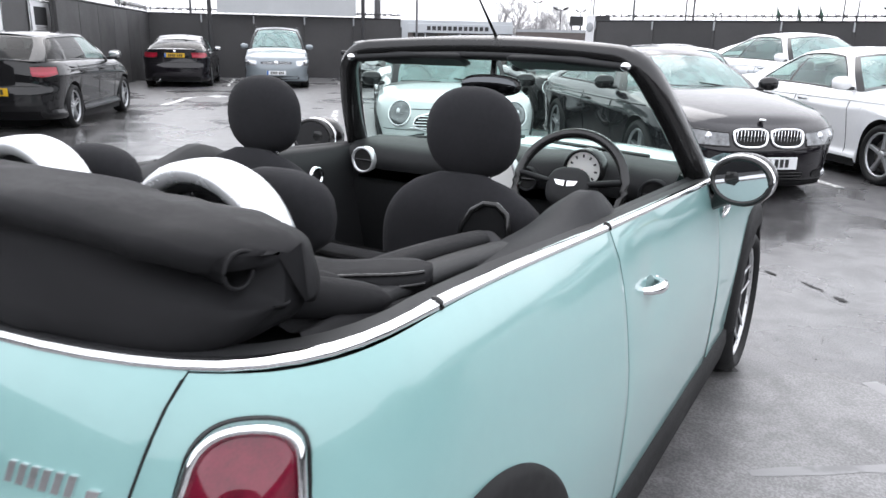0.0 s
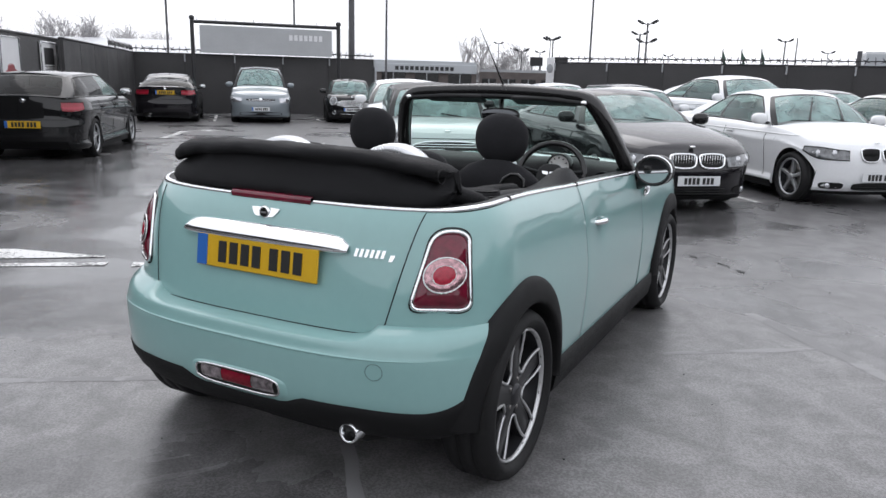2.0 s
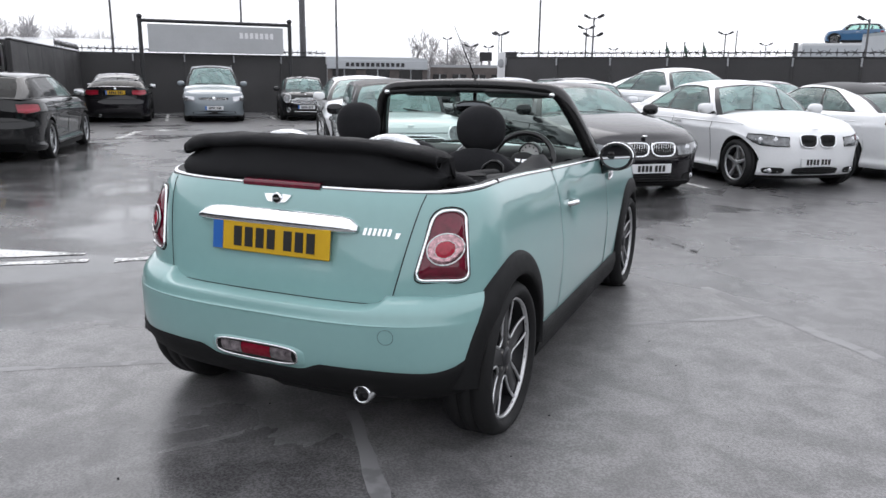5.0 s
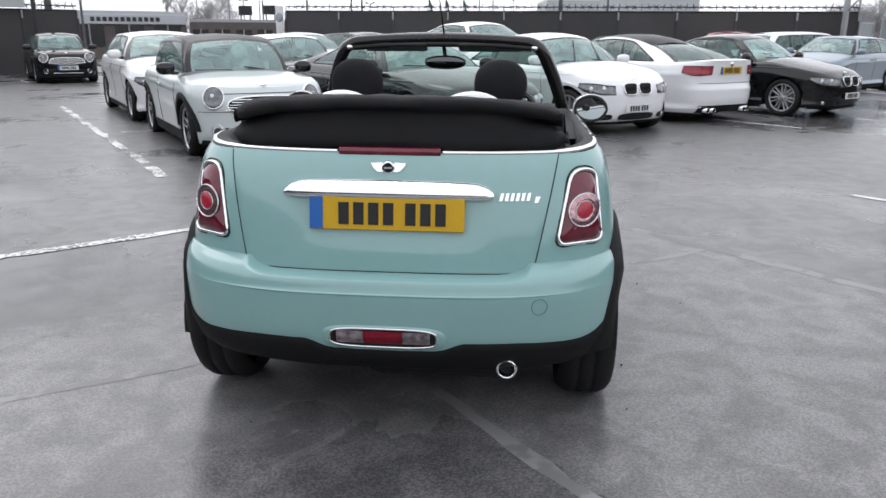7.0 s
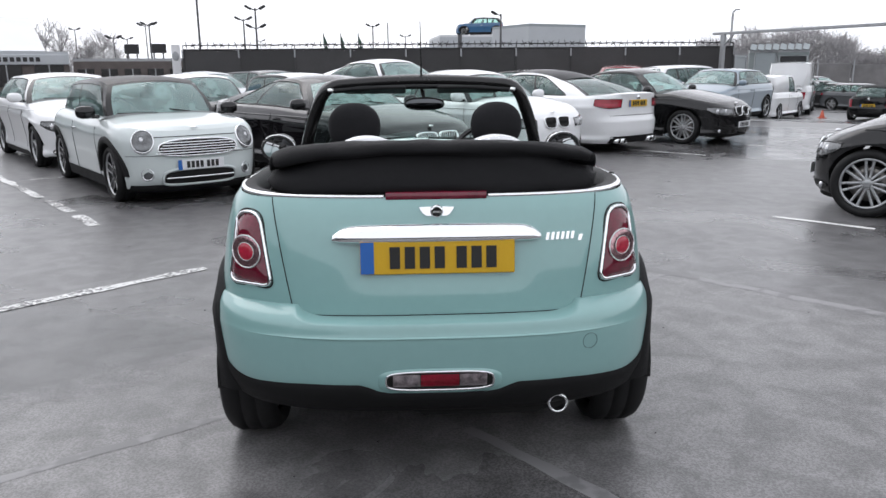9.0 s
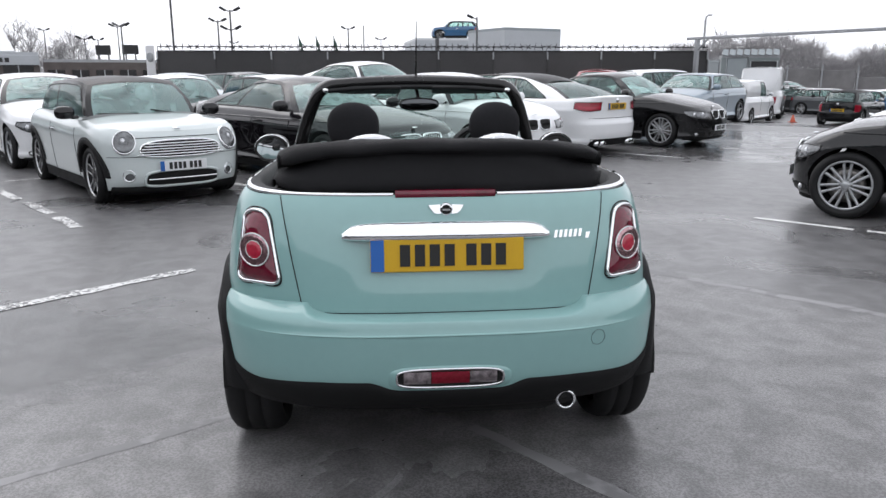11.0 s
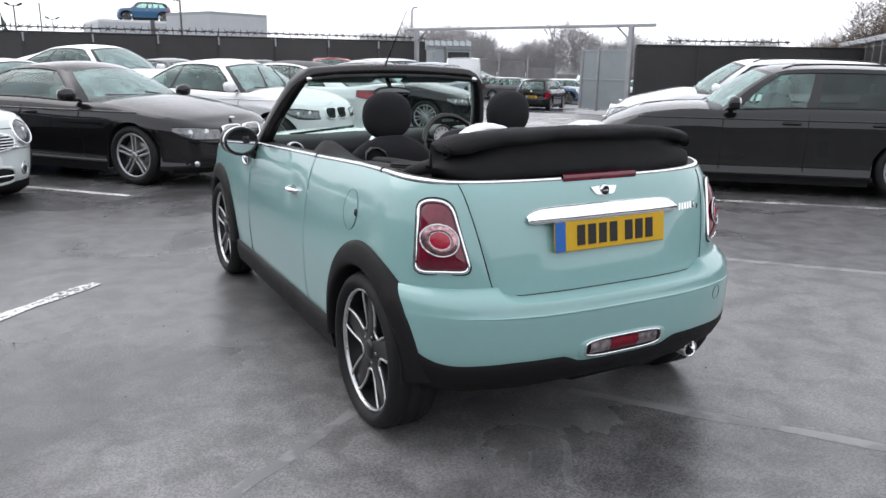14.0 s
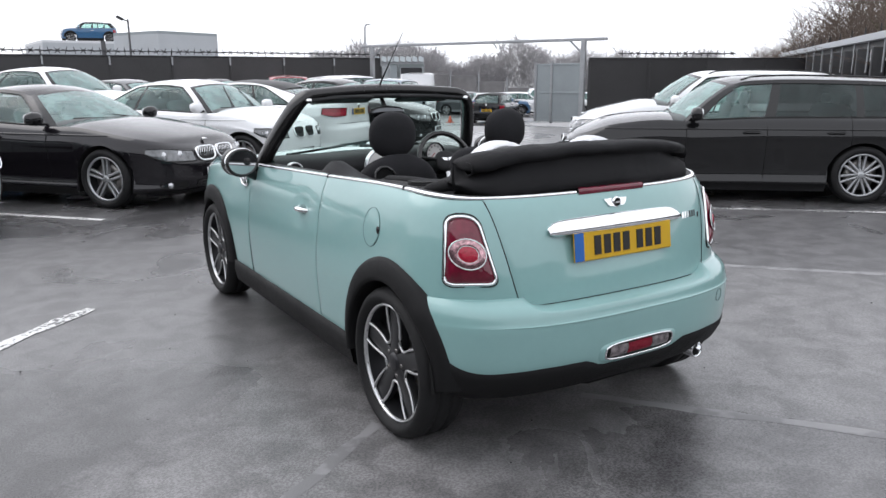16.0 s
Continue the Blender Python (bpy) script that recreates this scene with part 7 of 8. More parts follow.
# chrome boot handle
rows = []
for i in range(27):
    s = -1 + 2 * i / 26
    x = 0.350 * s
    k = (1 - abs(s) ** 8) ** 0.5
    zt, zb = 0.868 + 0.046 * (0.35 + 0.65 * k) - 0.004 * abs(s), 0.868 - 0.020 * (0.6 + 0.4 * k)
    base = rp(x, 0.868)
    sec = []
    for f, o in ((0, -0.002), (0.06, 0.016), (0.25, 0.030), (0.6, 0.026), (0.9, 0.012), (1, -0.004)):
        p = rp(x, lerp(zb, zt, f), o * (0.55 + 0.45 * k))
        sec.append(p)
    rows.append(sec)
bh = part("boot_handle", Geo().grid(rows, flip=False), CHROME, boot, "chrome boot handle bar")
part("handle_underside", Geo().grid([[r[0], r[1]] for r in rows], flip=True), TRIM, bh)
# winged badge as plain shapes
g = Geo().spin([(0.0, 0.0225), (-0.006, 0.021), (-0.008, 0.017)], 24, "y", c=(0, -0.424, 0.951))
bd = part("badge", g, CHROME, boot, "small chrome winged badge")
part("badge_centre", Geo().spin([(-0.007, 0.017), (-0.008, 0.0005)], 20, "y", c=(0, -0.424, 0.951)), TRIM, bd)
part("badge_bar", Geo().box((0, -0.4335, 0.951), (0.026, 0.002, 0.006)), CHROME, bd, smooth=False)
for sg in (1, -1):
    wing_pts = [(0.020, 0.016), (0.060, 0.014), (0.054, 0.004), (0.046, -0.006), (0.036, -0.013), (0.018, -0.014)]
    fr = [rp(x, 0.951 + z, 0.006) for x, z in wing_pts]
    bk = [rp(x, 0.951 + z, -0.001) for x, z in wing_pts]
    g = Geo().poly([sided(p, sg) for p in fr], flip=sg < 0).grid([[sided(p, sg) for p in fr], [sided(p, sg) for p in bk]], close=True, flip=sg > 0)
    part("badge_wing", g, CHROME, bd, smooth=False)
# model script as plain chrome bars
for i in range(6):
    x0 = 0.370 + i * 0.0178
    f4 = [rp(x0 + dx, 0.862 + dz, 0.004) for dx, dz in ((0.0, -0.0125), (0.011, -0.0125), (0.016, 0.0125), (0.005, 0.0125))]
    b4 = [p + Vector((0, 0.005, 0)) for p in f4]
    part("script_bar", Geo().poly(f4).grid([f4, b4], close=True), CHROME, boot, smooth=False)
f4 = [rp(0.486 + dx, 0.852 + dz, 0.004) for dx, dz in ((0.0, -0.010), (0.012, -0.010), (0.020, 0.010), (0.004, 0.010))]
part("script_bar", Geo().poly(f4).grid([f4, [p + Vector((0, 0.005, 0)) for p in f4]], close=True), CHROME, boot, smooth=False)
plate(hero, (0.0, -0.478, 0.806), 0.52, 0.111, YELLOW, -1, -7.0)
for sg in (1, -1):
    part("plate_lamp", Geo().box((sg * 0.12, -0.462, 0.868), (0.05, 0.02, 0.008), 0.002), CLEARLENS, boot)

# tail lamps
for sg in (1, -1):
    def outline(k, n=40):
        """Rounded trapezoid, shrunk by k metres."""
        corners = [(0.566, 0.703), (0.724, 0.699), (0.690, 0.938), (0.606, 0.940)]
        cx, cz = 0.648, 0.815
        pts = []
        rad = (0.030, 0.030, 0.040, 0.042)
        m = len(corners)
        for i in range(m):
            p, a, b = Vector(corners[i]), Vector(corners[i - 1]), Vector(corners[(i + 1) % m])
            u, v = (a - p).normalized(), (b - p).normalized()
            for t in span(0, 1, 9):
                q0, q2 = p + u * rad[i], p + v * rad[i]
                pts.append(q0 * (1 - t) ** 2 + p * 2 * t * (1 - t) + q2 * t * t)
        out = []
        for q in pts:
            d = Vector((q.x - cx, q.y - cz))
            f = 1 - k / max(0.05, d.length)
            out.append((cx + d.x * f, cz + d.y * f))
        return out
    bez = [sided(rp(x, z, 0.006), sg) for x, z in outline(0.0)]
    lamp = part("tail_lamp", Geo().tube(bez, 0.0068, 8, True), CHROME, hero, "tall red tail lamp in a chrome ring")
    part("lamp_gasket", Geo().tube([sided(rp(x, z, 0.0015), sg) for x, z in outline(-0.010)], 0.003, 5, True), TRIM, lamp)
    rings = []
    for k, o in ((0.006, 0.004), (0.016, 0.011), (0.034, 0.017), (0.055, 0.020)):
        rings.append([sided(rp(x, z, o), sg) for x, z in outline(k)])
    part("lens", Geo().grid(rings, close=True, flip=sg < 0).fan(rings[-1], sided(rp(0.648, 0.815, 0.021), sg), flip=sg < 0), DEEPRED, lamp)
    cx, cz = 0.643, 0.812

    def disc(r, o, n=28):
        return [sided(rp(cx + r * 0.98 * math.cos(a), cz + r * math.sin(a), o), sg) for a in span(0, 2 * math.pi * (n - 1) / n, n)]
    part("reflector_ring", Geo().tube(disc(0.0535, 0.0222), 0.0026, 6, True), SILVERTRIM, lamp)
    part("clear_reflector", Geo().grid([disc(0.0525, 0.0222), disc(0.041, 0.0238), disc(0.030, 0.0226)], close=True, flip=sg < 0), mat("smoky_reflector", (0.42, 0.25, 0.27), 0.16, 0.85, vary=0.8, scale=70, coat=1.0) if "smoky_reflector" not in bpy.data.materials else bpy.data.materials["smoky_reflector"], lamp)
    part("inner_ring", Geo().tube(disc(0.0295, 0.0228), 0.0012, 6, True), SILVERTRIM, lamp)
    part("red_centre", Geo().grid([disc(0.029, 0.0222), disc(0.018, 0.0254)], close=True, flip=sg < 0).fan(disc(0.018, 0.0254), sided(rp(cx, cz, 0.0266), sg), flip=sg < 0), BRIGHTRED, lamp)

# fuel flap on the near-side quarter
ring = [sided(hp(0.158 + 0.072 * math.cos(a), 0.838 + 0.078 * math.sin(a), 0.0008), -1) for a in span(0, 2 * math.pi * 35 / 36, 36)]
fl = part("fuel_flap", Geo().tube(ring, 0.0010, 5, True), SEAM, hero, "round fuel filler flap")
rr = [[sided(hp(0.158 + r * 0.92 * math.cos(a), 0.838 + r * math.sin(a), 0.002), -1) for a in span(0, 2 * math.pi * 35 / 36, 36)] for r in (0.073, 0.06, 0.03)]
part("flap_cover", Geo().grid(rr, close=True, flip=True).fan(rr[-1], sided(hp(0.158, 0.838, 0.002), -1), flip=True), MINT, fl)
part("flap_catch", Geo().ball(tuple(sided(hp(0.097, 0.835, 0.002), -1)), (0.006, 0.012, 0.016)), TRIM, fl)

# chrome waist strip, round the whole cockpit
belt_r = []
for y in [-0.60 * math.sin(math.pi / 2 * i / 14) ** 0.8 for i in range(14, 0, -1)] + span(0.0, 1.72, 26):
    belt_r.append(hp(y, BELT(max(y, -0.45)), 0.0))
for sg in (1, -1):
    rows = []
    pts = [sided(p, sg) for p in belt_r]
    ctr = Vector((0, 0.6, 1.0))
    for p in pts:
        inn = Vector((-p.x, (0.6 - p.y) if p.y < 0.0 else 0.0, 0)).normalized()
        rows.append([p - inn * 0.001 + Vector((0, 0, -0.007)), p - inn * 0.005 + Vector((0, 0, -0.003)), p - inn * 0.004 + Vector((0, 0, 0.004)), p + inn * 0.003 + Vector((0, 0, 0.008)), p + inn * 0.012 + Vector((0, 0, 0.008))])
    cut = next(i for i, p in enumerate(pts) if p.y > -0.06)
    cut2 = next(i for i, p in enumerate(pts) if p.y > 0.68)
    start = next(i for i, p in enumerate(pts) if abs(p.x) > 0.168)
    for a, b in ((start, cut), (cut, cut2), (cut2, len(rows) - 1)):
        part("waist_strip", Geo().grid(rows[a:b + 1], flip=sg < 0), CHROME, hero, "thin chrome waist strip")
    part("strip_joint", Geo().tube([v + Vector((sg * 0.001, 0, 0.001)) for v in rows[cut]], 0.0035, 5), TRIM, hero)
    part("strip_joint", Geo().tube([v + Vector((sg * 0.001, 0, 0.001)) for v in rows[cut2]], 0.003, 5), TRIM, hero)
    # rubber ledge and inner panel
    led = [[r[4], r[4] + Vector((-sg * 0.035 if abs(r[4].x) > 0.3 else 0, 0.03 if r[4].y < -0.1 else 0, -0.004)), r[4] + Vector((-sg * 0.05 if abs(r[4].x) > 0.3 else 0, 0.05 if r[4].y < -0.1 else 0, -0.10)),
            r[4] + Vector((-sg * 0.07 if abs(r[4].x) > 0.3 else 0, 0.08 if r[4].y < -0.1 else 0, -0.45))] for r in rows]
    part("cockpit_ledge", Geo().grid(led, flip=sg < 0), DASH, hero)
z0 = BELT(-0.45)
rows = []
for i in range(13):
    x = lerp(-0.172, 0.172, i / 12)
    p = rp(x, z0)
    rows.append([p + Vector((0, 0.0, -0.013)), p + Vector((0, -0.008, -0.008)), p + Vector((0, -0.008, 0.010)), p + Vector((0, 0.004, 0.016)), p + Vector((0, 0.03, 0.014))])
part("brake_light", Geo().grid(rows, flip=False), DEEPRED, hero, "dark red high-level brake light")

# folded hood
rnd = random.Random(7)
SEC = [(0.0, 0.998), (-0.10, 0.998), (-0.22, 0.996), (-0.31, 0.994), (-0.362, 0.998), (-0.380, 1.012), (-0.378, 1.036), (-0.366, 1.062), (-0.354, 1.088), (-0.344, 1.112), (-0.338, 1.128), (-0.350, 1.133), (-0.364, 1.141), (-0.368, 1.153), (-0.358, 1.166),
       (-0.325, 1.175), (-0.26, 1.176), (-0.18, 1.166), (-0.09, 1.140), (-0.03, 1.100), (-0.01, 1.060), (0.0, 1.03)]


def hood_stack(x):
    u = abs(x) / 0.598
    end = max(0.0, (u - 0.86) / 0.14)
    k = (1 - end ** 2.0) ** 0.5 if end < 1 else 0.0
    out = []
    for i, (y, z) in enumerate(SEC):
        drop = 0.046 * u ** 3.2 if z >= 1.128 else 0.016 * u ** 3
        yy = y + 0.085 * u ** 2.4
        if y > -0.26:
            yy -= 0.17 * u ** 3 * (y + 0.26) / 0.26
        # the fold between lip and lower roll opens towards the ends
        groove = max(0.0, u - 0.55) / 0.45
        if 1.09 < z < 1.134 and y < -0.3:
            yy += 0.050 * groove ** 1.3
        zz = z - drop
        if 1.08 < z < 1.145 and y < -0.3:
            zz -= 0.016 * groove
        cy, cz = (-0.16, 1.152 - drop) if z >= 1.128 else (-0.16, 1.055 - drop)
        kk = 0.22 + 0.78 * k
        zz = cz + (zz - cz) * (0.05 + 0.95 * k)
        yy = cy + (yy - cy) * kk
        w = 0.007 * noise.noise(Vector((x * 5, i * 0.35, 2.0))) + 0.005 * noise.noise(Vector((x * 14, i * 0.8, 5.0))) + 0.006 * u * u * noise.noise(Vector((x * 22, i * 0.9, 8.0)))
        w += 0.004 * math.sin(x * 3 + i) * (0.5 + u)
        out.append(Vector((x * (0.985 if z >= 1.128 else 1.006 - 0.03 * ((z - 1.058) / 0.062) ** 2), yy + w, zz + w * 0.8)))
    return out


rows = [hood_stack(0.598 * s) for s in [math.sin(q * math.pi / 2) for q in span(-1, 1, 81)]]
hs = part("folded_hood", Geo().grid(rows, close=True, flip=True), FABRIC, hero, "black canvas hood folded in a thick stack")
part("hood_end", Geo().poly(rows[0]), FABRIC, hs)
part("hood_end", Geo().poly(rows[-1], True), FABRIC, hs)
for sg in (1, -1):
    for k, (xa, ya, za, xb, yb, zb, r1) in enumerate(((0.49, -0.28, 1.044, 0.612, 0.03, 0.998, 0.032), (0.47, -0.24, 1.068, 0.575, -0.03, 1.022, 0.030), (0.40, -0.18, 1.09, 0.49, -0.08, 1.055, 0.034))):
        pp = [Vector((sg * lerp(xa, xb, t), lerp(ya, yb, t), lerp(za, zb, t) + 0.010 * math.sin(t * 5 + k))) for t in span(0, 1, 13)]
        part("canvas_pleat", Geo().tube(pp, [max(0.004, r1 * math.sqrt(max(0, 1 - (2 * t - 1) ** 4))) for t in span(0, 1, 13)], 14), FABRIC, hs)
    # crumpled vinyl cover over the hood linkage
    rows = []
    for t in span(0, 1, 40):
        c = Vector((sg * lerp(0.545, 0.600, t), lerp(-0.17, 0.40, t), lerp(0.990, 0.972, t)))
        w = lerp(0.080, 0.046, t) * (1 if t < 0.85 else math.sqrt(max(0.02, 1 - ((t - 0.85) / 0.15) ** 2)))
        row = []
        for q in span(-1, 1, 17):
            fold = 0.008 * (1 - t * 0.45) * math.sin(q * 7.5 + 2.2 * math.sin(t * 4.0 + sg)) + 0.008 * noise.noise(Vector((q * 2.2, t * 9.0, 4.0 + sg)))
            row.append(c + Vector((sg * q * w, 0.01 * math.sin(q * 4), 0.008 + fold - 0.030 * abs(q) ** 4)))
        rows.append(row)
    part("linkage_cover", Geo().grid(rows, flip=sg < 0).grid(rows, flip=sg > 0), FABRIC, hs)
    # stiff side panel of the hood lying on the cover, with two piped edges
    rows = []
    for t in span(0, 1, 15):
        a, b = Vector((lerp(0.395, 0.585, t), lerp(0.01, 0.175, t), 0)), Vector((lerp(0.462, 0.640, t), lerp(-0.135, 0.120, t), 0))
        k = math.sqrt(max(0.04, 1 - max(0.0, (t - 0.9) / 0.1) ** 2))
        z0 = lerp(1.026, 1.014, t)
        sec = [(0.0, -0.030), (0.0, -0.006), (0.06, 0.0), (0.35, 0.004), (0.7, 0.002), (0.94, -0.002), (1.0, -0.008), (1.02, -0.018), (1.0, -0.030), (0.5, -0.034)]
        rows.append([Vector((sg * lerp(a.x, b.x, 0.5 + (f - 0.5) * k), lerp(a.y, b.y, 0.5 + (f - 0.5) * k), z0 + dz + 0.002 * math.sin(t * 9 + f * 4))) for f, dz in sec])
    sp = part("side_panel", Geo().grid(rows, close=True, flip=sg < 0).fan(rows[-1], sum(rows[-1], Vector()) / len(rows[-1]), flip=sg > 0), FABRIC, hs)
    for col, dz in ((5, 0.002), (7, 0.0)):
        part("piping", Geo().tube([row[col] + Vector((0, 0, dz)) for row in rows[:-1]], 0.0032, 6), TRIM, sp)
    # canvas rolled under at the end of the stack
    rows = []
    for t in span(0, 1, 12):
        c = Vector((sg * lerp(0.40, 0.576, t), lerp(-0.270, -0.240, t), lerp(1.118, 1.094, t)))
        rad = lerp(0.014, 0.027, t)
        rows.append([c + Vector((0, math.cos(a) * rad * 1.15 * (1 - 0.05 * a), math.sin(a) * rad * (1 - 0.05 * a))) for a in span(0.5, 6.6, 26)])
    rolled = part("rolled_edge", Geo().grid(rows).grid(rows, flip=True), FABRIC, hs, smooth=True)
    part("roll_hem", Geo().tube(rows[-1], 0.003, 6), FABRIC, rolled)
    # hood frame links lying along the side
    for k, (x, z, w) in enumerate(((0.575, 0.985, 0.07), (0.52, 1.0, 0.055))):
        pp = [Vector((sg * (x + 0.02 * t), -0.05 + 0.50 * t, z + 0.008 * math.sin(math.pi * t) - 0.018 * t)) for t in span(0, 1, 9)]
        part("hood_link", Geo().tube(pp, w / 2, 8, r2=0.018), FABRIC if k else DASH, hs)
    for dz in (0.0, 0.016):
        pp = [Vector((sg * (0.605 - 0.01 * t), -0.02 + 0.46 * t, 0.976 + dz - 0.02 * t)) for t in span(0, 1, 8)]
        part("frame_rail", Geo().tube(pp, 0.005, 5), TRIM, hs)

# windscreen frame
def frame_path(inset):
    pts = []
    b, c = Vector((0.705, 1.71, 0.935)), Vector((0.556, 1.465, 1.300))
    for t in span(0, 0.9, 8):
        q = b.lerp(c, t)
        q.x += 0.012 * math.sin(math.pi * t)
        pts.append(q)
    q0, q1, q2 = b.lerp(c, 0.9), Vector((0.548, 1.455, 1.322)), Vector((0.48, 1.485, 1.332))
    for t in span(0.2, 1, 5):
        pts.append(q0 * (1 - t) ** 2 + q1 * 2 * t * (1 - t) + q2 * t * t)
    for x in span(0.40, 0.0, 6):
        pts.append(Vector((x, 1.485 + 0.075 * (1 - (x / 0.48) ** 2), 1.332 + 0.022 * (1 - (x / 0.48) ** 2))))
    return pts


half = frame_path(0)
full = half + [sided(p, -1) for p in half[::-1][1:]]
rows = []
for i, p in enumerate(full):
    d = (full[min(i + 1, len(full) - 1)] - full[max(i - 1, 0)]).normalized()
    inw = (Vector((0, 1.62, 1.05)) - p)
    inw = (inw - d * inw.dot(d)).normalized()
    fw = d.cross(inw).normalized()
    if fw.y < 0:
        fw = -fw
    wide = 0.036 if p.z < 1.24 else lerp(0.036, 0.032, min(1, (p.z - 1.24) / 0.06))
    row = []
    for a in span(0, 2 * math.pi * 11 / 12, 12):
        ca, sa = math.cos(a), math.sin(a)
        row.append(p + inw * (wide * math.copysign(abs(ca) ** 0.7, ca)) + fw * (0.045 * math.copysign(abs(sa) ** 0.7, sa)))
    rows.append(row)
wf = part("windscreen_frame", Geo().grid(rows, close=True, flip=True), TRIM, hero, "black windscreen frame", solid=0)
part("header_lining", Geo().grid([[Vector((x, 1.43 + 0.07 * (1 - (x / 0.5) ** 2), 1.312 + 0.02 * (1 - (x / 0.5) ** 2))), Vector((x, 1.41 + 0.07 * (1 - (x / 0.5) ** 2), 1.298 + 0.02 * (1 - (x / 0.5) ** 2))), Vector((x, 1.45 + 0.07 * (1 - (x / 0.5) ** 2), 1.285 + 0.02 * (1 - (x / 0.5) ** 2)))]
                                  for x in span(-0.5, 0.5, 15)]).grid([[Vector((x, 1.45 + 0.07 * (1 - (x / 0.5) ** 2), 1.285 + 0.02 * (1 - (x / 0.5) ** 2))), Vector((x, 1.53 + 0.08 * (1 - (x / 0.5) ** 2), 1.30 + 0.02 * (1 - (x / 0.5) ** 2)))] for x in span(-0.5, 0.5, 15)]), DASH, wf)
for sg in (1, -1):
    part("header_catch", Geo().ball((sg * 0.515, 1.418, 1.302), (0.018, 0.012, 0.013)), CHROME, wf)
    part("sun_visor", Geo().box((sg * 0.27, 1.515, 1.303), (0.36, 0.10, 0.022), 0.008, pose(0, 0, 0, -18, 0, 0)), DASH, wf)
def ws(u, v):
    x0, x1 = 0.675 * u, 0.525 * u
    q = 1 - u * u
    a = Vector((x0, 1.735 + 0.235 * q, 0.935 + 0.03 * q))
    b = Vector((x1, 1.475 + 0.075 * q, 1.315 + 0.022 * q))
    return a.lerp(b, v)


rows = [[ws(u, v) for v in span(0, 1, 8)] for u in span(-1, 1, 21)]
part("windscreen", Geo().grid(rows), GLASS_HERO, wf, "clear windscreen")
part("cowl", Geo().grid([[ws(u, 0) + Vector((0, -0.02, 0.004)), ws(u, 0) + Vector((0, 0.05, -0.012)), Vector((0.74 * u, 1.86 + 0.2 * (1 - u * u), 0.925 + 0.02 * (1 - u * u)))] for u in span(-1, 1, 17)]), TRIM, hero)
for x0 in (-0.5, 0.05):
    part("wiper", Geo().tube([ws(x0 / 0.67, 0.03) + Vector((0, 0.02, 0.012)), ws((x0 + 0.45) / 0.67, 0.06) + Vector((0, 0.02, 0.012))], 0.008, 5), TRIM, hero)
part("aerial", Geo().tube([(0, 1.585, 1.372), (0, 1.56, 1.392), (-0.005, 1.41, 1.53), (-0.01, 1.26, 1.665)], [0.012, 0.006, 0.003, 0.002], 6), TRIM, hero, "thin black roof aerial")
part("aerial_base", Geo().ball((0, 1.59, 1.372), (0.02, 0.035, 0.014)), TRIM, hero)
m_ = part("interior_mirror", Geo().ball((0.015, 1.51, 1.222), (0.118, 0.022, 0.038), 20, 10, 0.8), TRIM, wf)
part("mirror_glass", Geo().ball((0.015, 1.493, 1.222), (0.108, 0.009, 0.031), 20, 8, 0.8), DARKMIRROR, m_)
part("mirror_stem", Geo().tube([(0.015, 1.525, 1.24), (0, 1.565, 1.318)], 0.012, 6), TRIM, m_)

# door mirrors
for sg in (1, -1):
    c = Vector((sg * 0.855, 1.60, 0.968))
    mo = part("door_mirror", Geo().ball(tuple(c + Vector((0, 0.058, 0))), (0.099, 0.072, 0.080), 22, 12, 0.9), TRIM, hero, "black door mirror with a chrome edge")
    ring = [c + Vector((0.087 * math.cos(a), -0.010 - 0.013 * sg * math.cos(a) + 0.003 * math.sin(a), 0.069 * math.sin(a))) for a in span(0, 2 * math.pi * 31 / 32, 32)]
    part("mirror_rim", Geo().tube(ring, 0.0095, 8, True), TRIM, mo, "black mirror surround")
    part("mirror_trim", Geo().tube([c + (p - c) * 1.08 + Vector((0, 0.022, 0)) for p in ring], 0.006, 6, True), CHROME, mo, "chrome mirror edge")
    part("mirror_glass", Geo().fan([c + Vector((0.083 * math.cos(a), -0.014 - 0.014 * sg * math.cos(a) + 0.003 * math.sin(a), 0.065 * math.sin(a))) for a in span(0, 2 * math.pi * 31 / 32, 32)], c + Vector((0, -0.014, 0)), flip=False), MIRROR, mo)
    part("mirror_foot", Geo().tube([c + Vector((-sg * 0.04, 0.03, -0.05)), c + Vector((-sg * 0.085, 0.04, -0.085)), Vector((sg * 0.735, 1.64, 0.925))], [0.035, 0.028, 0.03], 8), TRIM, mo)

# bonnet and nose
rows = []
for y in span(1.90, 3.12, 18):
    v = hp(y, min(curve([(1.7, 0.925), (2.2, 0.905), (2.7, 0.84), (3.14, 0.74)])(y), 0.93))
    crown = curve([(1.9, 0.048), (2.5, 0.07), (2.9, 0.06), (3.13, 0.0)])(y)
    rows.append([Vector((v.x * s, v.y, v.z + crown * (1 - abs(s) ** 2.3))) for s in span(-1, 1, 17)])
part("bonnet", Geo().grid(rows, flip=True), MINT, hero)
ys = [WB + 0.67 * math.sin(math.pi / 2 * i / 12) ** 0.77 for i in range(13)]
ys = [y for y in ys if y > WB + 0.36]
rr = [[hp(y, z, 0.012) for z in span(0.20, 0.56, 7)] for y in ys]
part("front_bumper", Geo().grid(rr + [[sided(v, -1) for v in r] for r in rr[::-1]], flip=False), MINT, hero)
part("front_grille", Geo().grid([[rp2 for rp2 in (Vector((x, hp(3.135, z).y + 0.012 - 0.2 * x * x, z)) for z in span(0.58, 0.70, 4))] for x in span(-0.42, 0.42, 11)], flip=True), DARK, hero)
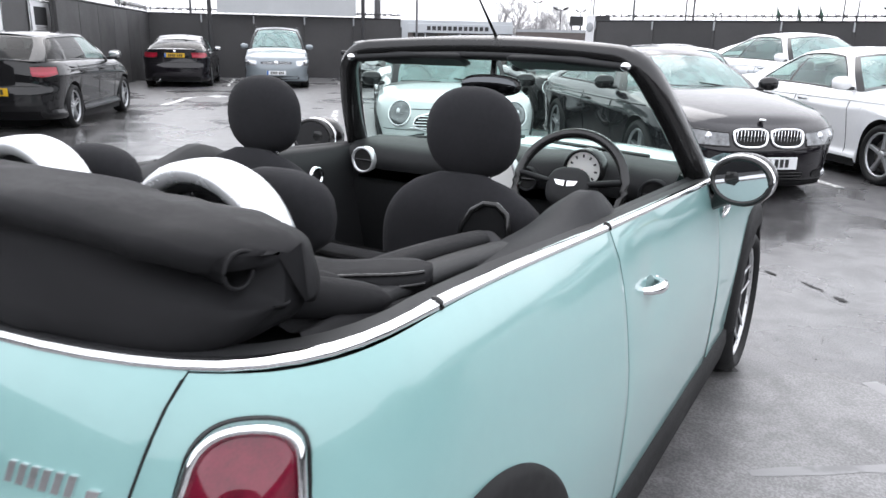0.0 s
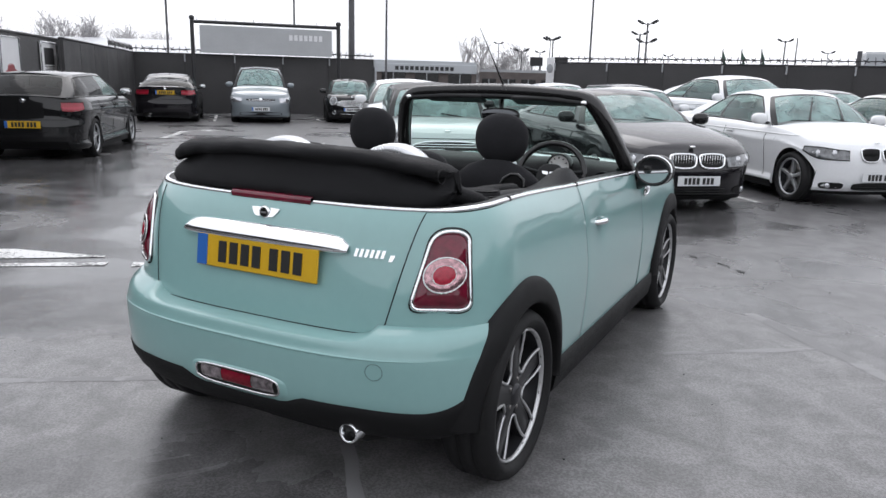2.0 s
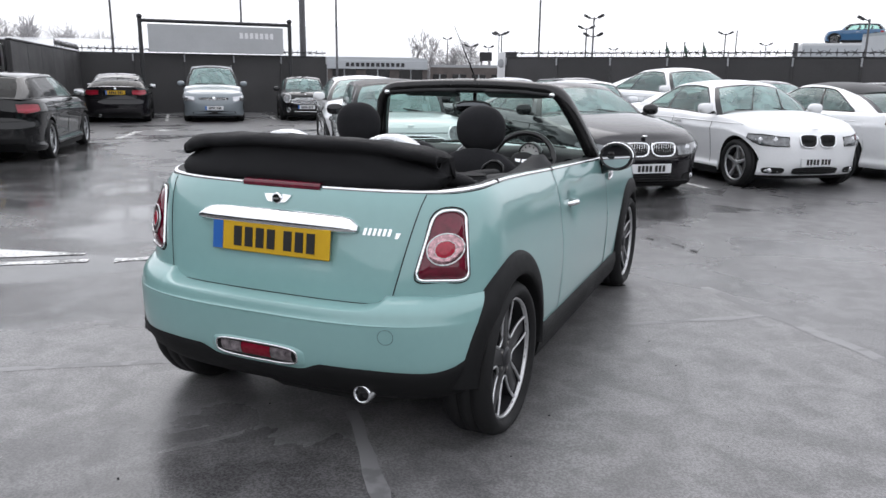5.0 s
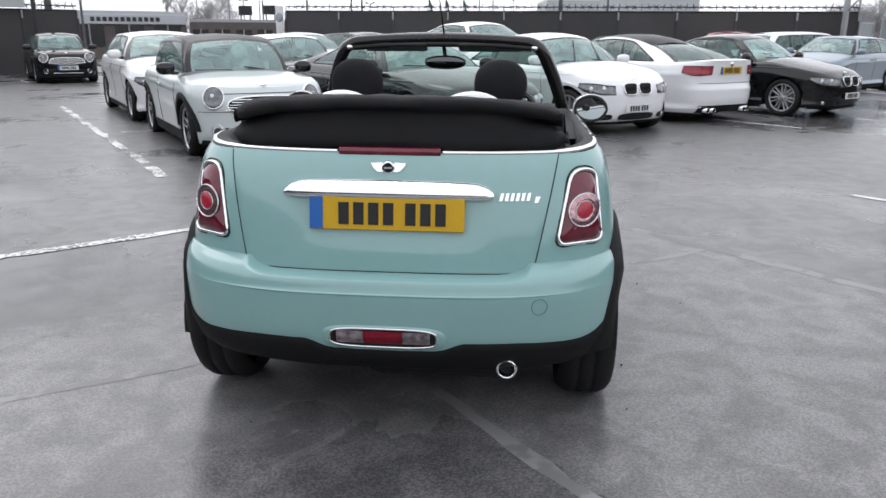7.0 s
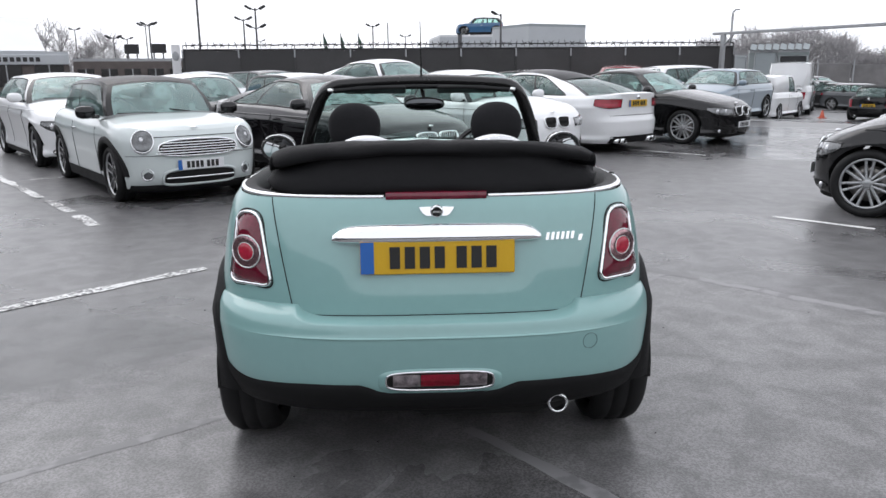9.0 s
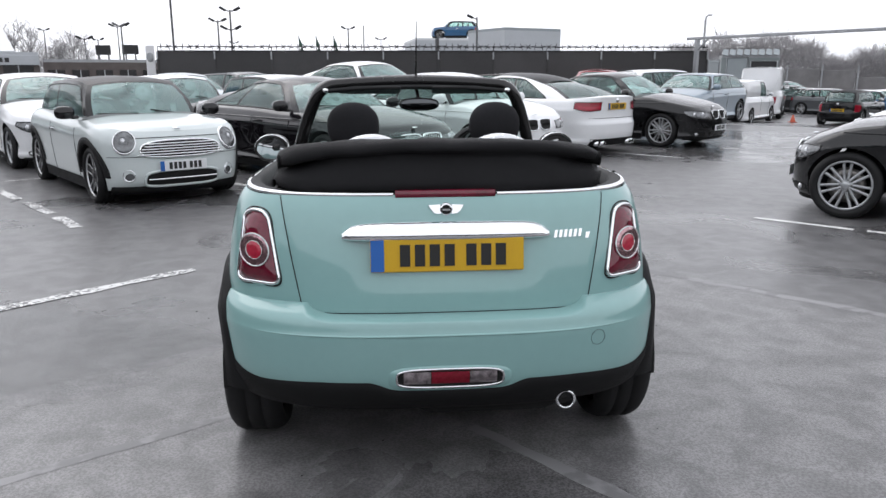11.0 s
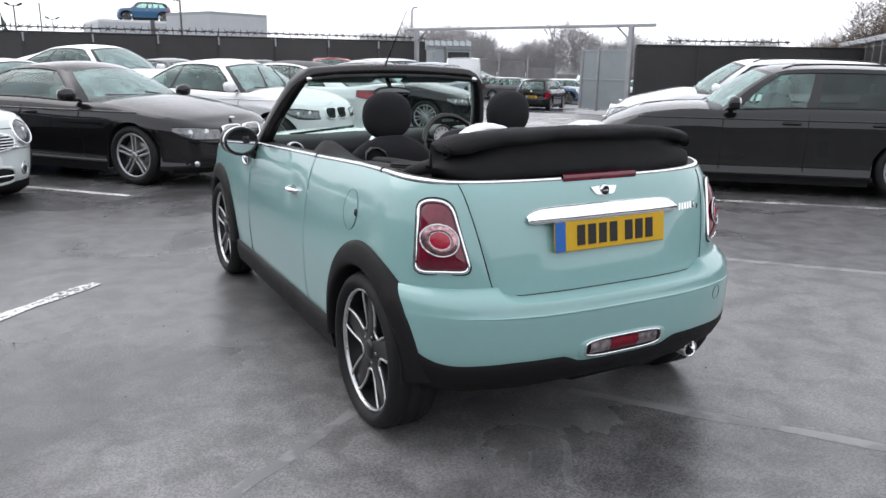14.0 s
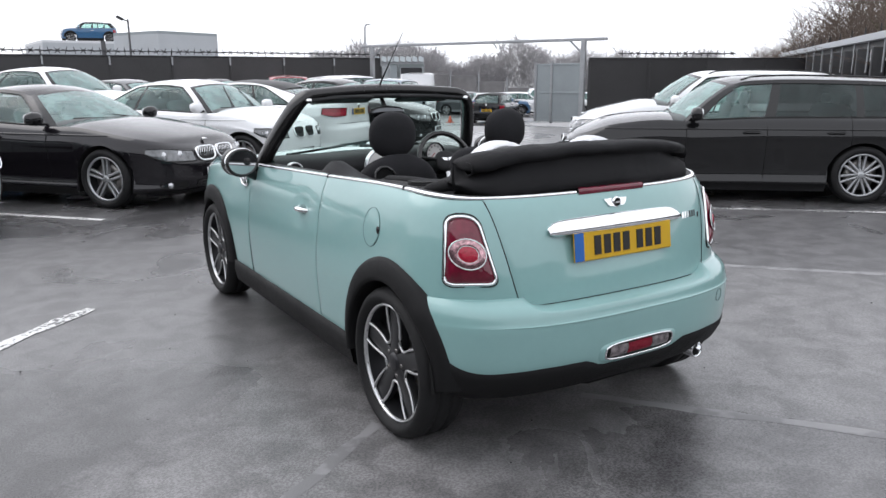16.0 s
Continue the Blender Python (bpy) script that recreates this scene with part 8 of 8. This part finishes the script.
for sg in (1, -1):
    part("headlamp", Geo().spin([(-0.03, 0.125), (0.02, 0.12), (0.03, 0.1), (0.04, 0.0005)], 24, "y").moved(Matrix.Translation((sg * 0.58, 2.93, 0.75)) @ Euler((radians(-22), 0, radians(-20 * sg))).to_matrix().to_4x4()), CLEARLENS, hero)
# floor pan
part("boot_floor", Geo().box((0, -0.10, 0.315), (1.08, 0.66, 0.13), 0.03), DARK, hero)
part("silencer", Geo().box((0.16, -0.28, 0.245), (0.62, 0.26, 0.13), 0.05), DARK, hero)
part("floor_pan", Geo().box((0, 1.25, 0.24), (1.30, 2.3, 0.06), 0.02), DARK, hero)
part("rear_floor", Geo().box((0, 0.0, 0.42), (1.04, 0.74, 0.05), 0.02), DARK, hero)
part("tank", Geo().box((0, -0.1, 0.33), (0.9, 0.5, 0.14), 0.04), DARK, hero)

# ---- cockpit ----
part("boot_deck", Geo().box((0, -0.02, 0.955), (1.26, 0.46, 0.03), 0.01), DASH, hero)
part("rear_bulkhead", Geo().box((0, 0.20, 0.72), (1.28, 0.05, 0.46), 0.02), DASH, hero)


def seat(cx):
    """One front seat: cushion, shaped backrest with a map pocket, headrest on two steel posts."""
    st = part("front_seat", Geo().box((cx, 1.05, 0.52), (0.50, 0.52, 0.16), 0.06), SEAT, hero, "black cloth front seat with headrest")
    rows = []
    for i in range(19):
        v = (i / 18) ** 0.8
        z = lerp(0.50, 1.058, v)
        yc = 0.82 - 0.10 * v
        hw_ = lerp(0.26, 0.235, v) * math.sqrt(1 - 0.93 * max(0, (v - 0.58) / 0.42) ** 2.6)
        th = lerp(0.09, 0.065, v) * (1 - 0.8 * max(0, (v - 0.75) / 0.25) ** 2.5)
        rows.append([Vector((cx + hw_ * math.copysign(abs(math.cos(a)) ** 0.6, math.cos(a)), yc + th * math.copysign(abs(math.sin(a)) ** 0.75, math.sin(a)), z)) for a in span(0, 2 * math.pi * 23 / 24, 24)])
    part("backrest", Geo().grid(rows, close=True, flip=True).fan(rows[-1], Vector((cx, 0.72, 1.061)), flip=False), SEAT, st)
    hr = part("headrest", Geo().ball((cx, 0.775, 1.150), (0.126, 0.064, 0.112), 24, 16, 0.88), SEAT, st)
    for sx in (-0.055, 0.055):
        part("headrest_post", Geo().tube([(cx + sx, 0.755, 1.0), (cx + sx, 0.765, 1.07)], 0.007, 8), CHROME, hr)
    return st


for cx in (-0.345, 0.345):
    seat(cx)
    # belt guide on the outer shoulder
    sg = 1 if cx > 0 else -1
    ring = [Vector((cx + sg * (0.110 + 0.064 * math.cos(a)), 0.635, 0.938 + 0.074 * math.sin(a) + 0.02 * math.cos(a))) for a in span(0, 2 * math.pi * 11 / 12, 12)]
    gd = part("belt_guide", Geo().tube(ring, 0.008, 6, True), TRIM, hero)
    part("guide_panel", Geo().fan(ring, Vector((cx + sg * 0.115, 0.63, 0.935)), flip=False).fan(ring, Vector((cx + sg * 0.115, 0.63, 0.935)), flip=True), DASH, gd)
# rear seat
for cx in (-0.30, 0.30):
    part("rear_seat", Geo().box((cx, 0.27, 0.80), (0.52, 0.14, 0.36), 0.05, pose(0, 0, 0, 10)), SEAT, hero)
    part("rear_headrest", Geo().ball((cx * 0.88, 0.17, 1.055), (0.125, 0.05, 0.080), 18, 10, 0.8), SEAT, hero)
    # roll hoop
    rows = []
    for a in span(math.radians(4), math.radians(176), 19):
        o = Vector((cx * 0.84 + 0.150 * math.cos(a), 0.01, 1.022 + 0.128 * math.sin(a)))
        nrm = Vector((math.cos(a), 0, math.sin(a)))
        rows.append([o + Vector((0, 0.045 * math.copysign(abs(math.cos(b)) ** 0.6, math.cos(b)), 0)) + nrm * (0.020 * math.copysign(abs(math.sin(b)) ** 0.6, math.sin(b))) for b in span(0, 2 * math.pi * 11 / 12, 12)])
    hoop = part("roll_hoop", Geo().grid(rows, close=True, flip=False), SILVERTRIM, hero, "silver roll hoop behind the rear seat")
    part("hoop_infill", Geo().box((cx * 0.84, 0.015, 1.02), (0.25, 0.03, 0.15), 0.012), DASH, hoop)
    part("hoop_lining", Geo().tube([(cx * 0.84 + 0.130 * math.cos(a), 0.0, 1.022 + 0.108 * math.sin(a)) for a in span(0, math.pi, 15)], 0.016, 6), DASH, hoop)
for sg in (1, -1):
    # side trim beside the rear seat and along the doors
    rows = []
    for k, y in enumerate(span(0.20, 0.96, 20)):
        t = k / 19
        zb = 0.955 + 0.018 * math.sin(t * 2.6) - 6.0 * max(0.0, y - 0.86) ** 2
        bump = 0.050 * math.exp(-((y - 0.78) / 0.115) ** 2)
        rows.append([Vector((sg * x, y, z)) for x, z in ((0.690, zb + 0.012), (0.66, zb + 0.02 + bump), (0.62, zb + 0.018 + bump), (0.56 + 0.02 * t, zb + 0.004 + bump * 0.6), (0.535, zb - 0.03), (0.53, zb - 0.22))])
    part("side_trim", Geo().grid(rows, flip=sg < 0), GREYTRIM, hero, "grey moulded side trim")
    rows = [[Vector((sg * x, y, z)) for x, z in ((0.705, BELT(y) + 0.0), (0.68, BELT(y) + 0.008), (0.655, BELT(y) - 0.01), (0.64, BELT(y) - 0.08), (0.64, 0.5))] for y in span(0.82, 1.70, 12)]
    dc = part("door_card", Geo().grid(rows, flip=sg < 0), DASH, hero)
    part("door_pull", Geo().spin([(0.0, 0.040), (-0.012 * sg, 0.038), (-0.014 * sg, 0.030), (-0.006 * sg, 0.026)], 20, "x", c=(sg * 0.634, 1.34, 0.86)), CHROME, dc, "round chrome door pull")
    part("seat_belt", Geo().tube([(sg * 0.60, 0.42, 0.98), (sg * 0.50, 0.55, 0.97), (sg * 0.46, 0.63, 0.93)], 0.022, 6, r2=0.003), SEAT, hero)
# dashboard
rows = []
for i in range(21):
    x = lerp(-0.66, 0.66, i / 20)
    hump = 0.030 * math.exp(-((x - 0.345) / 0.17) ** 2) + 0.012 * math.exp(-(x / 0.16) ** 2)
    rows.append([Vector((x, 1.95, 0.958)), Vector((x, 1.80, 0.976 + hump * 0.5)), Vector((x, 1.63, 0.966 + hump)), Vector((x, 1.575, 0.94 + hump)), Vector((x, 1.57, 0.88)), Vector((x, 1.585, 0.865)), Vector((x, 1.585, 0.80)), Vector((x, 1.62, 0.66)), Vector((x, 1.66, 0.5))])
dash = part("dashboard", Geo().grid(rows, flip=True), DASH, hero, "charcoal dashboard with round vents")
part("dash_band", Geo().grid([[Vector((x, 1.566, 0.872)), Vector((x, 1.566, 0.835))] for x in span(-0.60, 0.60, 13)], flip=True).grid([[Vector((x, 1.566, 0.872)), Vector((x, 1.566, 0.835))] for x in span(-0.60, 0.60, 13)]), SILVERTRIM, dash)
for x, z, r in ((-0.565, 0.905, 0.052), (0.15, 0.905, 0.042), (0.60, 0.90, 0.050)):
    v = part("air_vent", Geo().spin([(0.02, r), (-0.014, r * 1.02), (-0.018, r * 0.92), (-0.01, r * 0.82)], 24, "y", c=(x, 1.56, z)), SILVERTRIM if x < 0 else GREYTRIM, dash)
    part("vent_core", Geo().spin([(-0.008, r * 0.84), (-0.004, 0.0005)], 20, "y", c=(x, 1.56, z)), DARK, v)
    part("vent_vane", Geo().box((x, 1.552, z), (r * 1.6, 0.008, 0.008), 0.002), TRIM, v)
gz = Vector((0.362, 1.548, 0.962))
dl = part("rev_counter", Geo().spin([(0.05, 0.066), (-0.02, 0.069), (-0.026, 0.063), (-0.012, 0.058)], 26, "y", c=tuple(gz)), TRIM, dash)
part("dial_face", Geo().spin([(-0.012, 0.058), (-0.013, 0.0005)], 26, "y", c=tuple(gz)), DIAL, dl, "white dial face")
for k in range(9):
    a = math.radians(-130 + 260 * k / 8)
    part("dial_mark", Geo().box((gz.x + 0.045 * math.sin(a), gz.y - 0.0145, gz.z + 0.045 * math.cos(a)), (0.006, 0.002, 0.010), 0, pose(0, 0, 0, 0, math.degrees(a), 0)), INK, dl, smooth=False)
part("dial_needle", Geo().box((gz.x - 0.018, gz.y - 0.016, gz.z - 0.018), (0.004, 0.002, 0.05), 0, pose(0, 0, 0, 0, 45, 0)), BRIGHTRED, dl, smooth=False)
sp = part("centre_speedometer", Geo().spin([(0.02, 0.118), (-0.02, 0.120), (-0.026, 0.112), (-0.014, 0.104)], 30, "y", c=(0.0, 1.558, 0.895)), SILVERTRIM, dash)
part("dial_face", Geo().spin([(-0.014, 0.104), (-0.015, 0.0005)], 30, "y", c=(0.0, 1.558, 0.895)), DIAL, sp)
# steering wheel
sm = Matrix.Translation((0.362, 1.405, 0.925)) @ Euler((radians(-24), 0, 0)).to_matrix().to_4x4()
stw = part("steering_wheel", Geo().tube([(0.183 * math.cos(a), 0, 0.178 * math.sin(a)) for a in span(0, 2 * math.pi * 39 / 40, 40)], 0.0165, 8, True).moved(sm), TRIM, hero, "black leather steering wheel")
part("hub", Geo().ball((0, 0.0, -0.005), (0.075, 0.028, 0.068), 20, 10, 0.8).moved(sm), DASH, stw)
for ang in (10, 170, 270):
    a = radians(ang)
    part("wheel_spoke", Geo().tube([(0.06 * math.cos(a), 0, 0.06 * math.sin(a)), (0.175 * math.cos(a), 0, 0.17 * math.sin(a))], 0.018, 6, r2=0.010).moved(sm), DASH if ang != 270 else SILVERTRIM, stw)
for sg in (1, -1):
    part("hub_badge", Geo().poly([sm @ Vector((sg * x, -0.031, z)) for x, z in ((0.004, 0.010), (0.040, 0.012), (0.030, -0.004), (0.004, -0.008))], flip=sg > 0).poly([sm @ Vector((sg * x, -0.0312, z)) for x, z in ((0.004, 0.010), (0.040, 0.012), (0.030, -0.004), (0.004, -0.008))], flip=sg < 0), CHROME, stw)
part("column_shroud", Geo().tube([(0.362, 1.42, 0.91), (0.362, 1.60, 0.86)], 0.055, 10), DASH, hero)
